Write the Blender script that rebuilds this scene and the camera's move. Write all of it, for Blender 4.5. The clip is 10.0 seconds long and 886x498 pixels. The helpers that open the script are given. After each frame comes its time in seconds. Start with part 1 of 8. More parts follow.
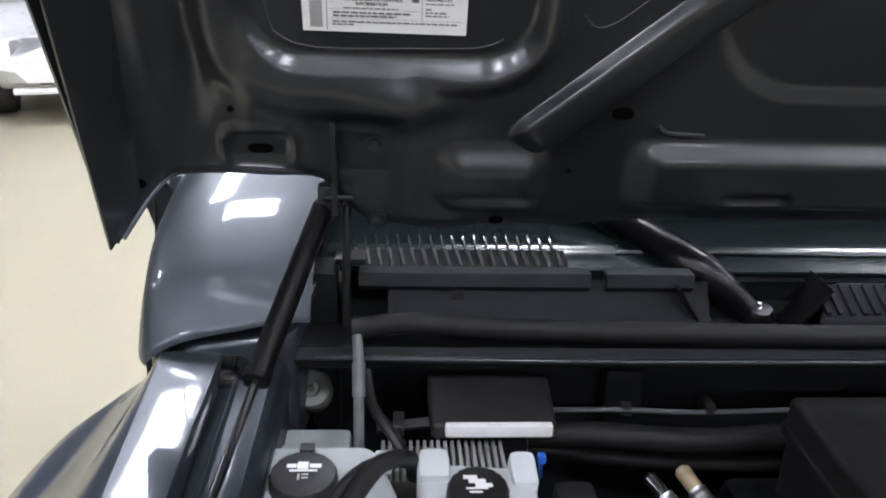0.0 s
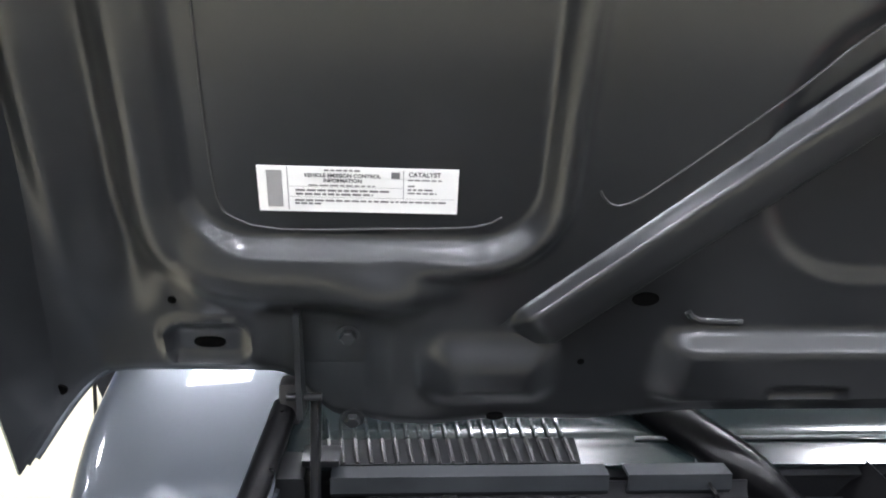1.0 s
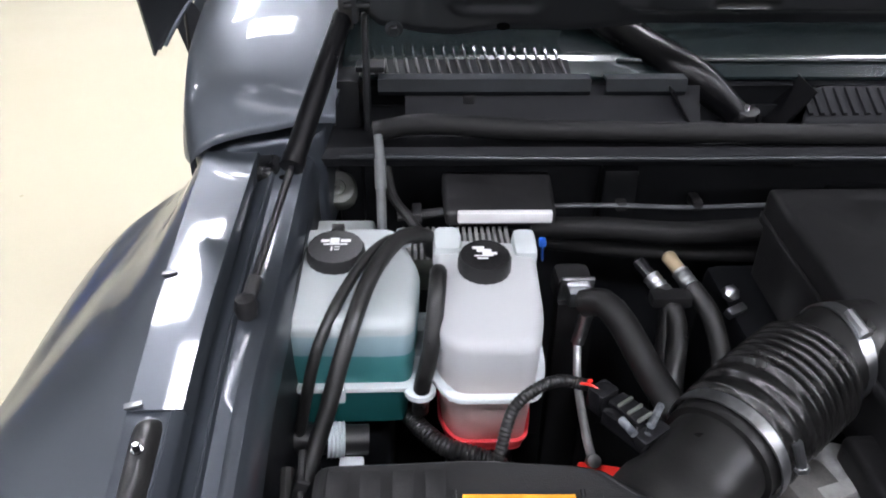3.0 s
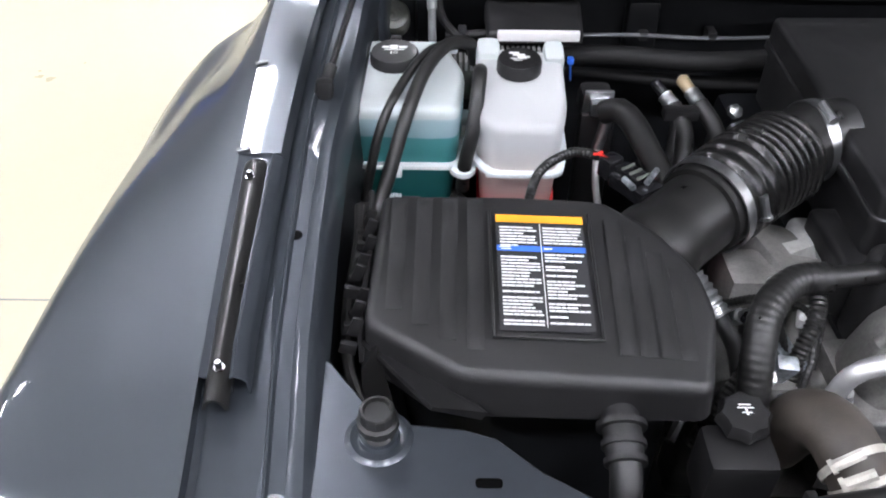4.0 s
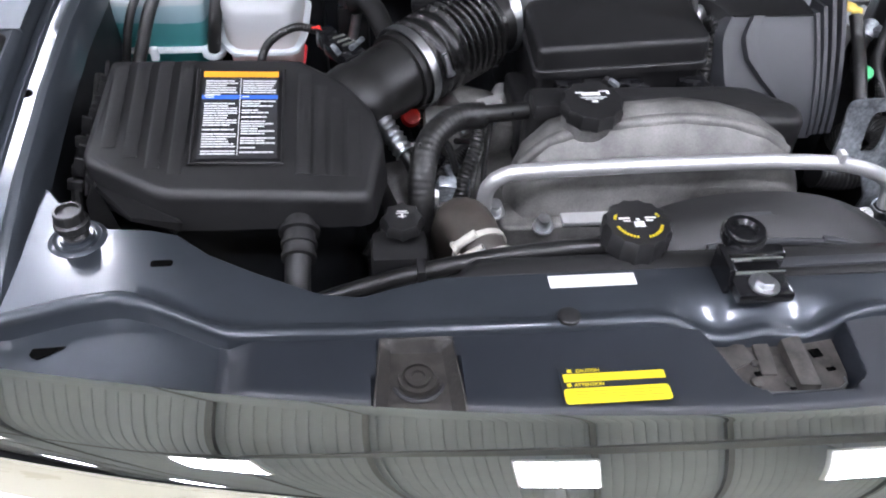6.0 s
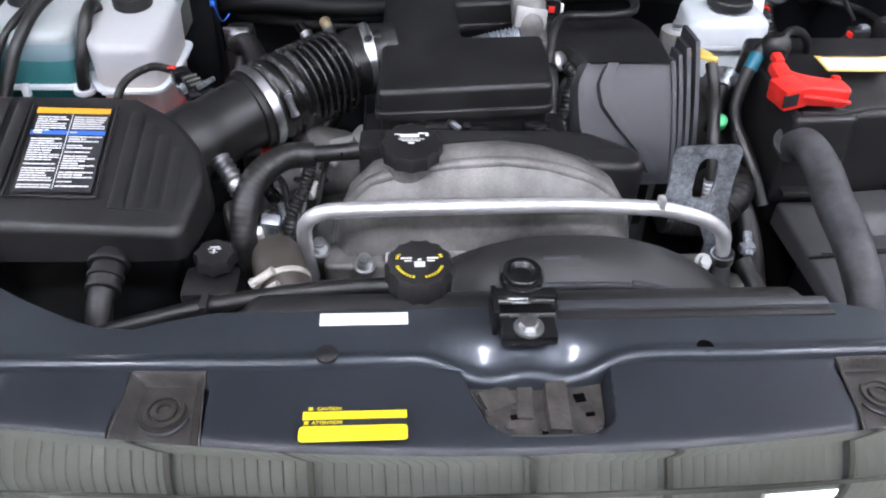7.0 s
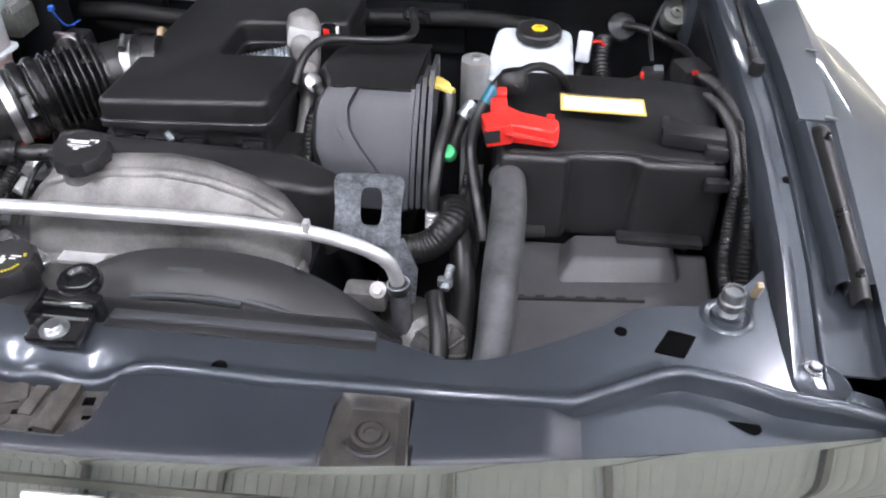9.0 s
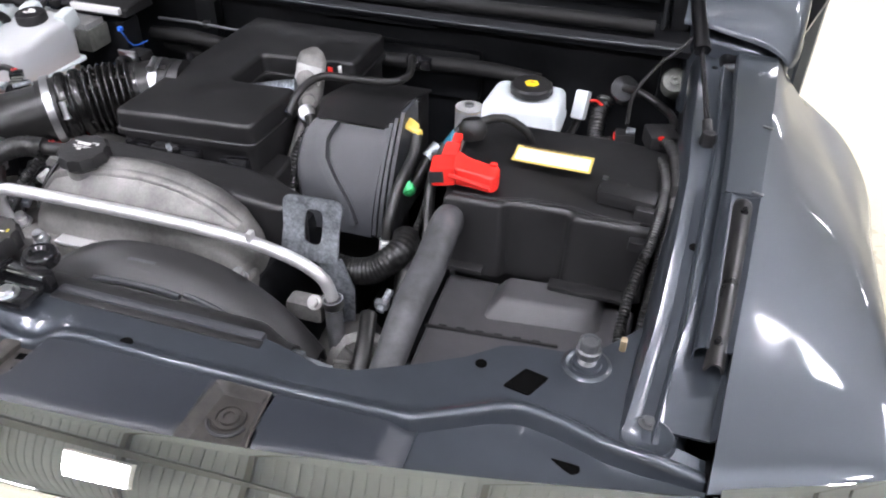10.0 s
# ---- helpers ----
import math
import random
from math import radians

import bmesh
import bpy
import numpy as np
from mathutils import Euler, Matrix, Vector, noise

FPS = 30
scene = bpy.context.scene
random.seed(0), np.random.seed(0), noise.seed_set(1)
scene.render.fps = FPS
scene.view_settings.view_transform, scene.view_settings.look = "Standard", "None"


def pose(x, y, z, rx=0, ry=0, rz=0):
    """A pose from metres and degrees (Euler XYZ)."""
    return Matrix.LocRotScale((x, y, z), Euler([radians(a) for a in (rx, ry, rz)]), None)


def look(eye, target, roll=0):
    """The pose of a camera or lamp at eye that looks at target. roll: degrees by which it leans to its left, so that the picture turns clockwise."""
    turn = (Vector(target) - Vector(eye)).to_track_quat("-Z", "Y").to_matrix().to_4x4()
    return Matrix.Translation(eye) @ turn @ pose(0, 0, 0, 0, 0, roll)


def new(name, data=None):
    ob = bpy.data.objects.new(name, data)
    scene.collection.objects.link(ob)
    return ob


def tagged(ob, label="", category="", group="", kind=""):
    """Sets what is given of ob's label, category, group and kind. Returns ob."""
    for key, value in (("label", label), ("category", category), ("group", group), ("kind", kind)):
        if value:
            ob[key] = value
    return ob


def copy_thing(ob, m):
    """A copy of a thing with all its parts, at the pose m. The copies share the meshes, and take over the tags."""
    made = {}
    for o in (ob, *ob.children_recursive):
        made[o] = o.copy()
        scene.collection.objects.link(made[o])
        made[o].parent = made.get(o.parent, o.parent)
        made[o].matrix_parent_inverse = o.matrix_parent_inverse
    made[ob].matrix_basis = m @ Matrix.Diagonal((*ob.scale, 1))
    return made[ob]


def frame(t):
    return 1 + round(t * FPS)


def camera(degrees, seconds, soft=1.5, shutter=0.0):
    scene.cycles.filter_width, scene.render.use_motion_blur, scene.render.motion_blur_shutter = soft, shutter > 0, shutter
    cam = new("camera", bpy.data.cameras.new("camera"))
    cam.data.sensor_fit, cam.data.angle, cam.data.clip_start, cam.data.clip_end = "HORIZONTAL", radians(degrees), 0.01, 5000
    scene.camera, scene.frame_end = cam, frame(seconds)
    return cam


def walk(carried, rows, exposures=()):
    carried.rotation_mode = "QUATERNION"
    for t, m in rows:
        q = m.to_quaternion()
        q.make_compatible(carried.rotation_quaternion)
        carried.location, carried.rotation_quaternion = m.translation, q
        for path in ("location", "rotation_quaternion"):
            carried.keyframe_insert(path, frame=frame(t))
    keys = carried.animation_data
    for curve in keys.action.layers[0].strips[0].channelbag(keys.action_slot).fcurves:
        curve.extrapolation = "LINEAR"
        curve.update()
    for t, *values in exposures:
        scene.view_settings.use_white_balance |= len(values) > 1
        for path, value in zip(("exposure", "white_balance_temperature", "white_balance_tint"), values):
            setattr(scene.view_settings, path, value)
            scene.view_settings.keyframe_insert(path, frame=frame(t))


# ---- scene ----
cam = camera(59.1, 10.0, soft=2.0)
PATH = [
    (0, (-0.565, -0.04, 1.556), (-0.449, 1.816, 0.821), 1.9),
    (0.5, (-0.557, 0.052, 1.598), (-0.425, 1.961, 1.017), 1.7),
    (1, (-0.554, 0.119, 1.61), (-0.421, 2.041, 1.073), 1.6),
    (1.5, (-0.551, 0.138, 1.607), (-0.443, 2.06, 1.066), 1.3),
    (2, (-0.558, 0.075, 1.578), (-0.474, 1.902, 0.768), 1.0),
    (2.5, (-0.57, -0.055, 1.559), (-0.497, 1.691, 0.586), 0.8),
    (3, (-0.563, -0.152, 1.549), (-0.494, 1.531, 0.47), 0.8),
    (3.2, (-0.563, -0.183, 1.542), (-0.495, 1.461, 0.406), 0.5),
    (4.3, (-0.576, -0.44, 1.549), (-0.62, 1.064, 0.231), 0.1),
    (4.5, (-0.579, -0.487, 1.548), (-0.606, 1.003, 0.214), 0.3),
    (5, (-0.557, -0.557, 1.551), (-0.506, 0.917, 0.201), 1.3),
    (5.5, (-0.481, -0.583, 1.551), (-0.345, 0.875, 0.189), 2.4),
    (6, (-0.344, -0.569, 1.556), (-0.181, 0.884, 0.191), 2.1),
    (6.2, (-0.29, -0.565, 1.558), (-0.112, 0.893, 0.2), 2.3),
    (7.3, (-0.054, -0.611, 1.57), (0.033, 0.928, 0.296), 2.6),
    (7.5, (-0.002, -0.621, 1.583), (0.072, 0.908, 0.296), 3.3),
    (8, (0.141, -0.609, 1.592), (0.156, 0.937, 0.324), 2.8),
    (8.5, (0.29, -0.575, 1.588), (0.217, 0.967, 0.317), 2.0),
    (9, (0.404, -0.584, 1.588), (0.243, 0.958, 0.325), 0.9),
    (9.5, (0.505, -0.628, 1.611), (0.28, 0.92, 0.364), 1.9),
    (10, (0.649, -0.608, 1.634), (0.183, 0.932, 0.446), 1.4),
]
walk(cam, [(t, look(eye, target, roll)) for t, eye, target, roll in PATH], [(0, 0.12, 6300, 11), (0.5, 0.46, 6300, 11), (1, 0.95, 6400, 10), (1.5, 1.07, 6450, 10), (2, 0.95, 6250, 10), (2.5, 0.54, 6150, 11), (3, 0.5, 6400, 12), (4.5, 0.8, 6400, 11), (5, 0.68, 6400, 12), (6, 0.56, 6200, 13), (7.5, 0.7, 6300, 13), (8.5, 0.83, 6400, 13), (9.5, 1.0, 6450, 13), (10, 0.86, 6500, 13)])

# ---- world and light ----
world = bpy.data.worlds.new("world")
scene.world = world
world.use_nodes = True
world.node_tree.nodes["Background"].inputs[0].default_value = (0.9, 0.93, 1.0, 1)
world.node_tree.nodes["Background"].inputs[1].default_value = 0.05
LAMP_POWER = 72.0


# ---- materials ----
def material(name, colour, rough=0.5, metal=0.0, coat=0.0, grain=0.0, grain_scale=400.0, stain=0.15, stain_scale=9.0,
             vary=0.15, flakes=0.0, spec=0.5, coat_rough=0.05):
    """A surface with stains at a large scale, grain at a small one, and uneven gloss."""
    m = bpy.data.materials.new(name)
    m.use_nodes = True
    nodes, links = m.node_tree.nodes, m.node_tree.links
    b = nodes["Principled BSDF"]
    b.inputs["Roughness"].default_value = rough
    b.inputs["Metallic"].default_value = metal
    b.inputs["Coat Weight"].default_value = coat
    b.inputs["Coat Roughness"].default_value = coat_rough
    b.inputs["Specular IOR Level"].default_value = spec
    coords = nodes.new("ShaderNodeTexCoord")
    big = nodes.new("ShaderNodeTexNoise")
    big.inputs["Scale"].default_value = stain_scale
    big.inputs["Detail"].default_value = 6
    big.inputs["Roughness"].default_value = 0.65
    links.new(coords.outputs["Object"], big.inputs["Vector"])
    small = nodes.new("ShaderNodeTexNoise")
    small.inputs["Scale"].default_value = grain_scale
    small.inputs["Detail"].default_value = 2
    links.new(coords.outputs["Object"], small.inputs["Vector"])
    ramp = nodes.new("ShaderNodeValToRGB")
    ramp.color_ramp.elements[0].position = 0.3
    ramp.color_ramp.elements[1].position = 0.72
    lo, hi = 1 - stain, 1 + stain
    ramp.color_ramp.elements[0].color = (*[c * lo for c in colour], 1)
    ramp.color_ramp.elements[1].color = (*[min(1.0, c * hi) for c in colour], 1)
    links.new(big.outputs["Fac"], ramp.inputs["Fac"])
    mix = nodes.new("ShaderNodeMixRGB")
    mix.blend_type = "OVERLAY"
    mix.inputs["Fac"].default_value = flakes
    links.new(ramp.outputs["Color"], mix.inputs["Color1"])
    links.new(small.outputs["Fac"], mix.inputs["Color2"])
    links.new(mix.outputs["Color"], b.inputs["Base Color"])
    rr = nodes.new("ShaderNodeMapRange")
    rr.inputs["From Min"].default_value, rr.inputs["From Max"].default_value = 0.3, 0.7
    rr.inputs["To Min"].default_value = max(0.01, rough * (1 - vary))
    rr.inputs["To Max"].default_value = min(1.0, rough * (1 + vary))
    links.new(big.outputs["Fac"], rr.inputs["Value"])
    links.new(rr.outputs["Result"], b.inputs["Roughness"])
    if grain:
        bump = nodes.new("ShaderNodeBump")
        bump.inputs["Strength"].default_value = grain
        bump.inputs["Distance"].default_value = 0.0006
        links.new(small.outputs["Fac"], bump.inputs["Height"])
        links.new(bump.outputs["Normal"], b.inputs["Normal"])
    return m


def clear_plastic(name, colour, see):
    """Milky plastic that lets part of the light through."""
    m = material(name, colour, 0.35, grain=0.15, stain=0.05)
    nodes, links = m.node_tree.nodes, m.node_tree.links
    out, b = nodes["Material Output"], nodes["Principled BSDF"]
    soft, thin = nodes.new("ShaderNodeBsdfTranslucent"), nodes.new("ShaderNodeBsdfTransparent")
    soft.inputs["Color"].default_value = (*colour, 1)
    thin.inputs["Color"].default_value = (0.95, 0.98, 0.97, 1)
    one, two = nodes.new("ShaderNodeMixShader"), nodes.new("ShaderNodeMixShader")
    one.inputs[0].default_value, two.inputs[0].default_value = 0.35, see
    links.new(b.outputs[0], one.inputs[1]), links.new(soft.outputs[0], one.inputs[2])
    links.new(one.outputs[0], two.inputs[1]), links.new(thin.outputs[0], two.inputs[2])
    links.new(two.outputs[0], out.inputs["Surface"])
    return m


def fluid_plastic(name, stops):
    """Milky plastic with a fluid behind it: stops are (height, colour) from the bottom up."""
    m = clear_plastic(name, stops[-1][1], 0.06)
    nodes, links = m.node_tree.nodes, m.node_tree.links
    geo, split, wave = nodes.new("ShaderNodeNewGeometry"), nodes.new("ShaderNodeSeparateXYZ"), nodes.new("ShaderNodeTexNoise")
    wave.inputs["Scale"].default_value = 28.0
    links.new(geo.outputs["Position"], split.inputs[0])
    links.new(geo.outputs["Position"], wave.inputs["Vector"])
    soft, fit = nodes.new("ShaderNodeMath"), nodes.new("ShaderNodeMapRange")
    soft.operation = "MULTIPLY_ADD"
    soft.inputs[1].default_value = 0.006
    links.new(wave.outputs[0], soft.inputs[0])
    links.new(split.outputs["Z"], soft.inputs[2])
    fit.inputs["From Min"].default_value, fit.inputs["From Max"].default_value = stops[0][0], stops[-1][0]
    links.new(soft.outputs[0], fit.inputs["Value"])
    ramp = nodes.new("ShaderNodeValToRGB")
    e = ramp.color_ramp.elements
    while len(e) < len(stops):
        e.new(0.5)
    for el, (z, c) in zip(e, stops):
        el.position, el.color = (z - stops[0][0]) / (stops[-1][0] - stops[0][0]), (*c, 1)
    links.new(fit.outputs[0], ramp.inputs[0])
    links.new(ramp.outputs[0], nodes["Principled BSDF"].inputs["Base Color"])
    for n in nodes:
        if n.bl_idname == "ShaderNodeBsdfTranslucent":
            links.new(ramp.outputs[0], n.inputs["Color"])
    return m


def glow(name, colour, strength):
    m = bpy.data.materials.new(name)
    m.use_nodes = True
    b = m.node_tree.nodes["Principled BSDF"]
    b.inputs["Base Color"].default_value = (*colour, 1)
    b.inputs["Emission Color"].default_value = (*colour, 1)
    b.inputs["Emission Strength"].default_value = strength
    return m


def glass(name, colour, rough=0.02):
    m = material(name, colour, rough, stain=0.02)
    b = m.node_tree.nodes["Principled BSDF"]
    b.inputs["Transmission Weight"].default_value = 1.0
    b.inputs["IOR"].default_value = 1.45
    return m


PAINT = material("slate_metallic_paint", (0.053, 0.062, 0.072), 0.44, 0.58, 0.65, stain=0.03, vary=0.03, coat_rough=0.055)
BAYPAINT = material("slate_bay_paint", (0.046, 0.054, 0.065), 0.38, 0.52, 0.55, grain=0.04, grain_scale=260, stain=0.14, vary=0.12, coat_rough=0.13)
# Teal in the black paints in the windscreen's reflection.
COWLGLOSS = material("black_gloss_teal_reflection", (0.010, 0.016, 0.017), 0.18, coat=0.35, stain=0.15, coat_rough=0.05)
# Slate bay paint darkened to carry the raised hood's shade.
COWLSHADE = material("shaded_slate_paint", (0.019, 0.022, 0.025), 0.42, 0.25, 0.3, grain=0.05, grain_scale=260, stain=0.3, stain_scale=12, coat_rough=0.2)
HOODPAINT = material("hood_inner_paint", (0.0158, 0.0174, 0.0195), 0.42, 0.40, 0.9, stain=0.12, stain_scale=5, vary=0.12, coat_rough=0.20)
# Bay paint darkened to carry shade; also the firewall's own black.
DARKPAINT = material("dark_shaded_bay_paint", (0.0095, 0.0102, 0.0115), 0.42, 0.1, grain=0.1, stain=0.35, stain_scale=14, spec=0.35)
BLACK = material("black_moulded_plastic", (0.0135, 0.0133, 0.0138), 0.42, grain=0.5, grain_scale=900, stain=0.38, stain_scale=11, flakes=0.35, vary=0.22)
BLACKGLOSS = material("black_gloss_plastic", (0.008, 0.008, 0.009), 0.16, grain=0.1, stain=0.2, coat=0.3)
WIPERBLACK = material("wiper_black", (0.003, 0.003, 0.0035), 0.30, stain=0.2, spec=0.3)
GREYPLASTIC = material("charcoal_plastic", (0.042, 0.044, 0.049), 0.42, grain=0.35, grain_scale=900, stain=0.1)
SHIELD = material("navy_black_plastic", (0.0165, 0.0195, 0.0255), 0.38, grain=0.35, grain_scale=1200, stain=0.15)
RUBBER = material("black_rubber", (0.0125, 0.0123, 0.012), 0.36, grain=0.25, grain_scale=700, stain=0.5, stain_scale=26, spec=0.45, vary=0.3)
BELLOWS = material("bellows_rubber", (0.0095, 0.0092, 0.009), 0.23, grain=0.15, grain_scale=700, stain=0.45, stain_scale=26, spec=0.5, vary=0.35)
DUSTY = material("dusty_rubber", (0.047, 0.048, 0.051), 0.60, grain=0.4, grain_scale=500, stain=0.75, stain_scale=24)
CHROME = material("chrome", (0.80, 0.81, 0.83), 0.014, 1.0, stain=0.02, vary=0.3)
STEEL = material("zinc_steel", (0.52, 0.53, 0.54), 0.33, 1.0, grain=0.1, stain=0.25, stain_scale=60)
ALLOYDULL = material("dull_aluminium", (0.40, 0.40, 0.39), 0.45, 0.6, grain=0.2, stain=0.2, stain_scale=40)
GALV = material("spangled_zinc", (0.40, 0.43, 0.46), 0.42, 0.85, grain=0.3, grain_scale=260, stain=0.5, stain_scale=75, flakes=0.6)
CAST = material("cast_aluminium", (0.165, 0.161, 0.154), 0.50, 0.35, grain=0.45, grain_scale=420, stain=0.55, stain_scale=17, flakes=0.3, vary=0.25)
ALLOY = material("drawn_aluminium", (0.74, 0.74, 0.74), 0.42, 0.75, grain=0.15, stain=0.1, stain_scale=50)
CASTLIGHT = material("pale_casting", (0.36, 0.36, 0.35), 0.5, 0.3, grain=0.5, stain=0.3, stain_scale=40)
WHITEPLASTIC = clear_plastic("milky_plastic", (0.74, 0.785, 0.785), 0.10)
WASHERWALL = fluid_plastic("washer_tank_plastic", [(0.955, (0.02, 0.16, 0.16)), (1.008, (0.045, 0.24, 0.24)), (1.053, (0.085, 0.29, 0.30)), (1.0545, (0.30, 0.44, 0.50)), (1.077, (0.42, 0.56, 0.60)), (1.080, (0.62, 0.68, 0.68)), (1.10, (0.70, 0.74, 0.74))])
COOLANTWALL = fluid_plastic("coolant_tank_plastic", [(0.938, (0.78, 0.04, 0.05)), (0.952, (0.80, 0.13, 0.13)), (0.970, (0.80, 0.36, 0.34)), (0.995, (0.66, 0.48, 0.455)), (1.030, (0.62, 0.575, 0.555)), (1.060, (0.60, 0.605, 0.62)), (1.085, (0.64, 0.65, 0.66)), (1.10, (0.72, 0.735, 0.74))])
RESPLASTIC = material("reservoir_plastic", (0.60, 0.64, 0.66), 0.35, grain=0.1, stain=0.06)
WHITE = material("white_label", (0.82, 0.82, 0.80), 0.45, stain=0.04)
TEAL = material("teal_washer_fluid", (0.008, 0.19, 0.20), 0.25, stain=0.05)
PINK = material("red_coolant", (0.72, 0.06, 0.07), 0.25, stain=0.05)
TEALSLEEVE = material("teal_sleeve", (0.01, 0.15, 0.22), 0.4, stain=0.15)
RED = material("red_plastic", (0.78, 0.030, 0.022), 0.38, grain=0.2, stain=0.08)
YELLOW = material("yellow_label", (0.80, 0.62, 0.02), 0.45, stain=0.05)
YELLOWCAP = material("yellow_plastic", (0.78, 0.56, 0.13), 0.4, stain=0.06)
ORANGE = material("orange_print", (0.85, 0.33, 0.02), 0.45, stain=0.05)
BLUE = material("blue_print", (0.03, 0.13, 0.55), 0.45, stain=0.05)
GREEN = material("green_plastic", (0.04, 0.42, 0.14), 0.4, stain=0.05)
INK = material("black_ink", (0.02, 0.02, 0.022), 0.5, stain=0.05)
FINEPRINT = material("fine_black_print", (0.13, 0.13, 0.13), 0.5, stain=0.05)
# Flat black pieces that paint in the shade inside holes and slots.
VOID = material("painted_hole_dark", (0.003, 0.003, 0.003), 1.0, spec=0.0, stain=0.1)
AMBER = material("amber_lens", (0.95, 0.15, 0.003), 0.10, coat=0.8, stain=0.15, stain_scale=30)
AMBERRIB = material("amber_lens_lit_rib", (1.0, 0.42, 0.03), 0.12, coat=0.8, stain=0.1, stain_scale=40)
REFLECTOR = material("lamp_reflector", (0.80, 0.81, 0.80), 0.32, 0.55, grain=0.8, grain_scale=60, stain=0.25, stain_scale=25)
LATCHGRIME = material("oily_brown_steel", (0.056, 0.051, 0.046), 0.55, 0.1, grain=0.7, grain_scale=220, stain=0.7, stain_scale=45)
GRIME = material("grimy_plastic", (0.029, 0.026, 0.023), 0.5, grain=0.6, grain_scale=300, stain=0.6, stain_scale=60)
STOPGREY = material("dull_grey_steel", (0.13, 0.135, 0.14), 0.34, 0.6, grain=0.2, stain=0.2, stain_scale=50)
PIPEGREY = material("grey_pipe", (0.10, 0.105, 0.105), 0.5, grain=0.2, stain=0.25, stain_scale=40)
PLUGGREY = material("plug_grey", (0.125, 0.130, 0.115), 0.5, 0.2, grain=0.3, stain=0.4, stain_scale=60)
TRAY = material("tray_plastic", (0.058, 0.057, 0.060), 0.46, grain=0.5, grain_scale=800, stain=0.2, stain_scale=14)
TEXTGREY = material("small_print", (0.64, 0.64, 0.63), 0.5, stain=0.05)
WELL = material("well_plastic", (0.0105, 0.011, 0.0125), 0.7, grain=0.3, stain=0.3, stain_scale=12, spec=0.15)
SEALRUBBER = material("dull_rubber_seal", (0.009, 0.009, 0.009), 0.6, grain=0.3, grain_scale=600, stain=0.4, stain_scale=25, spec=0.25)
TAN = material("tan_plastic", (0.30, 0.235, 0.145), 0.5, stain=0.3, stain_scale=40)
BROWN = material("sooty_hose", (0.050, 0.042, 0.035), 0.55, grain=0.4, stain=0.4, stain_scale=30)
GLASS = material("dark_windscreen", (0.012, 0.018, 0.019), 0.04, stain=0.05)
SPRING = material("pale_spring_steel", (0.50, 0.48, 0.43), 0.5, 0.1, grain=0.2, stain=0.25, stain_scale=60)
LENS = glass("clear_lens", (0.95, 0.96, 0.97))
FLOOR = material("cream_floor", (0.430, 0.398, 0.290), 0.34, coat=0.08, grain=0.05, grain_scale=120, stain=0.02, stain_scale=0.8, vary=0.3, flakes=0.03, coat_rough=0.2)
WALLPAINT = material("cream_wall", (0.72, 0.71, 0.66), 0.6, grain=0.2, stain=0.05, stain_scale=1.5)
DARKWALL = material("dark_hall_wall", (0.045, 0.047, 0.052), 0.5, grain=0.2, stain=0.15, stain_scale=1.5)
DECK = material("roof_deck", (0.34, 0.375, 0.405), 0.5, 0.1, grain=0.1, stain=0.08, stain_scale=1.2)
BEAM = material("beam_paint", (0.16, 0.17, 0.18), 0.5, stain=0.1)
CARWHITE = material("white_car_paint", (0.80, 0.80, 0.80), 0.3, coat=1.0, stain=0.02)
CARBLUE = material("blue_car_paint", (0.02, 0.06, 0.35), 0.3, coat=1.0, stain=0.02)
TYRE = material("tyre_rubber", (0.022, 0.022, 0.023), 0.75, grain=0.4, stain=0.2)
LAMPGLOW = glow("lamp_diffuser", (0.95, 0.955, 1.04), LAMP_POWER)


# ---- mesh helpers ----
def V(*a):
    return Vector(a)


def join(*bms):
    """One bmesh out of several."""
    out = bmesh.new()
    for b in bms:
        me = bpy.data.meshes.new("tmp")
        b.to_mesh(me)
        b.free()
        out.from_mesh(me)
        bpy.data.meshes.remove(me)
    return out


def rbox(c, s, bevel=0.004, rot=(0, 0, 0), seg=2, taper=1.0):
    bm = bmesh.new()
    bmesh.ops.create_cube(bm, size=1.0)
    for v in bm.verts:
        k = taper if v.co.z > 0 else 1.0
        v.co = V(v.co.x * s[0] * k, v.co.y * s[1] * k, v.co.z * s[2])
    if bevel:
        bmesh.ops.bevel(bm, geom=bm.edges[:], offset=bevel, segments=seg, profile=0.6, affect="EDGES")
    bm.transform(pose(*c, *rot))
    return bm


def loft(rings, caps=True, closed=True):
    """A skin over rings of equal count."""
    bm = bmesh.new()
    rows = [[bm.verts.new(p) for p in r] for r in rings]
    n = len(rings[0])
    for a, b in zip(rows, rows[1:]):
        for i in range(n if closed else n - 1):
            j = (i + 1) % n
            bm.faces.new((a[i], a[j], b[j], b[i]))
    if caps and closed:
        bm.faces.new(rows[0][::-1])
        bm.faces.new(rows[-1])
    bmesh.ops.recalc_face_normals(bm, faces=bm.faces)
    return bm


def smooth_path(pts, step=0.012):
    pts = [Vector(p) for p in pts]
    ext = [pts[0] * 2 - pts[1], *pts, pts[-1] * 2 - pts[-2]]
    out = []
    for i in range(1, len(ext) - 2):
        a, b, c, d = ext[i - 1:i + 3]
        n = max(2, int((c - b).length / step))
        for k in range(n):
            t = k / n
            out.append(0.5 * (2 * b + (c - a) * t + (2 * a - 5 * b + 4 * c - d) * t * t + (3 * b - a - 3 * c + d) * t ** 3))
    return out + [pts[-1]]


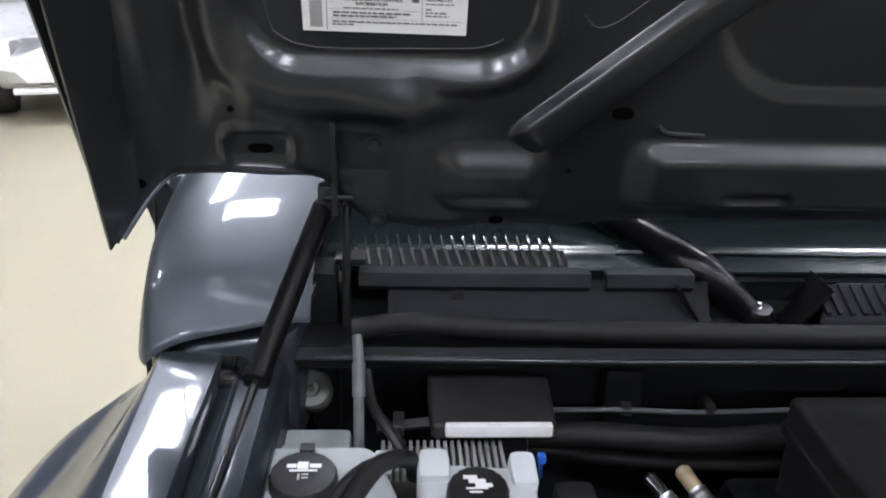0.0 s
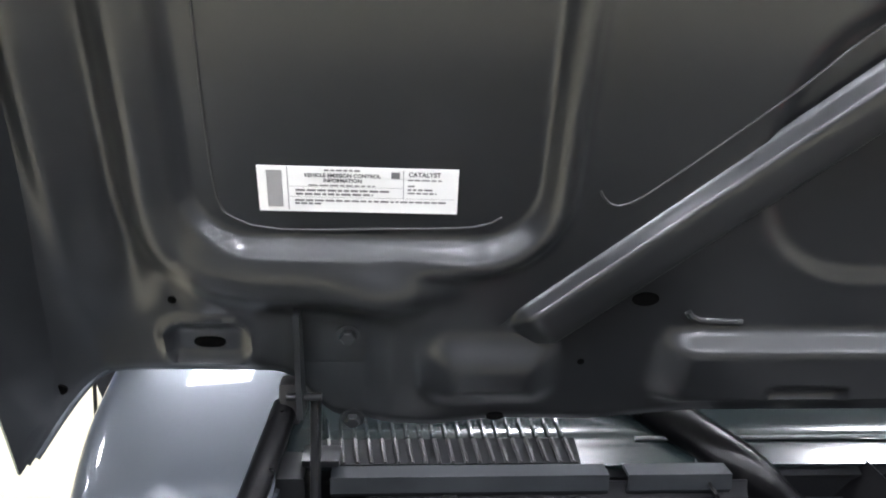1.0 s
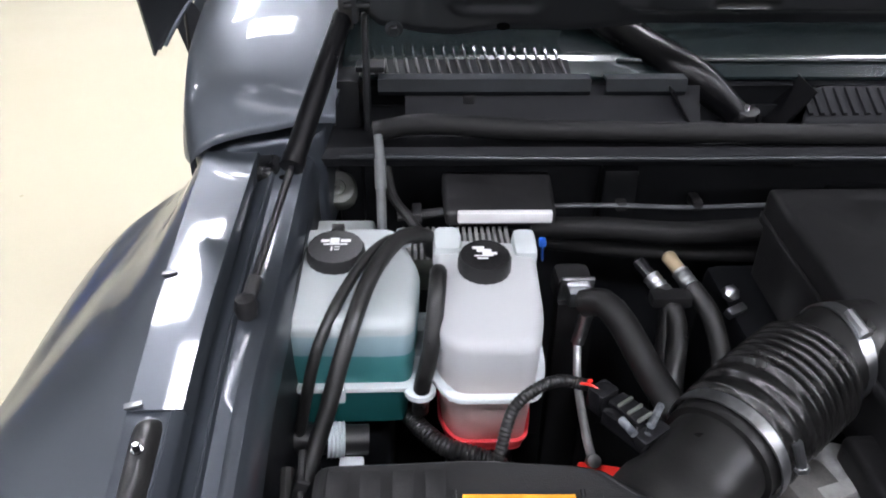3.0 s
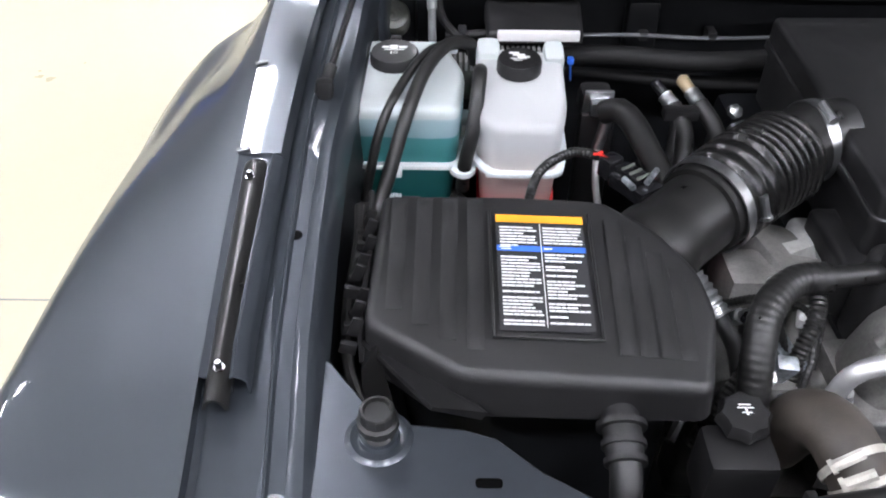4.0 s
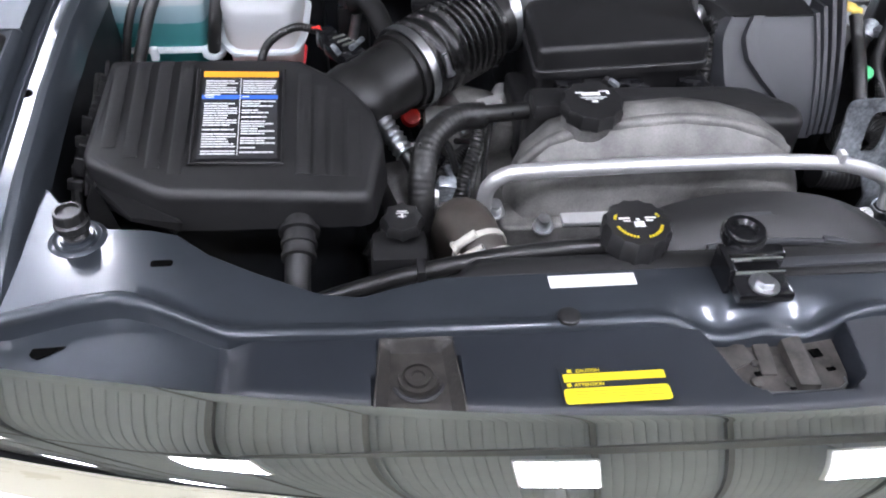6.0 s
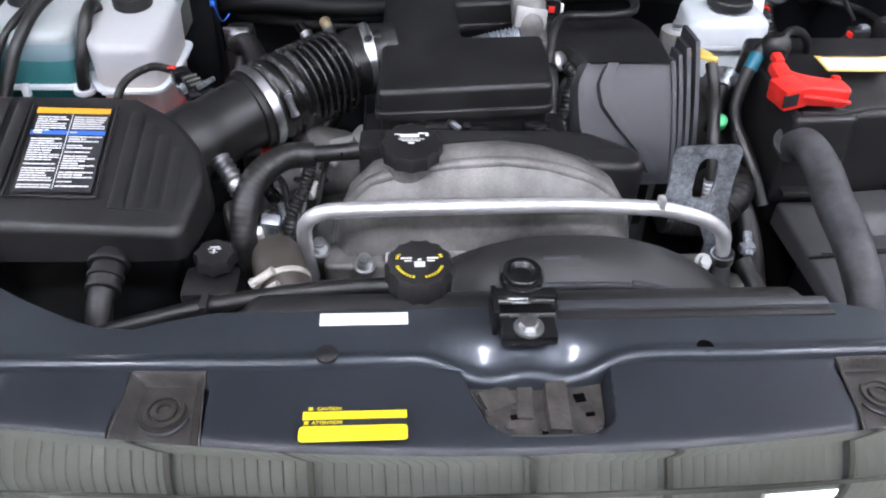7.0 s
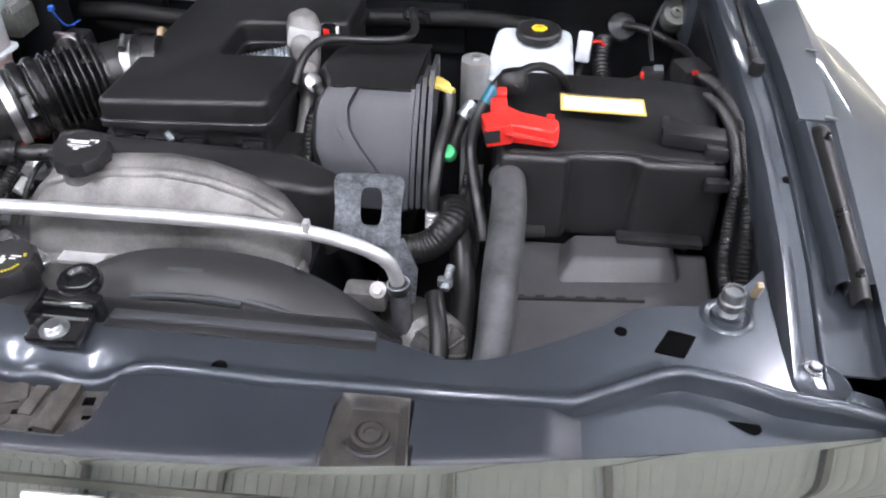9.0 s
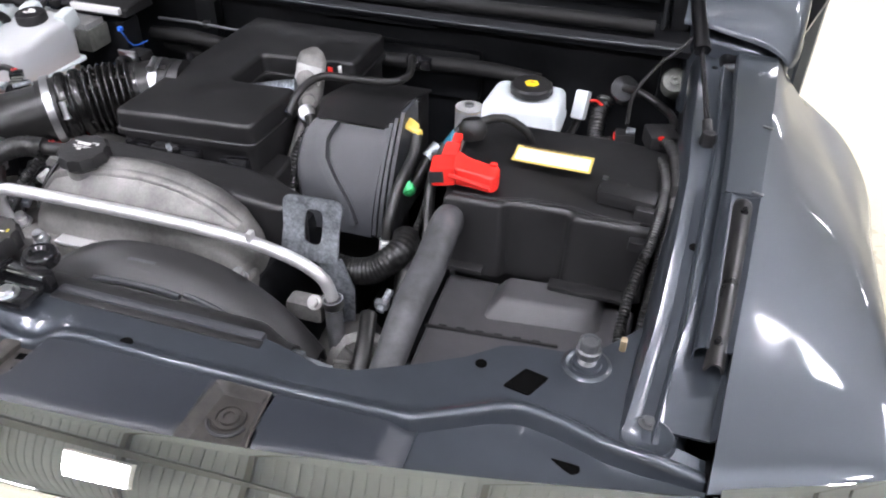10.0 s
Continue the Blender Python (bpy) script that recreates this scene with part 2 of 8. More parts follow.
def tube(pts, r, n=12, step=0.012, ring=0.0, pitch=0.012, radius=None, smooth=True):
    """A round tube along a path; ring and pitch make it corrugated; radius(u) may vary it."""
    if ring:
        step = pitch / 4
    path = smooth_path(pts, step) if smooth else [Vector(p) for p in pts]
    rings, along, side = [], 0.0, None
    total = sum((b - a).length for a, b in zip(path, path[1:]))
    for i, p in enumerate(path):
        t = (path[min(i + 1, len(path) - 1)] - path[max(i - 1, 0)]).normalized()
        if side is None:
            side = t.orthogonal().normalized()
        side = (side - t * side.dot(t)).normalized()
        up = t.cross(side)
        if i:
            along += (p - path[i - 1]).length
        rad = r if radius is None else radius(along / total)
        if ring:
            rad += ring * math.cos(2 * math.pi * along / pitch)
        rings.append([p + (side * math.cos(2 * math.pi * k / n) + up * math.sin(2 * math.pi * k / n)) * rad for k in range(n)])
    return loft(rings)


def lathe(profile, at, axis=(0, 0, 1), n=24, wob=0.0, lobes=0):
    """A turned shape: profile of (radius, height) along axis from at."""
    turn = Vector(axis).to_track_quat("Z", "Y").to_matrix()
    rings = []
    for r, h in profile:
        rings.append([Vector(at) + turn @ V((r + (wob if k % 2 and lobes and r > 0.4 * profile[1][0] else 0)) * math.cos(2 * math.pi * k / n),
                                            (r + (wob if k % 2 and lobes and r > 0.4 * profile[1][0] else 0)) * math.sin(2 * math.pi * k / n), h) for k in range(n)])
    return loft(rings)


def inset(poly, d):
    """The polygon (counter-clockwise) drawn in by d."""
    out, n = [], len(poly)
    for i in range(n):
        a, b, c = (Vector(poly[(i + k) % n]).to_2d() for k in (-1, 0, 1))
        e, f = (b - a).normalized(), (c - b).normalized()
        m = (V(-e.y, e.x) + V(-f.y, f.x))
        m = m.normalized() / max(0.5, m.normalized().dot(V(-e.y, e.x)))
        out.append((b.x + m.x * d, b.y + m.y * d))
    return out


def round_poly(poly, r, n=4):
    out, m = [], len(poly)
    for i in range(m):
        a, b, c = (Vector(poly[(i + k) % m]).to_2d() for k in (-1, 0, 1))
        ra = min(r, (a - b).length * 0.45, (c - b).length * 0.45)
        p, q = b + (a - b).normalized() * ra, b + (c - b).normalized() * ra
        for k in range(n + 1):
            t = k / n
            w = p * (1 - t) ** 2 + b * 2 * t * (1 - t) + q * t * t
            out.append((w.x, w.y))
    return out


def slab(poly, z0, top, r=0.008, corner=0.015, flare=0.0, steps=4):
    """A moulded block: polygon from z0 up to top (a number or f(x, y)), its upper edge rounded by r; flare widens the foot."""
    f = top if callable(top) else (lambda x, y: top)
    poly = round_poly(poly, corner)
    rings = []
    foot = inset(poly, -flare) if flare else poly
    rings.append([V(x, y, z0) for x, y in foot])
    for k in range(steps + 1):
        a = math.pi / 2 * k / steps
        p = inset(poly, r * (1 - math.cos(a)))
        rings.append([V(x, y, f(x, y) - r * (1 - math.sin(a))) for x, y in p])
    return loft(rings)


def sheet(fn, us, vs, thick=0.003, flip=False):
    """A skin fn(u, v) -> point over two lists, with real thickness."""
    pts = [[Vector(fn(u, v)) for v in vs] for u in us]
    nu, nv = len(us), len(vs)

    def normal(i, j):
        a = pts[min(i + 1, nu - 1)][j] - pts[max(i - 1, 0)][j]
        b = pts[i][min(j + 1, nv - 1)] - pts[i][max(j - 1, 0)]
        n = a.cross(b)
        return (n.normalized() if n.length > 1e-12 else V(0, 0, 1)) * (-1 if flip else 1)
    bm = bmesh.new()
    top = [[bm.verts.new(pts[i][j]) for j in range(nv)] for i in range(nu)]
    low = [[bm.verts.new(pts[i][j] - normal(i, j) * thick) for j in range(nv)] for i in range(nu)]
    for i in range(nu - 1):
        for j in range(nv - 1):
            bm.faces.new((top[i][j], top[i + 1][j], top[i + 1][j + 1], top[i][j + 1]))
            bm.faces.new((low[i][j], low[i][j + 1], low[i + 1][j + 1], low[i + 1][j]))
    for j in range(nv - 1):
        for i, s in ((0, 1), (nu - 1, -1)):
            q = (top[i][j], top[i][j + 1], low[i][j + 1], low[i][j])
            bm.faces.new(q if s > 0 else q[::-1])
    for i in range(nu - 1):
        for j, s in ((0, -1), (nv - 1, 1)):
            q = (top[i][j], top[i + 1][j], low[i + 1][j], low[i][j])
            bm.faces.new(q[::-1] if s > 0 else q)
    bmesh.ops.recalc_face_normals(bm, faces=bm.faces)
    return bm


def span(a, b, n):
    return [a + (b - a) * i / n for i in range(n + 1)]


def lerp(table, x):
    """Piecewise-linear value from (x, value) pairs."""
    if x <= table[0][0]:
        return table[0][1]
    for (a, p), (b, q) in zip(table, table[1:]):
        if x <= b:
            return p + (q - p) * (x - a) / (b - a)
    return table[-1][1]


def step(a, b, x):
    t = min(1.0, max(0.0, (x - a) / (b - a)))
    return t * t * (3 - 2 * t)


def mirror(bm):
    bm.transform(Matrix.Diagonal((-1, 1, 1, 1)))
    bmesh.ops.reverse_faces(bm, faces=bm.faces)
    return bm


def part(name, bm, mat, parent=None, label="", sharp=38):
    me = bpy.data.meshes.new(name)
    bm.to_mesh(me)
    bm.free()
    for p in me.polygons:
        p.use_smooth = True
    me.set_sharp_from_angle(angle=radians(sharp))
    me.materials.append(mat)
    ob = new(name, me)
    if parent is not None:
        ob.parent = parent
        at = parent.matrix_world if parent.type == "EMPTY" else Matrix.Identity(4)
        ob.matrix_parent_inverse = at.inverted()
    return tagged(ob, label=label) if label else ob


def thing(name, base, label, category, group="", kind=""):
    ob = new(name)
    ob.empty_display_size = 0.05
    ob.location = base
    ob.matrix_world = Matrix.Translation(base)
    return tagged(ob, label=label, category=category, group=group, kind=kind)


def solid(name, bm, mat, label, category, group="", kind=""):
    return tagged(part(name, bm, mat), label=label, category=category, group=group, kind=kind)


def decal(corner, right, down, bars, lift):
    """Flat print on a plate: bars (u0, v0, u1, v1) in parts of the plate's width and height."""
    corner, right, down = Vector(corner), Vector(right), Vector(down)
    up = down.cross(right).normalized() * lift
    bm = bmesh.new()
    for u0, v0, u1, v1 in bars:
        q = [bm.verts.new(corner + right * u + down * v + up) for u, v in ((u0, v0), (u0, v1), (u1, v1), (u1, v0))]
        bm.faces.new(q)
    return bm


def plate(corner, right, down, thick):
    corner, right, down = Vector(corner), Vector(right), Vector(down)
    up = down.cross(right).normalized() * thick
    ring = [corner, corner + down, corner + down + right, corner + right]
    return loft([ring, [p + up for p in ring]])


def words(name, body, corner, right, down, u, v, size, mat, parent, lift=0.0012, align="LEFT"):
    """Letters lying on a plate; size is the letter height in metres."""
    cu = bpy.data.curves.new(name, "FONT")
    cu.body, cu.size, cu.align_x, cu.extrude = body, size * 1.4, align, 0.0
    cu.offset = size * 0.045
    tmp = bpy.data.objects.new(name, cu)
    me = bpy.data.meshes.new_from_object(tmp)
    bpy.data.objects.remove(tmp)
    x, y = Vector(right).normalized(), -Vector(down).normalized()
    z = x.cross(y)
    at = Vector(corner) + Vector(right) * u + Vector(down) * v + z * lift
    bm = bmesh.new()
    bm.from_mesh(me)
    bpy.data.meshes.remove(me)
    bm.transform(Matrix.Translation(at) @ Matrix((x, y, z)).transposed().to_4x4())
    return part(name, bm, mat, parent)


def bolt(at, r, parent, axis=(0, 0, 1), name="bolt", mat=None, h=0.008):
    return part(name, join(lathe([(r * 1.5, 0), (r * 1.5, 0.002), (0.001, 0.0021)], at, axis, 20),
                           lathe([(r, 0.001), (r, h - 0.001), (r * 0.85, h), (0.001, h)], at, axis, 6)), mat or STEEL, parent, sharp=25)


def ring_clamp(c, axis, r, w, parent, name="hose_clamp", screw=None, mat=None):
    axis = Vector(axis).normalized()
    c = Vector(c)
    prof = [(r, -w / 2), (r + 0.0018, -w / 2), (r + 0.0018, w / 2), (r, w / 2)]
    turn = axis.to_track_quat("Z", "Y").to_matrix()
    n = 32
    rings = [[c + turn @ V(a * math.cos(2 * math.pi * k / n), a * math.sin(2 * math.pi * k / n), h) for a, h in prof] for k in range(n + 1)]
    band = loft(rings, caps=False)
    bms = [band]
    if screw is not None:
        s = Vector(screw).normalized()
        side = axis.cross(s).normalized()
        at = c + s * (r + 0.005)
        bms.append(tube([at - side * 0.011, at + side * 0.013], 0.0048, 8, smooth=False))
        bms.append(tube([at + side * 0.013, at + side * 0.017], 0.0065, 6, smooth=False))
    return part(name, join(*bms), mat or STEEL, parent)


def prints(corner, right, down, bars, lift, mat, parent):
    """Each bar of a print as a part of its own; many small ones stay one part."""
    if len(bars) > 12:
        return tagged(part("print", decal(corner, right, down, bars, lift), mat, parent), kind="stuff")
    for b in bars:
        part("print", decal(corner, right, down, [b], lift), mat, parent)

# ---- the hall ----
HALL_X, HALL_Y0, HALL_Y1, HALL_Z = 13.0, -13.0, 15.0, 5.6


def flat(x0, x1, y0, y1, z, thick):
    return rbox(((x0 + x1) / 2, (y0 + y1) / 2, z - thick / 2), (x1 - x0, y1 - y0, thick), 0)


solid("floor", flat(-HALL_X, HALL_X, HALL_Y0, HALL_Y1, 0.0, 0.12), FLOOR, "cream polished coated concrete showroom floor with thin saw-cut joints", "floor", kind="structure")
floor_ob = bpy.data.objects["floor"]
for k, (x0, y0, x1, y1) in enumerate(((-HALL_X, 1.226, HALL_X, 1.231), (-HALL_X, -4.77, HALL_X, -4.765), (-HALL_X, 7.22, HALL_X, 7.225), (-5.0, HALL_Y0, -4.995, HALL_Y1), (5.0, HALL_Y0, 5.005, HALL_Y1))):
    part("joint", flat(x0, x1, y0, y1, 0.001, 0.004), BEAM, floor_ob)
for name, c, s in (("wall_north", (0, HALL_Y1 + 0.1, HALL_Z / 2), (2 * HALL_X, 0.2, HALL_Z)), ("wall_south", (0, HALL_Y0 - 0.1, HALL_Z / 2), (2 * HALL_X, 0.2, HALL_Z)),
                   ("wall_east", (HALL_X + 0.1, 1, HALL_Z / 2), (0.2, HALL_Y1 - HALL_Y0 + 0.4, HALL_Z)), ("wall_west", (-HALL_X - 0.1, 1, HALL_Z / 2), (0.2, HALL_Y1 - HALL_Y0 + 0.4, HALL_Z))):
    dark = name in ("wall_south", "wall_west", "wall_east")
    solid(name, rbox(c, s, 0), DARKWALL if dark else WALLPAINT, "plain dark grey hall wall" if dark else "plain cream painted hall wall", "wall", kind="structure")


def deck():
    """Ribbed steel roof deck; the ribs run along y."""
    xs, x, k = [], -HALL_X, 0
    while x < HALL_X:
        for dx, z in ((0, 0), (0.082, 0), (0.084, 0.016), (0.094, 0.016), (0.099, 0)):
            xs.append((x + dx, z))
        x += 0.099
    return sheet(lambda p, y: (p[0], y, HALL_Z + p[1]), xs, [HALL_Y0, 1.0, HALL_Y1], 0.01)


solid("ceiling", deck(), DECK, "pale grey ribbed steel roof deck", "ceiling", kind="structure")
for x in (-12.2, -10.5, -9.4, -7.7, -6.6, -4.9, -3.8, -2.1, -1.0, 0.7, 1.8, 3.4, 4.5, 6.1, 7.2, 8.9, 10.0, 11.7):
    solid("roof_beam", join(rbox((x, 1, HALL_Z - 0.06), (0.02, HALL_Y1 - HALL_Y0, 0.12), 0), rbox((x, 1, HALL_Z - 0.117), (0.05, HALL_Y1 - HALL_Y0, 0.014), 0)),
          BEAM, "dark painted steel roof beam under the deck", "beam", "roof beams", "structure")
for y in (-8.4, -1.45, 10.8):
    solid("roof_girder", join(rbox((0, y, HALL_Z - 0.20), (2 * HALL_X, 0.02, 0.16), 0), rbox((0, y, HALL_Z - 0.275), (2 * HALL_X, 0.07, 0.016), 0)),
          BEAM, "dark painted steel girder crossing the roof beams", "beam", "roof girders", "structure")


def ceiling_light():
    e = thing("ceiling_light", (0, 0, 0), "white twin-panel fluorescent high-bay lamp, lit, hung under the roof", "lamp", "hall lamps")
    part("housing", rbox((0, 0, 0.06), (0.62, 0.66, 0.08), 0.01), WHITE, e)
    for s in (-1, 1):
        part("diffuser", rbox((s * 0.15, 0, 0.012), (0.26, 0.60, 0.02), 0.004), LAMPGLOW, e)
    for y in (-0.22, 0.22):
        part("cable", tube([(0, y, 0.09), (0, y, 0.62)], 0.006, 8, smooth=False), BEAM, e)
    return e


lamp = ceiling_light()
first = True
ROW_X = [0.33 + 2.36 * k for k in range(-4, 5)]
for x, y in [(x, y) for x in ROW_X for y in (-6.6, -1.8)] + [(x, y) for x in ROW_X for y in (3.2, 12.6) if abs(x + 4.4) > 0.2 and (y < 8 or x > -5)] + [(-2.62, y) for y in (4.2, 4.88, 5.56)]:
    m = pose(x, y, HALL_Z - 0.62)
    if first:
        lamp.matrix_basis = m
        first = False
    else:
        copy_thing(lamp, m)


# ---- parked car in the hall ----
def wheel(parent, x, y, r, w, side):
    t = part("wheel", lathe([(r * 0.62, -w / 2), (r * 0.93, -w / 2), (r, -w * 0.3), (r, w * 0.3), (r * 0.93, w / 2), (r * 0.62, w / 2)], (x, y, r), (side, 0, 0), 32), TYRE, parent, "black tyre")
    part("rim", lathe([(0.03, w * 0.36), (r * 0.3, w * 0.3), (r * 0.6, w * 0.42), (r * 0.64, w * 0.5), (r * 0.64, w * 0.2), (r * 0.1, w * 0.1)], (x, y, r), (side, 0, 0), 24), STEEL, t)
    for k in range(5):
        a = 2 * math.pi * k / 5
        part("spoke", tube([(x + side * w * 0.42, y + 0.05 * math.cos(a), r + 0.05 * math.sin(a)), (x + side * w * 0.45, y + r * 0.6 * math.cos(a), r + r * 0.6 * math.sin(a))], 0.022, 6, smooth=False), STEEL, t)


def sedan(place, paint, label):
    e = thing("car", (0, 0, 0), label, "car", "parked cars")

    ys = span(-2.2, 2.2, 44)

    def sect(y):
        nose = step(-2.2, -1.75, y) * (1 - step(1.85, 2.2, y))
        hw = 0.62 + 0.26 * nose ** 0.5
        top = 0.56 + 0.12 * step(-2.2, -1.8, y) + 0.22 * step(-1.9, -0.9, y) + 0.06 * step(-0.9, 0.4, y) - 0.18 * step(1.75, 2.2, y)
        low = 0.26 + 0.12 * (1 - step(-2.2, -1.7, y)) + 0.14 * step(1.7, 2.2, y)
        half = [(0.0, top + 0.035), (hw * 0.55, top + 0.025), (hw * 0.88, top), (hw * 0.97, top - 0.08), (hw, (top + low) / 2), (hw * 0.97, low + 0.08), (hw * 0.85, low)]
        return [V(x, y, z) for x, z in half] + [V(-x, y, z) for x, z in half[::-1] if x > 0]
    part("body", loft([sect(y) for y in ys]), paint, e)

    def cabin(y):
        k = step(-0.75, 0.1, y) * (1 - step(0.75, 1.7, y))
        hw, top = 0.72 - 0.14 * k, 0.82 + 0.60 * k
        half = [(0.0, top + 0.01), (hw * 0.7, top), (hw * 0.97, top - 0.06), (hw + 0.10 * k, 0.84)]
        return [V(x, y, z) for x, z in half] + [V(-x, y, z) for x, z in half[::-1] if x > 0]
    part("cabin_glass", loft([cabin(y) for y in span(-0.85, 1.75, 26)]), GLASS, e, "dark tinted windows")
    part("roof", loft([[p + V(0, 0, 0.012) for p in cabin(y)[:3] + cabin(y)[-2:]] for y in span(0.0, 0.9, 8)]), paint, e)
    for s in (-1, 1):
        for y in (-1.38, 1.36):
            wheel(e, s * 0.79, y, 0.32, 0.2, s)
            part("wheel_arch", lathe([(0.33, -0.01), (0.375, -0.01), (0.375, 0.02), (0.33, 0.02)], (s * 0.872, y, 0.33), (s, 0, 0), 28), BLACK, e)
        part("headlight", slab([(s * 0.5 - 0.14, -2.12), (s * 0.5 + 0.14, -2.0), (s * 0.5 + 0.17, -1.75), (s * 0.5 - 0.08, -1.95)], 0.56, 0.70, 0.02, 0.03), LENS, e, "clear headlight lens")
        part("mirror", rbox((s * 0.93, -0.45, 0.93), (0.16, 0.1, 0.12), 0.03), paint, e)
        part("door_seam", tube([(s * 0.885, 0.05, 0.42), (s * 0.89, 0.03, 0.8)], 0.004, 6, smooth=False), BEAM, e)
    part("bumper_vent", rbox((0, -2.16, 0.42), (0.9, 0.06, 0.12), 0.02), BLACK, e, "dark lower grille opening")
    part("grille", rbox((0, -2.15, 0.6), (0.6, 0.06, 0.08), 0.02), BLACKGLOSS, e)
    part("bumper_lip", rbox((0, -2.14, 0.31), (1.3, 0.12, 0.05), 0.02), paint, e)
    e.matrix_basis = place
    return e


sedan(pose(-3.8, 8.7, 0.0, 0, 0, 20), CARWHITE, "white four-door sedan parked on the cream hall floor")
sedan(pose(-6.9, 7.2, 0.0, 0, 0, 70), CARBLUE, "dark blue four-door sedan parked on the cream hall floor")

# ---- the truck's body ----
truck = thing("truck", (0, 0.6, 0), "slate grey off-road truck with its hood raised, parked in the hall", "truck")

CREASE = [(-0.17, 0.751), (-0.12, 0.754), (-0.03, 0.760), (0.045, 0.766), (0.158, 0.776), (0.33, 0.789), (0.54, 0.803), (0.72, 0.812), (0.9, 0.815)]
CREASE_Z = [(-0.17, 1.050), (-0.05, 1.072), (0.02, 1.085), (0.3, 1.116), (0.47, 1.132), (0.68, 1.142), (0.9, 1.15)]
OUTER = [(-0.17, 0.904), (-0.06, 0.940), (0.0, 0.940), (0.12, 0.943), (0.4, 0.971), (0.6, 0.995), (0.74, 0.988), (0.80, 0.953), (0.85, 0.914), (0.9, 0.876)]
FRONT = [(0.737, -0.130), (0.755, -0.121), (0.80, -0.102), (0.841, -0.085), (0.89, -0.064), (0.931, -0.047), (0.97, -0.020)]


FEND_FRONT = [(0.0, 0.0), (0.25, -0.004), (0.55, -0.007), (0.80, -0.013), (0.92, -0.022), (0.98, -0.042), (1.0, -0.080), (1.0, -0.14), (0.99, -0.26)]
FEND_REAR = [(0.0, 0.0), (0.051, -0.014), (0.16, -0.050), (0.302, -0.080), (0.495, -0.111), (0.717, -0.129), (0.92, -0.165), (1.0, -0.203), (1.0, -0.32)]


def curve(table, c, u):
    """A smooth value through the table's entries at 0, 1, 2 and so on."""
    i = min(len(table) - 2, int(u))
    t = u - i
    p = [table[min(max(i + k, 0), len(table) - 1)][c] for k in (-1, 0, 1, 2)]
    return 0.5 * (2 * p[1] + (p[2] - p[0]) * t + (2 * p[0] - 5 * p[1] + 4 * p[2] - p[3]) * t * t + (3 * p[1] - p[0] - 3 * p[2] + p[3]) * t ** 3)


def smooth_lerp(table, x):
    """A smooth value at x through (x, value) pairs."""
    i = max(k for k in range(len(table) - 1) if k == 0 or table[k][0] <= x)
    (a, p), (b, q) = table[i], table[i + 1]
    before, after = table[max(i - 1, 0)], table[min(i + 2, len(table) - 1)]
    m0 = (q - before[1]) / max(1e-6, b - before[0])
    m1 = (after[1] - p) / max(1e-6, after[0] - a)
    t, w = min(1.0, max(0.0, (x - a) / (b - a))), b - a
    return (2 * t ** 3 - 3 * t * t + 1) * p + (t ** 3 - 2 * t * t + t) * w * m0 + (3 * t * t - 2 * t ** 3) * q + (t ** 3 - t * t) * w * m1


def fender_skin(u, y0):
    """u: 0 at the crease to 8 at the lower edge of the side."""
    y = y0
    w = step(0.0, 0.78, y)
    k = curve(FEND_FRONT, 0, u) * (1 - w) + curve(FEND_REAR, 0, u) * w
    dz = curve(FEND_FRONT, 1, u) * (1 - w) + curve(FEND_REAR, 1, u) * w
    x = lerp(CREASE, y) + (smooth_lerp(OUTER, y) - lerp(CREASE, y)) * k
    if y0 < 0.05:
        front = lerp(FRONT, x)
        y = front + (y0 + 0.16) / 0.21 * (0.05 - front)
        x = lerp(CREASE, y) + (smooth_lerp(OUTER, y) - lerp(CREASE, y)) * k
    nose = max(0.0, (-0.120 - y0) / 0.04)
    return V(x, y, lerp(CREASE_Z, y) + dz - 0.011 * nose * nose)


RAIL_IN = [(-0.09, 0.667), (0.07, 0.684), (0.20, 0.690), (0.33, 0.694), (0.46, 0.690), (0.74, 0.689)]
RAIL_OUT = [(-0.09, 0.702), (0.068, 0.717), (0.20, 0.723), (0.34, 0.729), (0.46, 0.731), (0.74, 0.733)]


def rail_z(y):
    return lerp([(-0.1, 1.048), (-0.06, 1.053), (0.2, 1.092), (0.45, 1.118), (0.74, 1.135)], y)


def rail_skin(y, v):
    a, b = lerp(RAIL_IN, y), lerp(RAIL_OUT, y)
    prof = [(-0.010, -0.030), (-0.008, -0.02), (-0.004, -0.006), (0.0, 0.0), (0.004, 0.003), (0.010, 0.0015), (0.016, -0.001), (0.5, -0.002), (0.84, -0.001), (0.9, 0.0025), (0.95, 0.003), (1.0, -0.001), (1.02, -0.010), (1.03, -0.04)]
    f, dz = prof[v]
    x = a + (b - a) * f if 0.02 <= f <= 1.0 else (a + f if f < 0.5 else b + (f - 1))
    return V(x, y, rail_z(y) + dz)


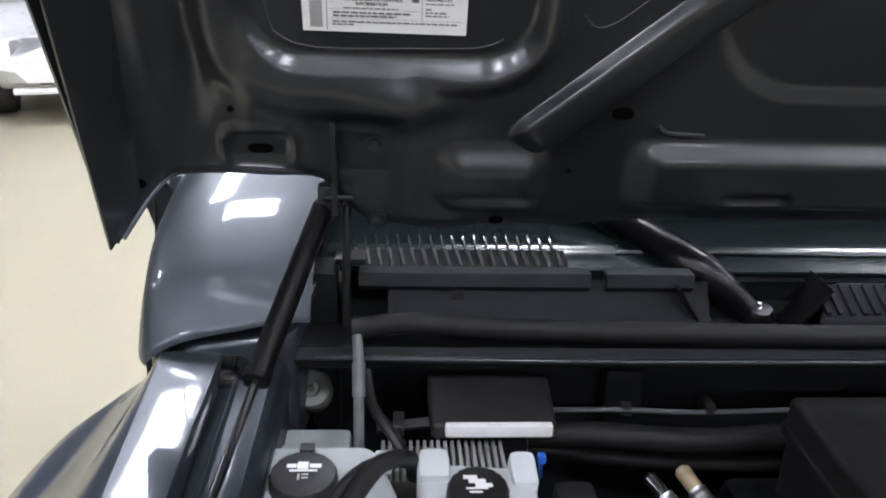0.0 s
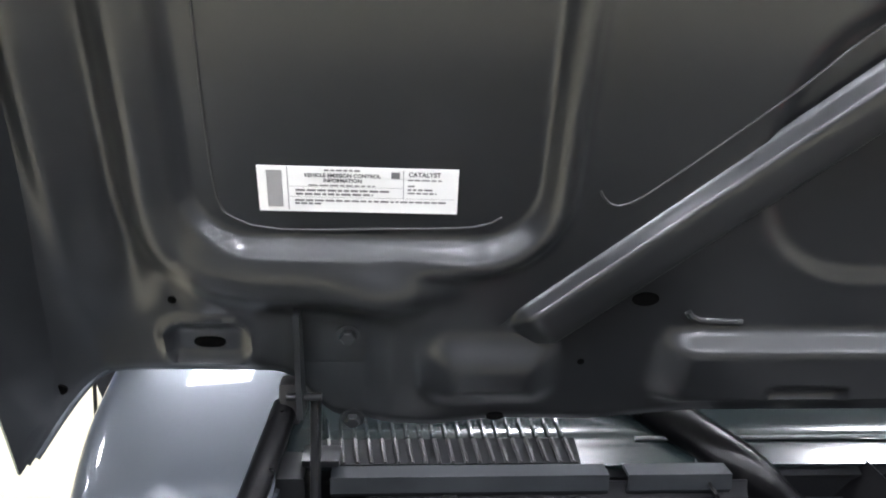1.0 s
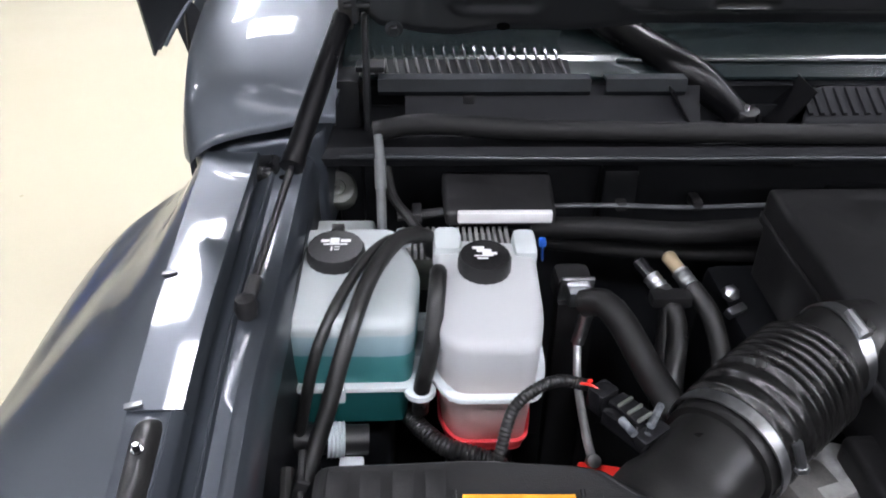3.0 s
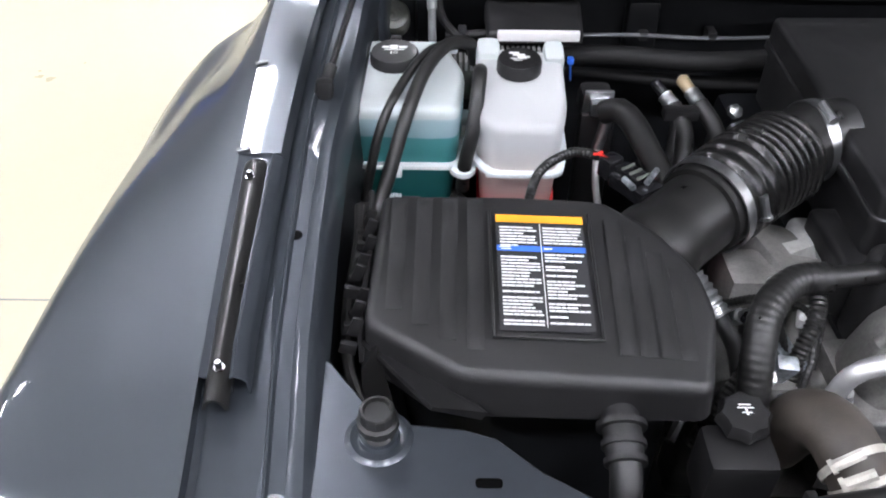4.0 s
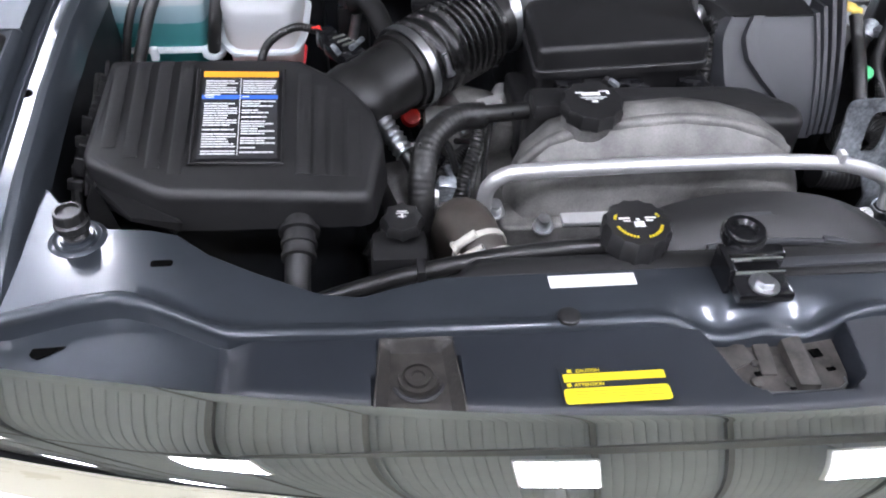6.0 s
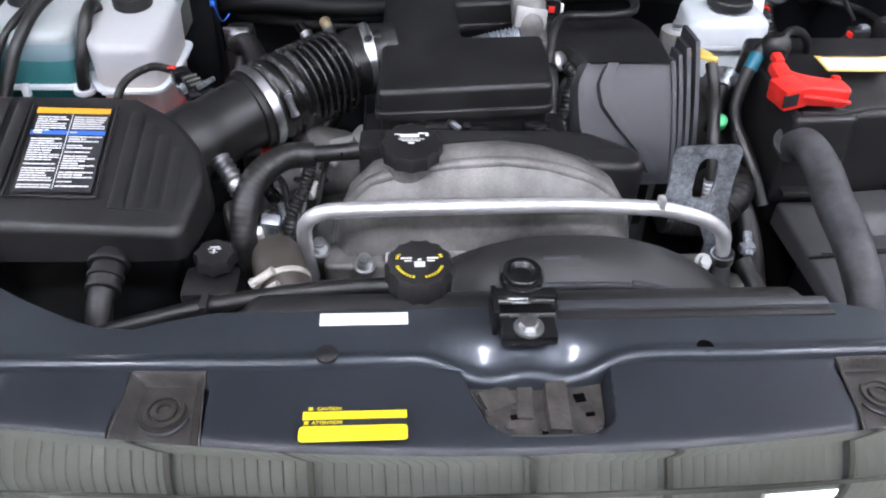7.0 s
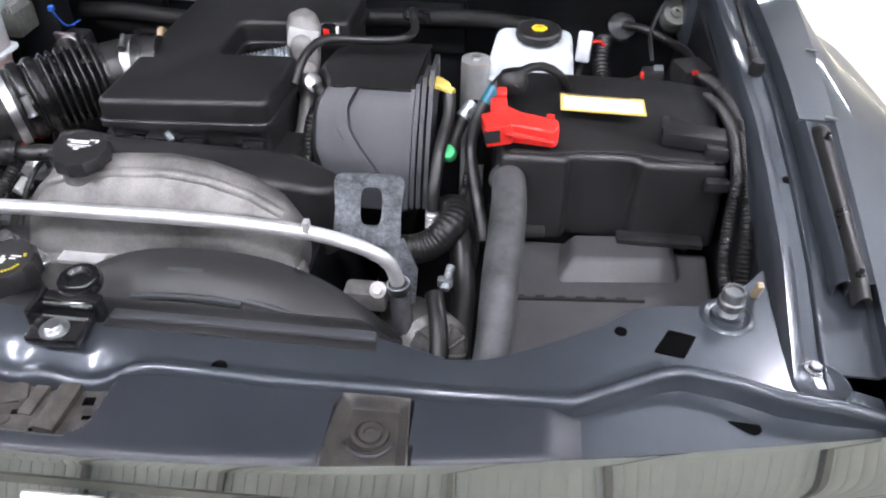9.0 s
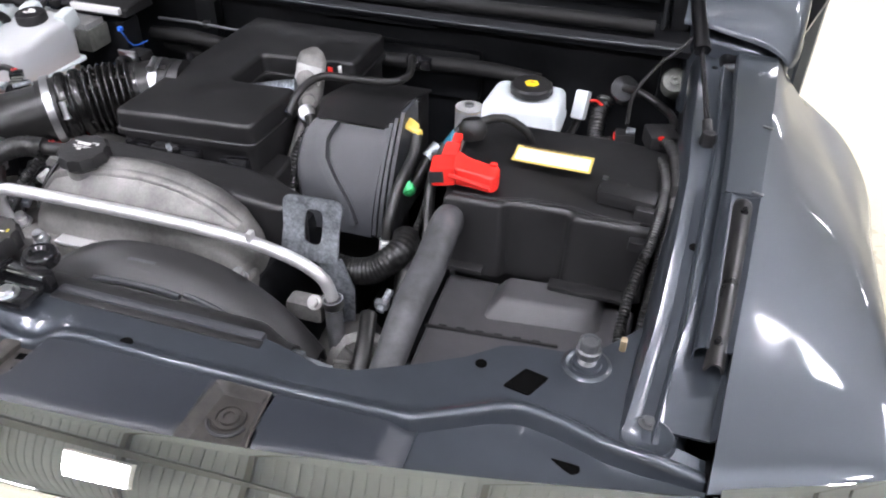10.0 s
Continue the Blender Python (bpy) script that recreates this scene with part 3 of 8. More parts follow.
def side_parts(s):
    fix = (lambda bm: bm) if s > 0 else mirror
    name = "fender"
    f = part(name, fix(sheet(fender_skin, span(0, 8, 40), [-0.16, -0.157, -0.153, -0.148, -0.142, -0.135, -0.128, -0.118] + span(-0.10, 0.86, 44), 0.003)), PAINT, truck, "glossy slate metallic front fender with a rounded flare")

    def flange(y, v):
        xc, zc = smooth_lerp(CREASE, y), smooth_lerp(CREASE_Z, y)
        a = smooth_lerp(RAIL_OUT, y) + 0.013
        if v == 0:
            return V(a, y, zc - 0.045)
        if v == 1:
            return V(a + 0.001, y, zc - 0.004)
        if v == 2:
            return V(a + 0.004, y, zc + 0.001)
        k = (v - 2) / 4
        return V(a + 0.004 + (xc - a - 0.004) * k, y, zc + 0.0004 * math.sin(k * math.pi) + 0.001 * (1 - k))
    part("fender_flange", fix(sheet(flange, span(0.296, 0.70, 22), [0, 1, 2, 3, 4, 5, 6], 0.003, True)), PAINT, f, "painted inner flange of the fender")

    def trough(y, v):
        a, b = lerp(RAIL_OUT, y) - 0.004, lerp(CREASE, y) + 0.001
        z = lerp(CREASE_Z, y)
        return [V(a, y, z - 0.018), V(a + 0.006, y, z - 0.020), V(b - 0.006, y, z - 0.020), V(b - 0.001, y, z - 0.016), V(b, y, z - 0.002)][v]
    part("drip_channel", fix(sheet(trough, span(-0.062, 0.30, 16), [0, 1, 2, 3, 4], 0.003, True)), BAYPAINT, f)

    def strip(y, v):
        a, z = lerp(RAIL_OUT, y) + 0.013, lerp(CREASE_Z, y)
        return V(a + (0.0, 0.001, 0.004, 0.012, 0.016, 0.0165)[v], y, z + (-0.045, -0.0065, -0.0025, 0.0006, -0.003, -0.020)[v])
    part("flange_strip", fix(sheet(strip, span(0.03, 0.297, 14), list(range(6)), 0.0015, True)), BAYPAINT, f, "narrow painted flange beside the seal")

    def seal(y, v):
        a, b = lerp(RAIL_OUT, y) + 0.0265, lerp(CREASE, y) - 0.0045
        half = 0.5 * (b - a) * math.sqrt(max(0.02, 1 - max(0.0, (y - 0.272) / 0.0245) ** 2))
        k = v / 8
        return V(0.5 * (a + b) + half * (2 * k - 1), y, lerp(CREASE_Z, y) - 0.006 + 0.011 * math.sin(k * math.pi) ** 0.5 * step(0.2965, 0.280, y))
    part("seal_bed", fix(sheet(lambda y, v: V(lerp(RAIL_OUT, y) + 0.024 + (lerp(CREASE, y) - lerp(RAIL_OUT, y) - 0.0235) * v, y, lerp(CREASE_Z, y) - 0.003 * math.sin(v * math.pi)), span(0.03, 0.298, 14), [0, 0.15, 0.3, 0.5, 0.7, 0.85, 1.0], 0.0015, True)), BAYPAINT, f, "painted strip under the seal")
    rub = part("rubber_seal", fix(sheet(seal, span(0.006, 0.25, 20) + [0.262, 0.272, 0.279, 0.285, 0.290, 0.2935, 0.2955, 0.2964], list(range(9)), 0.003, True)), RUBBER, f, "black rubber hood seal strip")
    for y in (0.035, 0.255):
        bolt((s * (lerp(CREASE, y) - 0.016), y, lerp(CREASE_Z, y) + 0.0035), 0.003, rub, name="push_pin", mat=BLACKGLOSS)
    for y in (0.30, 0.46):
        part("crease_clip", fix(rbox((lerp(CREASE, y) - 0.004, y, lerp(CREASE_Z, y) + 0.0022), (0.014, 0.006, 0.0016), 0.0005, (0, 0, -18))), STOPGREY, f, "small bright clip on the fender edge")
    r = part("fender_rail", fix(sheet(rail_skin, span(-0.088, 0.735, 34), list(range(14)), 0.002, True)), BAYPAINT, truck, "painted steel rail along the bay's side")
    bolt((s * 0.695, -0.060, rail_z(-0.060) - 0.001), 0.0065, r, h=0.006, mat=STOPGREY)
    part("rail_hole", lathe([(0.0065, -0.001), (0.0065, 0.0012), (0.0001, 0.0012)], (s * 0.717, 0.198, rail_z(0.198) - 0.002), (0, -0.12, 1), 18), VOID, r)
    part("rail_hole", lathe([(0.005, -0.001), (0.005, 0.0012), (0.0001, 0.0012)], (s * 0.716, 0.66, rail_z(0.66) - 0.002), (0, -0.06, 1), 14), VOID, r)
    part("rail_foot", lathe([(0.0275, -0.004), (0.0262, -0.0005), (0.0245, 0.0008), (0.0225, 0.0004), (0.021, -0.0006), (0.001, -0.0010)], (s * 0.696, -0.078, 1.0535), n=32), BAYPAINT, r)
    # the rail's rear end cap
    part("rail_cap", fix(slab([(0.722, 0.660), (0.806, 0.656), (0.810, 0.70), (0.72, 0.708)], 1.02, lambda x, y: 1.1345 + 0.12 * (y - 0.65), 0.012, 0.012)), WIPERBLACK, r, "black plastic end cap of the rail")
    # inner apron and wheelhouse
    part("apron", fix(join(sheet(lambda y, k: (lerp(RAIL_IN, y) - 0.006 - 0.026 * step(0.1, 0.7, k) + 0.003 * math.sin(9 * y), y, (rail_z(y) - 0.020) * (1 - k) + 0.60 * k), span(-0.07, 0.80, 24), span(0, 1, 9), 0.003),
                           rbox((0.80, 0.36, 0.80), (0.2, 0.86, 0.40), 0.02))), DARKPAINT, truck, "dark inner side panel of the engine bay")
    # wheel and lower side
    t = part("tyre", lathe([(0.24, -0.13), (0.385, -0.13), (0.405, -0.09), (0.405, 0.09), (0.385, 0.13), (0.24, 0.13)], (s * 0.80, 0.36, 0.405), (s, 0, 0), 40), TYRE, truck, "black off-road tyre")
    part("rim", lathe([(0.02, 0.06), (0.1, 0.09), (0.2, 0.06), (0.25, 0.12), (0.25, -0.05), (0.03, -0.05)], (s * 0.80, 0.36, 0.405), (s, 0, 0), 32), CHROME, t)

    # body corner behind the rail: a panel whose lip hangs over the pillar
    PANEL = [(0.655, 0.004), (0.68, 0.004), (0.70, 0.001), (0.73, -0.006), (0.765, -0.013), (0.795, -0.022), (0.815, -0.033), (0.829, -0.047), (0.838, -0.068), (0.842, -0.10), (0.844, -0.16), (0.845, -0.27)]
    CROWN = [(0.692, 1.183), (0.700, 1.1905), (0.711, 1.2000), (0.727, 1.2115), (0.75, 1.2253), (0.78, 1.2403), (0.815, 1.2555), (0.86, 1.2715), (0.93, 1.2890), (1.03, 1.3030), (1.20, 1.3120)]
    LIP = [(0.020, -0.012), (0.004, -0.010), (0.0, -0.005), (0.0012, -0.001)]

    def corner(u, v):
        x, dz = curve(PANEL, 0, u), curve(PANEL, 1, u)
        front = 0.692 + min(0.07, max(0.0, -0.047 - dz) * 0.8)
        y = front + (0.0 if v < 4 else (1.16 - front) * ((v - 4) / 16) ** 1.5) + (LIP[int(v)][0] if v < 4 else 0.003)
        d = y - 0.692
        side = step(0.74, 0.84, x)
        dz *= 1 - (0.70 - 0.30 * side) * step(0.0, 0.06, d)
        x += side * (0.012 * step(0.69, 0.85, y) - 0.03 * step(0.92, 1.15, y))
        return V(x, y, smooth_lerp(CROWN, y) + dz + (LIP[int(v)][1] if v < 4 else 0.0))
    c = part("cowl_corner", fix(sheet(corner, span(0, 11, 55), list(range(4)) + span(4, 20, 40), 0.0025)), PAINT, truck, "glossy slate body corner between hood and windscreen")
    part("hinge_pillar", fix(slab([(0.672, 0.712), (0.70, 0.697), (0.79, 0.697), (0.834, 0.722), (0.834, 0.80), (0.665, 0.80)], 1.02, lambda x, y: 1.160 + 0.2 * (y - 0.70) - 0.5 * max(0.0, x - 0.76), 0.008, 0.012)), BAYPAINT, c, "satin slate pillar below the corner")
    part("side_flange", fix(join(sheet(lambda k, w: V(lerp([(0, 0.656), (1, 0.658), (2, 0.664), (3, 0.676), (4, 0.694)], k) + 0.002 * w, lerp([(0, 0.815), (1, 0.78), (2, 0.74), (3, 0.712), (4, 0.694)], k), lerp([(0, 1.203), (1, 1.196), (2, 1.186), (3, 1.180), (4, 1.176)], k) - 0.016 * w), span(0, 4, 20), [0, 0.5, 1.0], 0.004))), BAYPAINT, c, "painted edge flange of the corner")
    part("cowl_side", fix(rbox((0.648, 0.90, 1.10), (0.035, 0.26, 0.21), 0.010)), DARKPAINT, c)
    # windscreen pillar and mirror
    part("pillar", fix(loft([[V(x + dx, y + dy, z) for dx, dy in ((-0.05, 0), (0.03, -0.02), (0.05, 0.03), (0.03, 0.10), (-0.04, 0.10))] for x, y, z in ((0.80, 1.10, 1.05), (0.765, 1.22, 1.35), (0.70, 1.36, 1.80))])), PAINT, truck, "slate windscreen pillar")
    part("mirror_arm", fix(loft([[V(x - 0.022, y, z), V(x + 0.010, y - 0.03, z - 0.006), V(x + 0.020, y, z - 0.010), V(x + 0.010, y + 0.05, z - 0.006)] for x, y, z in ((0.868, 1.10, 1.03), (0.893, 1.06, 1.135), (0.912, 1.06, 1.205), (0.96, 1.08, 1.28))])), GREYPLASTIC, truck, "charcoal plastic arm of the door mirror")
    part("door_mirror", fix(slab([(0.88, 1.05), (0.985, 1.06), (1.005, 1.10), (0.99, 1.15), (0.88, 1.15)], 1.27, 1.44, 0.03, 0.03, -0.012)), BLACK, truck, "black door mirror housing")
    part("door", fix(rbox((0.90, 1.75, 0.78), (0.08, 1.15, 0.84), 0.03)), PAINT, truck, "slate front door")
    part("side_window", fix(rbox((0.81, 1.80, 1.50), (0.02, 0.95, 0.52), 0.01, (0, -14, 0))), GLASS, truck, "dark side window")
    return f


for s in (-1, 1):
    side_parts(s)

antenna = part("antenna", tube([(-0.873, 0.90, 1.02), (-0.871, 0.90, 1.16), (-0.866, 0.90, 1.26), (-0.86, 0.905, 1.60), (-0.855, 0.91, 1.95)], 0.0022, 8), BLACK, truck, "thin black antenna mast")
part("antenna_base", lathe([(0.014, -0.03), (0.014, 0.0), (0.009, 0.012), (0.004, 0.03), (0.001, 0.03)], (-0.873, 0.90, 1.04), n=16), BLACK, antenna)

# cab shell behind the bay
part("cab_roof", rbox((0, 1.95, 1.83), (1.42, 1.25, 0.07), 0.03), PAINT, truck, "slate cab roof")
part("cab_rear", rbox((0, 2.5, 1.15), (1.6, 0.06, 1.3), 0.03), PAINT, truck)
part("windscreen", sheet(lambda u, v: (u * (0.76 - 0.08 * v), 1.02 + 0.36 * v - 0.06 * u * u, 1.185 + 0.61 * v), span(-1, 1, 24), span(0, 1, 10), 0.006), GLASS, truck, "dark reflecting windscreen glass")
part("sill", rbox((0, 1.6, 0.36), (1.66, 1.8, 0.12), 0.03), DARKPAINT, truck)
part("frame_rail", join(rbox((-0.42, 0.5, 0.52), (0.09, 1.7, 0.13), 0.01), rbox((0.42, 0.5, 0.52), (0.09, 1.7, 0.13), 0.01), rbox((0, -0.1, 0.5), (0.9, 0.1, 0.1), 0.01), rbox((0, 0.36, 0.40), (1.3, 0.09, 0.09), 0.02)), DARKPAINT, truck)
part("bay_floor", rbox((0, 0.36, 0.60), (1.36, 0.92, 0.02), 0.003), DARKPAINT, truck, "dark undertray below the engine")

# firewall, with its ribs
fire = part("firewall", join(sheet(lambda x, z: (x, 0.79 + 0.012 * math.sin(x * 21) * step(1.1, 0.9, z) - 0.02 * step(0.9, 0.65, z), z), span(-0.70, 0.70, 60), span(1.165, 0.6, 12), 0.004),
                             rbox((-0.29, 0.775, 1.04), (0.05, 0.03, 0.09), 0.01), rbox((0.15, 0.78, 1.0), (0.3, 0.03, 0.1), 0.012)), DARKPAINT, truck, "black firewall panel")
for x, y, z in ((-0.664, 0.758, 1.062), (0.660, 0.742, 1.063)):
    g = part("grommet", lathe([(0.024, -0.03), (0.024, 0.0), (0.021, 0.004), (0.010, 0.003), (0.009, 0.006), (0.004, 0.006), (0.003, 0.002), (0.0002, 0.002)], (x, y, z), (0, -0.75, 0.65), 28), PLUGGREY, fire, "grey round body plug")
    part("grommet_post", tube([(x, y + 0.02, z - 0.018), (x, y + 0.05, z - 0.045)], 0.018, 12, smooth=False), DARKPAINT, g)
part("cowl_seal", tube([(-0.61, 0.724, 1.158), (-0.56, 0.716, 1.170), (-0.50, 0.715, 1.168), (-0.40, 0.72, 1.160), (-0.2, 0.722, 1.155), (0.0, 0.722, 1.153), (0.2, 0.722, 1.155), (0.45, 0.72, 1.160), (0.61, 0.724, 1.158)], 0.0125, 12), SEALRUBBER, fire, "black rubber seal along the cowl edge")
part("lip_edge", tube([(-0.655, 0.712, 1.130), (-0.5, 0.709, 1.1285), (-0.3, 0.708, 1.127), (0.0, 0.708, 1.127), (0.3, 0.708, 1.127), (0.5, 0.709, 1.1285), (0.655, 0.712, 1.130)], 0.0036, 10), COWLSHADE, fire, "painted rolled edge of the firewall")
part("firewall_lip", sheet(lambda x, v: (x, [0.715, 0.71, 0.72, 0.80][v], [1.115, 1.128, 1.138, 1.145][v]), span(-0.68, 0.68, 30), [0, 1, 2, 3], 0.003), WELL, fire)
part("brake_pipe", tube([(-0.40, 0.752, 1.036), (-0.3, 0.750, 1.038), (-0.2, 0.750, 1.034), (-0.08, 0.752, 1.036)], 0.0032, 8), STOPGREY, fire)
for x in (-0.288, -0.185):
    part("pipe_clip", rbox((x, 0.762, 1.036), (0.014, 0.03, 0.014), 0.003), BLACK, fire)

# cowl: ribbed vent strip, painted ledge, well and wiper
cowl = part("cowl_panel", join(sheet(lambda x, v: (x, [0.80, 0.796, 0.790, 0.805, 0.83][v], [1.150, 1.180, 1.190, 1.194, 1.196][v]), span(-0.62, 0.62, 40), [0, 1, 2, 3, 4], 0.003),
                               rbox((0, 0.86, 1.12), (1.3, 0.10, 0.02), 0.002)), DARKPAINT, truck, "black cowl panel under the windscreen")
for x0, x1 in ((-0.608, -0.345), (-0.326, -0.225), (0.226, 0.345), (0.36, 0.608)):
    part("cowl_ledge", sheet(lambda x, v: (x, [0.768, 0.762, 0.764, 0.786][v], [1.186, 1.193, 1.2085, 1.2075][v]), span(x0, x1, 12), [0, 1, 2, 3], 0.004), COWLSHADE, cowl, "painted steel ledge of the cowl")
COWL_TOP = [(0.795, 1.200), (0.815, 1.2045), (0.832, 1.208), (0.845, 1.2125), (0.87, 1.2160), (0.91, 1.2200), (0.97, 1.2235), (1.05, 1.2250)]
part("cowl_top", sheet(lambda x, v: (x, curve(COWL_TOP, 0, v), curve(COWL_TOP, 1, v)), span(-0.655, 0.655, 40), span(0, 7, 28), 0.004), COWLGLOSS, cowl, "glossy black cowl top tinted with the windscreen's teal reflection")
# Grey tube laid along the crease in place of its highlight.
part("cowl_crease_glint", tube([(-0.30, 0.831, 1.2095), (-0.1, 0.830, 1.2105), (0.1, 0.830, 1.2105), (0.30, 0.831, 1.2095)], 0.0022, 8), STOPGREY, cowl, "grey line for the highlight along the cowl's crease")
lower_rib = tube([(0.003, 0.798, 1.203), (0.001, 0.808, 1.2085), (-0.001, 0.827, 1.2120)], 0.0024, 6, smooth=False)
upper_rib = tube([(-0.002, 0.834, 1.2095), (-0.003, 0.845, 1.2150), (-0.004, 0.858, 1.2180)], 0.0023, 8, smooth=False)
for x0, x1 in ((-0.625, -0.364), (0.364, 0.625)):
    part("vent_bed", sheet(lambda x, v: (x, [0.797, 0.806, 0.815, 0.824, 0.832][v], [1.2022, 1.2045, 1.2065, 1.2083, 1.2100][v]), [x0, 0.5 * (x0 + x1), x1], [0, 1, 2, 3, 4], 0.001), WELL, cowl, "dark louvre bed of the cowl vent")
for shape, mat in ((lower_rib, RUBBER), (upper_rib, COWLGLOSS)):
    first_rib = part("vent_rib", shape, mat, cowl)
    first_rib.location.x = -0.614
    for s in (-1, 1):
        for k in range(19):
            if s < 0 and k == 0:
                continue
            o = bpy.data.objects.new("vent_rib", first_rib.data)
            scene.collection.objects.link(o)
            o.parent, o.matrix_parent_inverse = cowl, Matrix.Identity(4)
            o.location.x = s * (0.614 - 0.0133 * k)
part("cowl_clip", rbox((-0.496, 0.768, 1.182), (0.014, 0.012, 0.012), 0.002), BLACK, cowl)
part("well_panel", sheet(lambda x, v: (x, [0.775, 0.772, 0.755, 0.735][v], [1.196, 1.185, 1.160, 1.150][v]), span(-0.575, -0.205, 10), [0, 1, 2, 3], 0.003), WELL, cowl, "dark grey plastic well panel")
part("wiper_well", sheet(lambda u, v: (-0.158 + 0.088 * u, 0.745 + 0.055 * v, 1.112 + 0.088 * abs(u) ** 1.7 + 0.002 * v), span(-1, 1, 22), [0, 0.5, 1.0, 1.5], 0.003), WIPERBLACK, cowl, "black wiper well")
vent = part("side_vent", slab([(-0.084, 0.735), (0.22, 0.735), (0.22, 0.79), (-0.050, 0.79)], 1.10, lambda x, y: 1.165 + 0.50 * (y - 0.735), 0.006, 0.014), WELL, cowl, "black plastic air vent")
for k in range(20):
    part("vent_slat", rbox((-0.070 + 0.0145 * k, 0.762, 1.1800), (0.006, 0.044, 0.005), 0.001, (26, 0, 0)), WELL, vent)

wiper = part("wiper", join(tube([(-0.137, 0.779, 1.146), (-0.168, 0.786, 1.172), (-0.203, 0.797, 1.197), (-0.240, 0.832, 1.213), (-0.278, 0.880, 1.227), (-0.335, 0.965, 1.262)], 0.014, 12, radius=lambda u: 0.017 + 0.007 * step(0.05, 0.3, u)),
                           lathe([(0.02, 0), (0.02, 0.02), (0.014, 0.028), (0.001, 0.028)], (-0.137, 0.779, 1.138), (0, -0.3, 1), 18)), WIPERBLACK, truck, "black wiper arm")
bolt((-0.140, 0.772, 1.164), 0.003, wiper, (0, -0.3, 1))
part("wiper_blade", tube([(-0.335, 0.965, 1.262), (-0.05, 1.005, 1.262), (0.28, 1.01, 1.256)], 0.009, 8), BLACK, wiper)
part("wiper_joint", rbox((-0.203, 0.797, 1.199), (0.034, 0.03, 0.028), 0.005, (0, 30, -30)), WIPERBLACK, wiper)

# ---- core support, sight shield and chrome front ----
RIDGE = [(0, -0.136), (0.10, -0.132), (0.20, -0.134), (0.363, -0.131), (0.474, -0.127), (0.512, -0.107), (0.547, -0.089), (0.574, -0.080), (0.615, -0.087), (0.66, -0.101), (0.70, -0.105), (0.76, -0.105)]
BACK = [(0, -0.068), (0.29, -0.068), (0.33, -0.078), (0.36, -0.088), (0.398, -0.082), (0.457, -0.052), (0.502, -0.025), (0.535, 0.004), (0.56, 0.012), (0.61, 0.017), (0.64, 0.037), (0.672, 0.078), (0.69, 0.09), (0.76, 0.09)]


def chrome_y(x):
    """The rear edge of the chrome across the front."""
    return -0.227 + 0.2286 * x * x - 0.0714 * x ** 4


def core_skin(x, v):
    ax = abs(x)
    f, b = lerp(RIDGE, ax), lerp(BACK, ax)
    if ax > 0.69:
        b = lerp([(0.69, -0.055), (0.705, -0.060), (0.712, -0.074), (0.76, -0.076)], ax)
    dip = math.exp(-((x + 0.008) / 0.078) ** 4)
    peak = math.exp(-((x + 0.008) / 0.024) ** 2)
    wing = math.exp(-((abs(x + 0.008) - 0.075) / 0.022) ** 2)
    f -= 0.008 * dip
    prof = {0: (b, -0.05), 1: (b, -0.004), 2: (b - 0.004, 0.0), 3: (b + (f - b) * 0.3, 0.0), 3.5: (b + (f - b) * 0.45, 0.0), 4: (b + (f - b) * 0.6, -0.0005), 4.4: (b + (f - b) * 0.68, -0.0006), 4.7: (b + (f - b) * 0.76, -0.0008), 5: (f + 0.012, -0.001), 6: (f + 0.008, 0.0),
            7: (f + 0.005, 0.0016), 8: (f + 0.002, 0.0020), 9: (f - 0.001, 0.0008), 10: (f - 0.0032, -0.0022), 11: (f - 0.0042, -0.008), 12: (f - 0.0042, -0.035)}
    y, z = prof[v]
    near = step(-0.092, f + 0.004, y)
    z += 0.004 * wing * near - (0.0235 * dip - 0.011 * peak) * step(-0.096, f - 0.002, y)
    z -= 0.25 * max(0.0, ax - 0.706)
    if ax > 0.5 and v >= 6:
        z += 0.003 * step(0.5, 0.6, ax)
    return V(x, y, 1.053 + z)


xs = sorted(set([round(v, 4) for v in span(-0.752, 0.752, 130)] + [round(v, 4) for v in span(-0.13, 0.115, 60)] + [s * a for s in (-1, 1) for a in (0.474, 0.512, 0.547, 0.535, 0.502, 0.56, 0.672, 0.64, 0.689, 0.691)]))
core = part("core_support", sheet(core_skin, xs, [0, 1, 2, 3, 3.5, 4, 4.4, 4.7, 5, 6, 7, 8, 9, 10, 11, 12], 0.002, True), BAYPAINT, truck, "slate painted radiator support across the front")
part("support_hole", lathe([(0.0075, -0.001), (0.0075, 0.0008), (0.0001, 0.0008)], (0.153, -0.126, 1.0535), n=18), VOID, core)
part("support_slot", slab([(-0.552, -0.042), (-0.532, -0.042), (-0.532, -0.034), (-0.552, -0.034)], 1.050, 1.0540, 0.0005, 0.004), VOID, core)
part("support_slot", slab([(0.549, -0.057), (0.577, -0.062), (0.592, -0.032), (0.566, -0.026)], 1.050, 1.0540, 0.0005, 0.003), VOID, core, "square opening in the support")
part("support_plug", lathe([(0.010, 0), (0.010, 0.003), (0.0065, 0.005), (0.001, 0.005)], (-0.183, -0.128, 1.0545), n=18), BLACK, core)
part("support_hole", lathe([(0.0062, -0.001), (0.0062, 0.0008), (0.0001, 0.0008)], (0.520, -0.034, 1.053), n=18), VOID, core)
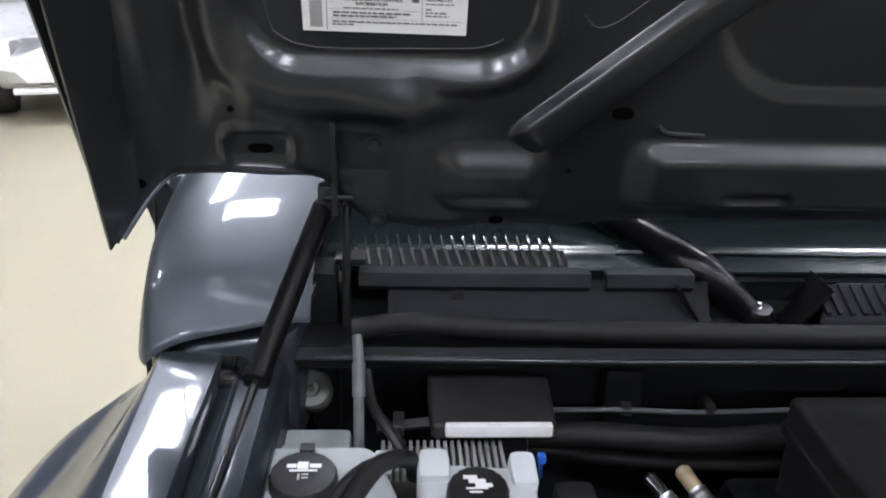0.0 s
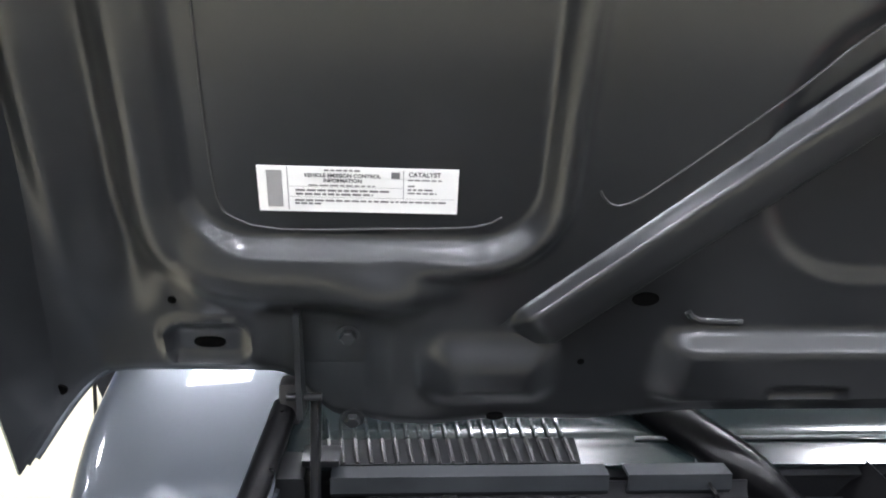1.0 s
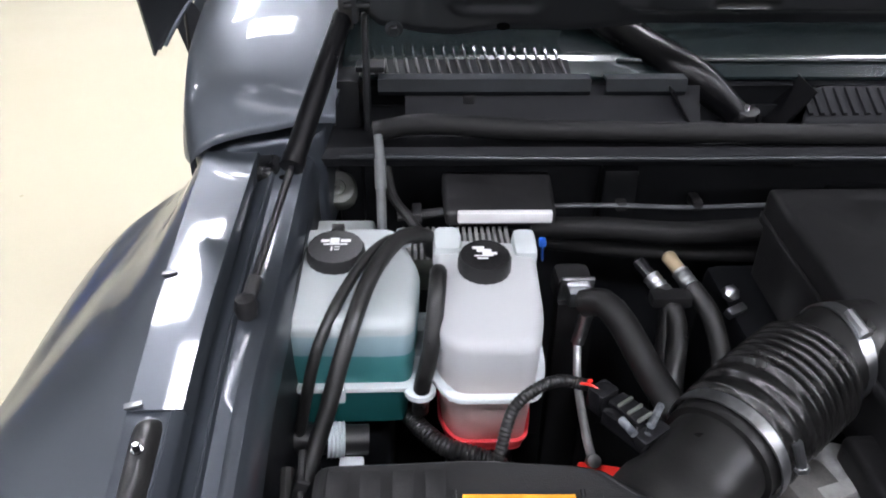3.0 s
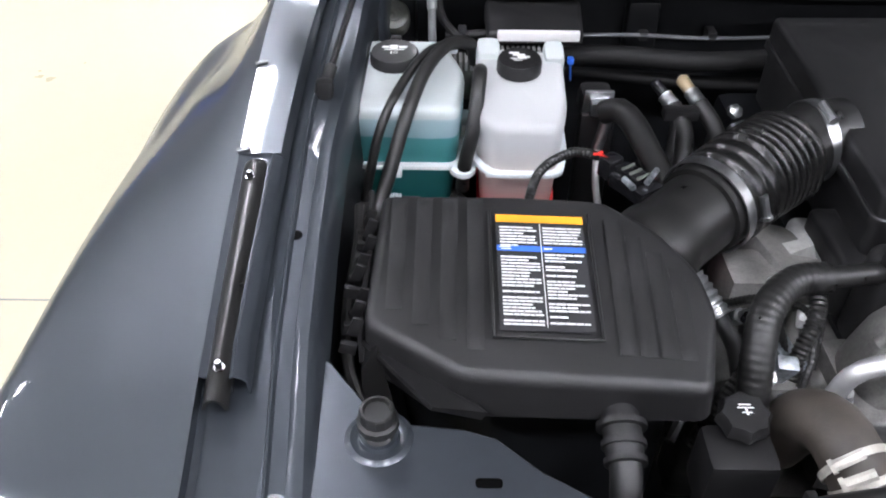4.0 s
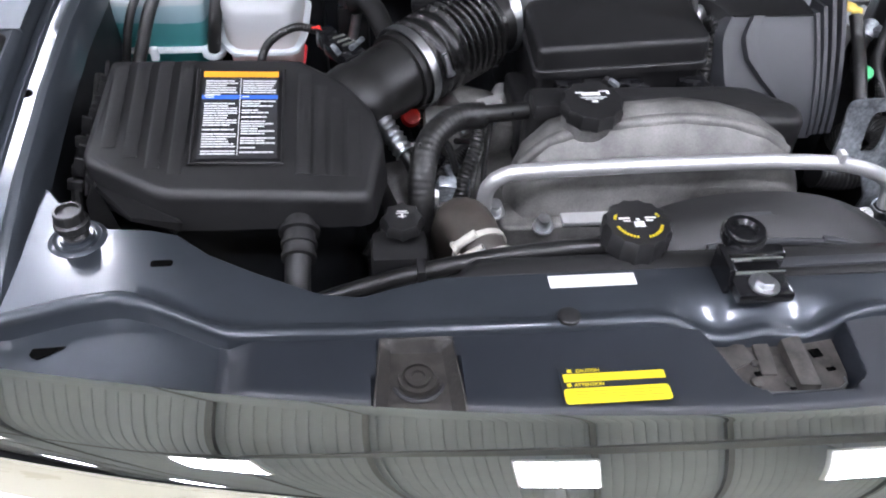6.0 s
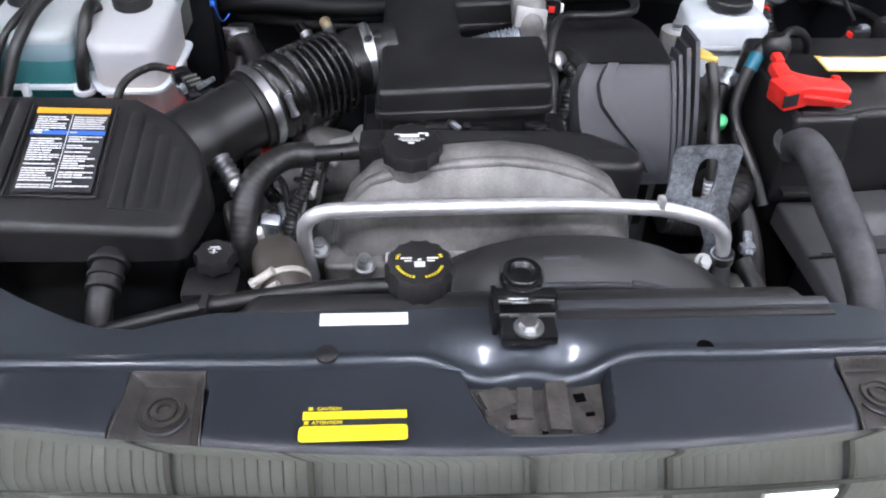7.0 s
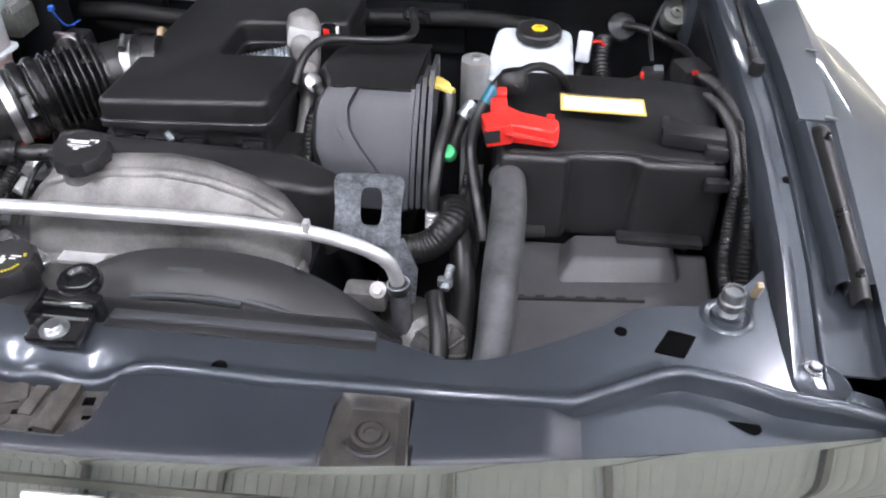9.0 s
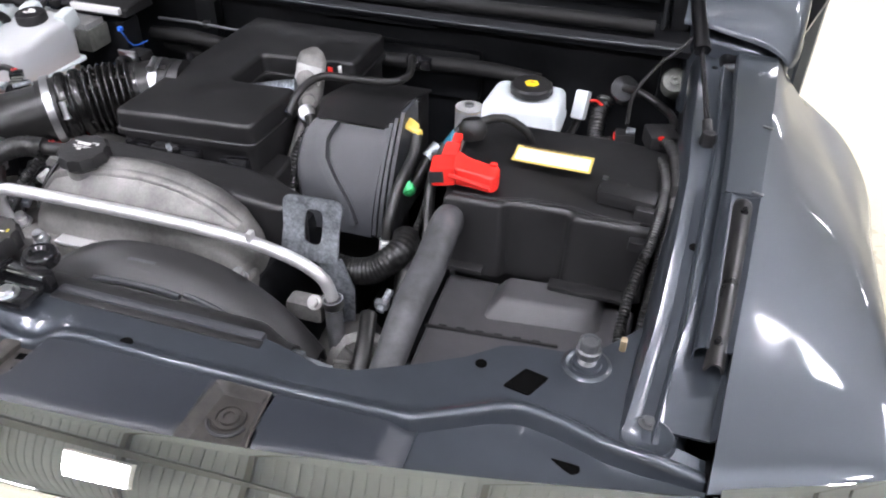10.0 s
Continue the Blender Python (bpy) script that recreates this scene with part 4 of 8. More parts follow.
for s in (-1, 1):
    # lower painted shelf outside the sight shield
    part("shelf", sheet(lambda x, v: (s * x, lerp(RIDGE, x) - 0.004 + (chrome_y(x) - 0.004 - lerp(RIDGE, x)) * v, 1.0335 - 0.0055 * v), span(0.462, 0.755, 22), [0, 0.3, 0.6, 1.0], 0.003, s > 0), BAYPAINT, core, "painted lower shelf in front of the support")
    part("shelf_hole", slab([(s * a, b) for a, b in ((0.612, -0.1145), (0.640, -0.1155), (0.641, -0.1225), (0.634, -0.1265), (0.625, -0.1225))][::s], 1.026, 1.0325, 0.0004, 0.002), VOID, core)
    b = thing("hood_stop", (s * 0.625, 0.0, 1.053), "black rubber hood stop on a threaded post", "hood stop", "hood stops")
    part("dish", lathe([(0.0265, 0.0), (0.0245, 0.0015), (0.022, 0.0025), (0.019, 0.001), (0.016, 0.001), (0.015, 0.005), (0.001, 0.005)], (s * 0.625, 0, 1.0535), n=32), BAYPAINT, b)
    part("thread", tube([(s * 0.625, 0, 1.054), (s * 0.625, 0, 1.072)], 0.0115 if s < 0 else 0.0095, 14, ring=0.001, pitch=0.004), STOPGREY if s > 0 else RUBBER, b)
    part("cap", lathe([(r * (1 if s < 0 else 0.82), h) for r, h in ((0.0150, 0.0), (0.0160, 0.002), (0.0160, 0.008), (0.0135, 0.010), (0.0135, 0.019), (0.0125, 0.0205), (0.0105, 0.0205), (0.0095, 0.0175), (0.001, 0.017))], (s * 0.625, 0, 1.068), n=12), STOPGREY if s > 0 else RUBBER, b, "dull grey hex cap" if s > 0 else "black rubber hex cap", sharp=25)

# sight shield with two pockets and the latch opening
POCKETS = ((-0.316, 0.0235), (0.300, 0.0235))


def shield_skin(x, v):
    y0, y1 = lerp(RIDGE, abs(x)) - 0.004 - 0.008 * math.exp(-((x + 0.008) / 0.078) ** 4), chrome_y(x) - 0.006
    y = y0 + (y1 - y0) * v
    z = 1.047 - 0.004 * v - 0.009 * step(0.86, 1.0, v) - 0.011 * step(0.45, 0.482, abs(x))
    for c, h in POCKETS:
        w = h * (1.12 + 0.30 * v)
        z -= 0.020 * step(w + 0.005, w + 0.001, abs(x - c)) * step(0.0, 0.06, v) * step(1.2, 1.02, v)
    turn = 0.014 * max(0.0, (v - 0.56) / 0.14) ** 2 if v < 0.71 else 0.014
    wl, wr = -0.064 + 0.030 * v + turn, 0.060 - 0.010 * v - turn
    z -= 0.05 * step(wl - 0.004, wl + 0.004, x) * step(wr + 0.004, wr - 0.004, x) * step(0.74, 0.68, v)
    return V(x, y, z)


xs = sorted(set([round(v, 4) for v in span(-0.482, 0.482, 190)] + [round(v, 4) for v in span(-0.075, -0.02, 44)] + [round(v, 4) for v in span(0.048, 0.068, 14)]))
shield = part("sight_shield", sheet(shield_skin, xs, [0, 0.02, 0.05, 0.09, 0.14] + span(0.18, 0.66, 16) + [0.68, 0.70, 0.72, 0.75, 0.85, 0.90, 0.94, 0.98, 1.0], 0.002, True), SHIELD, truck, "dark navy plastic shield behind the grille")
for c, h in POCKETS:
    def tray(a, v):
        w = h * (1.12 + 0.30 * v)
        x = c + (w + 0.0045 - 0.0005 * (abs(a) < 1)) * a if abs(a) > 0.9 else c + w * 0.80 * a / 0.9
        y = lerp(RIDGE, abs(x)) - 0.0045 + (chrome_y(x) - 0.006 - lerp(RIDGE, abs(x)) + 0.0045) * v
        return V(x, y, 1.0484 - 0.004 * v - 0.009 * step(0.86, 1.0, v) - (0.012 * step(0.0, 0.10, v) if abs(a) < 0.93 else 0.0))
    part("pocket", sheet(tray, [-1.0, -0.97, -0.9, -0.6, -0.3, 0.0, 0.3, 0.6, 0.9, 0.97, 1.0], [0.0, 0.03, 0.06, 0.10, 0.2, 0.4, 0.6, 0.8, 0.9, 1.0], 0.0015, True), GRIME, shield, "dusty brown pocket in the shield")
    part("push_pin", lathe([(0.017, 0.0), (0.0165, 0.0025), (0.0135, 0.0025), (0.013, -0.0005), (0.0105, -0.0005), (0.010, 0.0030), (0.006, 0.0035), (0.0055, 0.001), (0.0005, 0.001)], (c, -0.170, 1.0352), n=24), GRIME, shield, "round grey push pin", sharp=25)
    part("pocket_slot", tube([(c + 0.021 * math.cos(a), -0.172 + 0.021 * math.sin(a), 1.0356) for a in (math.radians(d) for d in (200, 225, 250, 275, 300, 325, 345))], 0.0022, 6), INK, shield)
web = part("latch_plate", slab([(-0.062, -0.132), (0.058, -0.130), (0.052, -0.186), (0.043, -0.199), (-0.030, -0.199), (-0.042, -0.188)], 1.008, 1.0255, 0.002, 0.006), LATCHGRIME, shield, "grimy brown latch plate in the opening")
part("latch_hook", rbox((0.015, -0.166, 1.0275), (0.020, 0.062, 0.012), 0.003, (0, 4, -3)), LATCHGRIME, web)
part("latch_pawl", rbox((-0.036, -0.158, 1.0265), (0.028, 0.022, 0.005), 0.002, (4, 3, 22)), LATCHGRIME, web)
part("latch_lever", rbox((-0.012, -0.160, 1.0265), (0.014, 0.040, 0.005), 0.002, (3, -3, -6)), LATCHGRIME, web)
for x, y, r in ((-0.028, -0.186, 0.005), (0.002, -0.188, 0.0055), (-0.045, -0.172, 0.004), (-0.022, -0.166, 0.004)):
    part("rivet", lathe([(r, 0), (r, 0.0015), (r * 0.7, 0.0026), (0.0005, 0.0026)], (x, y, 1.0255), n=10), LATCHGRIME, web)
for x, y, w, d in ((-0.021, -0.177, 0.011, 0.005), (0.037, -0.158, 0.010, 0.009), (0.043, -0.176, 0.008, 0.004), (0.002, -0.194, 0.007, 0.003)):
    part("latch_slot", rbox((x, y, 1.0255), (w, d, 0.0020), 0.0006, (0, 0, 8)), VOID, web)
part("plate_edge", tube([(0.050, -0.186, 1.0262), (0.042, -0.197, 1.0262), (-0.029, -0.197, 1.0262), (-0.041, -0.186, 1.0262)], 0.0012, 6), STOPGREY, web, "thin grey edge line")
# Dark block added where the opening falls away into shade.
part("latch_gap_dark", rbox((0.045, -0.172, 1.000), (0.042, 0.08, 0.006), 0.002), DARKPAINT, shield)
# caution labels
up1, dn = (0.088, 0, 0), (0, -0.0365, -0.0005)
lab = part("caution_label", plate((-0.2020, -0.1775, 1.0486), up1, dn, 0.0006), SHIELD, shield, "yellow and black caution label")
prints((-0.2020, -0.1775, 1.0486), up1, dn, [(0.03, 0.20, 0.99, 0.42)], 0.0010, YELLOW, lab)
part("print", slab([(-0.2015, -0.2140), (-0.1145, -0.2140), (-0.1145, -0.1990), (-0.2015, -0.1990)], 1.0484, 1.0494, 0.0002, 0.004), YELLOW, lab)
prints((-0.2020, -0.1775, 1.0486), up1, dn, [(0.08, 0.27 + 0.06 * k, 0.9 - 0.08 * k, 0.285 + 0.06 * k) for k in range(2)] + [(0.06, 0.68 + 0.08 * k, 0.92 - 0.1 * (k % 2), 0.70 + 0.08 * k) for k in range(4)], 0.0014, ORANGE, lab)
words("print", "CAUTION", (-0.2020, -0.1775, 1.0486), up1, dn, 0.16, 0.165, 0.0031, YELLOW, lab)
words("print", "ATTENTION", (-0.2020, -0.1775, 1.0486), up1, dn, 0.12, 0.545, 0.0031, YELLOW, lab)
prints((-0.2020, -0.1775, 1.0486), up1, dn, [(0.08, 0.07, 0.12, 0.165), (0.05, 0.45, 0.09, 0.545)], 0.0010, YELLOW, lab)

TOP_ROWS = 24
TOP_S = [1 - (1 - k / TOP_ROWS) ** 1.5 for k in range(TOP_ROWS + 1)]
CHROME_PROFILE = [(0.003, -0.006), (0.0, -0.001)] + [(-0.003 - 0.0595 * k, 0.0) for k in TOP_S] + [(-0.0640, -0.0325), (-0.0645, -0.0350), (-0.063, -0.040), (-0.059, -0.043), (-0.060, -0.050), (-0.0625, -0.07), (-0.062, -0.13), (-0.056, -0.18), (-0.050, -0.26)]


def nose_drop(dy, dz, v, end):
    """The fall of the chrome's top towards its nose; at the ends the top is flatter and the nose tighter."""
    if not 2 <= v <= 2 + TOP_ROWS:
        return dz
    k = -dy / 0.0625
    return -(1 - end) * (0.0280 * k + 0.0027 * k ** 5) - end * (0.0231 * k + 0.0078 * k ** 12)


def grille_skin(x, v):
    dy, dz = CHROME_PROFILE[v]
    k = 1 - 0.12 * step(0.5, 0.77, abs(x))
    end = step(0.765, 0.748, abs(x))
    dz = nose_drop(dy, dz, v, step(0.30, 0.80, abs(x)))
    return V(x, chrome_y(x) + dy * k * 1.04, 1.042 + dz * (0.7 + 0.3 * end) - 0.003 * (1 - end))


grille = part("grille_surround", sheet(grille_skin, sorted(set(span(-0.766, 0.766, 160) + [-0.762, 0.762, -0.758, 0.758])), list(range(len(CHROME_PROFILE))), 0.003, True), CHROME, truck, "mirror-bright chrome grille surround")
for s in (-1, 1):
    fix = (lambda bm: bm) if s > 0 else mirror

    path_x = list(enumerate((0.765, 0.80, 0.849, 0.885, 0.912, 0.924, 0.928)))
    path_y = list(enumerate((-0.119, -0.105, -0.086, -0.070, -0.056, -0.047, -0.036)))

    def bezel(u, v):
        p = V(smooth_lerp(path_x, u), smooth_lerp(path_y, u), 0)
        n = V(0.8 * step(3.6, 6, u), -1, 0).normalized()
        dy, dz = CHROME_PROFILE[v]
        dz = nose_drop(dy, dz, v, 1.0)
        return V(p.x, p.y, 1.056 - 0.004 * step(2, 5, u) - 0.008 * step(4.6, 6, u)) + n * (-dy * 1.08 * (1 - 0.42 * step(1, 6, u))) + V(0, 0, dz * (1.08 - 0.2 * step(1, 6, u)) if v < 5 + TOP_ROWS else dz)
    part("joint_strip", fix(sheet(lambda x, v: V(x, -0.1195 + CHROME_PROFILE[v][0] * 0.92, 1.046 + nose_drop(*CHROME_PROFILE[v], v, 1.0) * 0.9), [0.760, 0.764, 0.768, 0.772, 0.776], list(range(len(CHROME_PROFILE))), 0.003, True)), CHROME, truck, "chrome edge beside the headlamp bezel")
    bz = part("headlamp_bezel", fix(sheet(bezel, span(0, 6, 48), list(range(len(CHROME_PROFILE))), 0.003, True)), CHROME, truck, "chrome headlamp bezel")

    def face(x, z, out):
        """On the bezel's upright face."""
        return V(x, lerp([(0.765, -0.188), (0.800, -0.172), (0.842, -0.148), (0.90, -0.114), (0.927, -0.098)], x) - out, z)
    LENS4 = [face(0.905, 0.980, 0), face(0.848, 0.981, 0), face(0.790, 0.983, 0), face(0.783, 0.868, 0), face(0.84, 0.866, 0), face(0.900, 0.864, 0)]
    mid = sum(LENS4, V(0, 0, 0)) / 6
    part("lamp_rim", fix(loft([[mid + (p - mid) * k + V(0, dy, 0) for p in LENS4] for k, dy in ((1.24, 0.004), (1.22, -0.004), (1.16, -0.005), (1.03, 0.012))])), CHROME, bz, "chrome rim of the lamp", sharp=20)
    part("turn_lamp", fix(loft([[mid + (p - mid) * k + V(0, dy, 0) for p in LENS4] for k, dy in ((1.04, 0.012), (1.03, -0.002), (0.97, -0.006))])), AMBER, bz, "ribbed amber turn signal lens")
    # Paler amber and yellow ribs paint in the lens's bright glints.
    for k in range(15):
        w = (k + 0.6) / 15.4
        part("lens_rib", fix(tube([LENS4[i].lerp(LENS4[5 - i], w) + V(0, -0.0060, 0) for i in (0, 1, 2)], 0.0021, 6)), AMBERRIB if k % 3 else YELLOWCAP, bz)
    # Paler diagonal bars paint the bright cross of light inside the lens.
    for a, b in ((0.08, 0.92), (0.95, 0.25)):
        part("lens_bright_bar", fix(tube([LENS4[i].lerp(LENS4[5 - i], a + (b - a) * i / 2) + V(0, -0.0050, 0) for i in (0, 1, 2)], 0.0045, 8)), AMBERRIB, bz)

    def lamp_face(x, z, out):
        return V(x, chrome_y(x) - 0.0655 + 0.010 * step(0.5, 0.77, x) - out, z)
    outline = round_poly([(0.49, 0.80), (0.700, 0.80), (0.706, 0.946), (0.49, 0.940)], 0.018, 4)
    hl = part("headlamp", fix(loft([[lamp_face(0.60 + (x - 0.60) * k, 0.872 + (z - 0.872) * k, o) for x, z in outline] for k, o in ((1.0, -0.006), (1.0, 0.002), (0.985, 0.003), (0.94, 0.002), (0.5, 0.004), (0.1, 0.0035))])), REFLECTOR, truck, "rectangular headlamp with a bright silver reflector")
    for k in range(6):
        part("reflector_flute", fix(tube([lamp_face(0.53 + 0.03 * k, z, 0.003) for z in (0.81, 0.87, 0.93)], 0.0035, 8)), REFLECTOR, hl)
part("front_bumper", rbox((0, -0.21, 0.56), (1.6, 0.10, 0.18), 0.03), BLACK, truck, "black front bumper beam")
part("grille_mesh", join(*[rbox((x, -0.258, 0.84), (0.05, 0.02, 0.12), 0.008) for x in (-0.27, -0.18, -0.09, 0.0, 0.09, 0.18, 0.27)]), BLACK, truck, "black upright grille slots")
part("front_panel", rbox((0, -0.13, 0.78), (1.2, 0.04, 0.42), 0.02), DARKPAINT, truck)

# hood latch post
latch = part("latch", join(rbox((-0.006, -0.100, 1.062), (0.052, 0.050, 0.012), 0.004), rbox((-0.006, -0.078, 1.064), (0.060, 0.014, 0.030), 0.003), rbox((-0.034, -0.088, 1.066), (0.006, 0.036, 0.030), 0.002)), BLACKGLOSS, truck, "black hood latch striker bracket")
part("latch_post", lathe([(0.019, 0), (0.021, 0.004), (0.021, 0.012), (0.018, 0.016), (0.012, 0.0165), (0.009, 0.012), (0.0005, 0.012)], (-0.006, -0.056, 1.070), n=28), BLACKGLOSS, latch)
bolt((-0.006, -0.113, 1.068), 0.009, latch, h=0.008)
part("latch_bar", join(tube([(-0.032, -0.086, 1.074), (0.02, -0.086, 1.074)], 0.0025, 8, smooth=False), tube([(-0.032, -0.097, 1.068), (0.02, -0.097, 1.068)], 0.0025, 8, smooth=False)), CHROME, latch)

# ---- the raised hood ----
HOOD_O, HOOD_D, HOOD_N = V(0, 0.775, 1.25), V(0, -0.287, 0.958), V(0, -0.958, -0.287)


def on_hood(x, v, h=0.0):
    """A point of the hood: across, up along it from the hinge edge, and out of its inner face."""
    return HOOD_O + V(x, 0, 0) + HOOD_D * v + HOOD_N * h


def round_box(x, v, cx, cv, hx, hv, r):
    qx, qv = abs(x - cx) - hx + r, abs(v - cv) - hv + r
    return math.hypot(max(qx, 0), max(qv, 0)) + min(max(qx, qv), 0) - r


def bump(d, w):
    return math.exp(-(d / w) ** 2)


def hood_height(x, v):
    ax = abs(x)
    h = 0.012
    d = round_box(ax, v, 0.572, 0.60, 0.137, 0.395, 0.055)
    inner = step(0.56, 0.49, ax)
    h -= 0.012 * step(0.006, -0.007, d)
    h += 0.007 * (1 - inner) * step(0.0, 0.030, d) * step(0.058, 0.036, d) + 0.006 * inner * step(0.003, 0.012, d) * step(0.026, 0.016, d)
    h += 0.003 * step(0.215, 0.185, v) * step(0.13, 0.155, v) * step(0.73, 0.70, ax) * step(0.545, 0.575, ax)
    h -= 0.010 * bump(ax - 0.757, 0.014) * step(0.13, 0.22, v)
    h += 0.012 * bump(ax - 0.80, 0.018) * step(0.10, 0.2, v)
    h += 0.018 * step(0.135, 0.112, v) * step(0.048, 0.066, v) * step(0.335, 0.295, ax)
    h -= 0.007 * step(0.082, 0.070, v) * step(0.230, 0.215, ax) * step(0.145, 0.16, ax) * step(0.06, 0.07, v)
    d = round_box(ax, v, 0.468, 0.086, 0.052, 0.032, 0.018)
    h += 0.019 * step(0.014, -0.026, d)
    h += 0.010 * math.exp(-((ax - 0.555) / 0.04) ** 2 - ((v - 0.163) / 0.022) ** 2)
    h -= 0.006 * step(0.55, 0.58, ax) * step(0.665, 0.64, ax) * step(0.165, 0.140, v)
    d = round_box(ax, v, 0.703, 0.117, 0.034, 0.02, 0.014)
    h += 0.005 * bump(d, 0.0045) - 0.003 * step(0.003, -0.003, d)
    d = round_box(ax, v, 0.0, 0.30, 0.27, 0.115, 0.10)
    h -= 0.006 * step(0.01, -0.01, d)
    w = ax - 0.07 * max(0.0, v - 0.043)
    h += 0.078 * step(0.785, 0.850, w) ** 1.2
    return h


def hood_edge(ax):
    return lerp([(0, 0.035), (0.28, 0.034), (0.375, 0.0235), (0.46, 0.0255), (0.513, 0.0175), (0.587, 0.0215), (0.604, 0.026), (0.622, 0.045), (0.636, 0.070), (0.655, 0.082), (0.734, 0.085), (0.77, 0.085), (0.79, 0.082), (0.808, 0.074), (0.822, 0.062), (0.838, 0.043), (0.85, 0.03)], ax)


def hood_skin(x, w):
    e = hood_edge(abs(x))
    v = e + (1.10 - e) * w
    x *= 1 + 0.085 * max(0.0, v - 0.043) * step(0.74, 0.838, abs(x))
    return on_hood(x, v, hood_height(x, v) - 0.004 * step(0.010, 0.0, v - e))


hx = [round(v, 4) for v in span(-0.838, -0.28, 190)] + [round(v, 4) for v in span(-0.277, 0.277, 150)] + [round(v, 4) for v in span(0.28, 0.838, 90)]
hw = [0, 0.003, 0.007, 0.012] + span(0.02, 0.38, 92) + span(0.4, 1.0, 22)
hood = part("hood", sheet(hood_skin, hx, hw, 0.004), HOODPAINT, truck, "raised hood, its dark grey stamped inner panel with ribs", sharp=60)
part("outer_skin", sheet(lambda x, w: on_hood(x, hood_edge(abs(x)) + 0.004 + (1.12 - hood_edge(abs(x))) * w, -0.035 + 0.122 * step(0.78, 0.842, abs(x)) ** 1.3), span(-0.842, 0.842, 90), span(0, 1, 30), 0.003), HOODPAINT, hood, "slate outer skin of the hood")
BRACE = [(-0.0235, -0.002), (-0.0215, 0.0), (-0.0195, 0.003), (-0.0170, 0.0125), (-0.0158, 0.0146), (-0.0138, 0.0156), (-0.007, 0.0160), (0.0, 0.0162), (0.007, 0.0160), (0.0138, 0.0156), (0.0158, 0.0146), (0.0170, 0.0125), (0.0195, 0.003), (0.0215, 0.0), (0.0235, -0.002)]


def brace_skin(t, k):
    """The flat-topped diagonal brace, from its foot by the hinge to the middle of the hood."""
    w, h = BRACE[k]
    w *= 0.80 + 0.20 * step(-0.03, 0.01, t)
    return on_hood(-0.434 + 0.43 * t + 0.670 * w, 0.1345 + 0.388 * t + -0.742 * w, 0.0115 + h * step(-0.034, 0.022, t))


for s in (1, -1):
    m = sheet(brace_skin, span(-0.036, 0.05, 16) + span(0.06, 1.0, 30), list(range(len(BRACE))), 0.001)
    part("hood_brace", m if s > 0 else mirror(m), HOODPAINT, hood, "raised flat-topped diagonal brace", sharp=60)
part("hem", tube([on_hood(x, hood_edge(abs(x)), hood_height(x, hood_edge(abs(x))) - 0.008) for x in (-0.836, -0.828, -0.82, -0.808, -0.79, -0.734, -0.69, -0.655, -0.636, -0.622)], 0.004, 8), PAINT, hood)
for pts in (((-0.687, 0.80), (-0.686, 0.60), (-0.686, 0.392), (-0.687, 0.316), (-0.685, 0.247), (-0.674, 0.228), (-0.642, 0.2185), (-0.56, 0.2195), (-0.489, 0.222), (-0.468, 0.231)),
            ((-0.397, 0.262), (-0.388, 0.251), (-0.372, 0.252), (-0.342, 0.276), (-0.274, 0.338), (-0.222, 0.386), (-0.15, 0.45))):
    for s in (1, -1):
        part("sealant_line", tube([on_hood(s * x, v, hood_height(x, v) + 0.0006) for x, v in pts], 0.0011, 6), INK, hood)
for x, v, r, k in ((-0.344, 0.162, 0.0115, 0.6), (-0.459, 0.031, 0.008, 0.6), (-0.727, 0.159, 0.0035, 1), (-0.389, 0.095, 0.003, 1), (-0.818, 0.09, 0.006, 0.8)):
    for s in (1, -1):
        c, nn = on_hood(s * x, v, hood_height(x, v) + 0.0006), HOOD_N
        ring = [c + V(r * math.cos(a), 0, 0) + HOOD_D * (r * k * math.sin(a)) for a in (2 * math.pi * i / 20 for i in range(20))]
        part("access_hole", loft([[p - nn * 0.002 for p in ring], ring]), VOID, hood)
for s in (1, -1):
    c = on_hood(s * -0.703, 0.114, hood_height(-0.703, 0.114) + 0.0006)
    ring = [c + V(0.013 * math.copysign(abs(math.cos(a)) ** 0.6, math.cos(a)), 0, 0) + HOOD_D * (0.0055 * math.sin(a)) for a in (2 * math.pi * i / 20 for i in range(20))]
    part("access_hole", loft([[p - HOOD_N * 0.002 for p in ring], ring]), VOID, hood)
part("hood_bead", tube([on_hood(x, v, hood_height(x, v) + 0.001) for x, v in ((-0.306, 0.150), (-0.295, 0.141), (-0.257, 0.139))], 0.003, 8), HOODPAINT, hood)

# emission label
LC, LR, LD = on_hood(-0.6535, 0.2735, 0.0008), V(0.150, 0, 0) + HOOD_D * -0.0015, HOOD_D * -0.038
el = part("emission_label", plate(LC, LR, LD, 0.0007), WHITE, hood, "white printed emission control label")
bars = [(0.045, 0.09 + 0.029 * k, 0.122, 0.107 + 0.029 * k) for k in range(28)] + [(0.146, 0.01, 0.150, 0.96), (0.15, 0.43, 0.72, 0.436), (0.15, 0.66, 0.985, 0.666), (0.722, 0.04, 0.725, 0.66), (0.662, 0.08, 0.705, 0.22)]
rnd = random.Random(4)
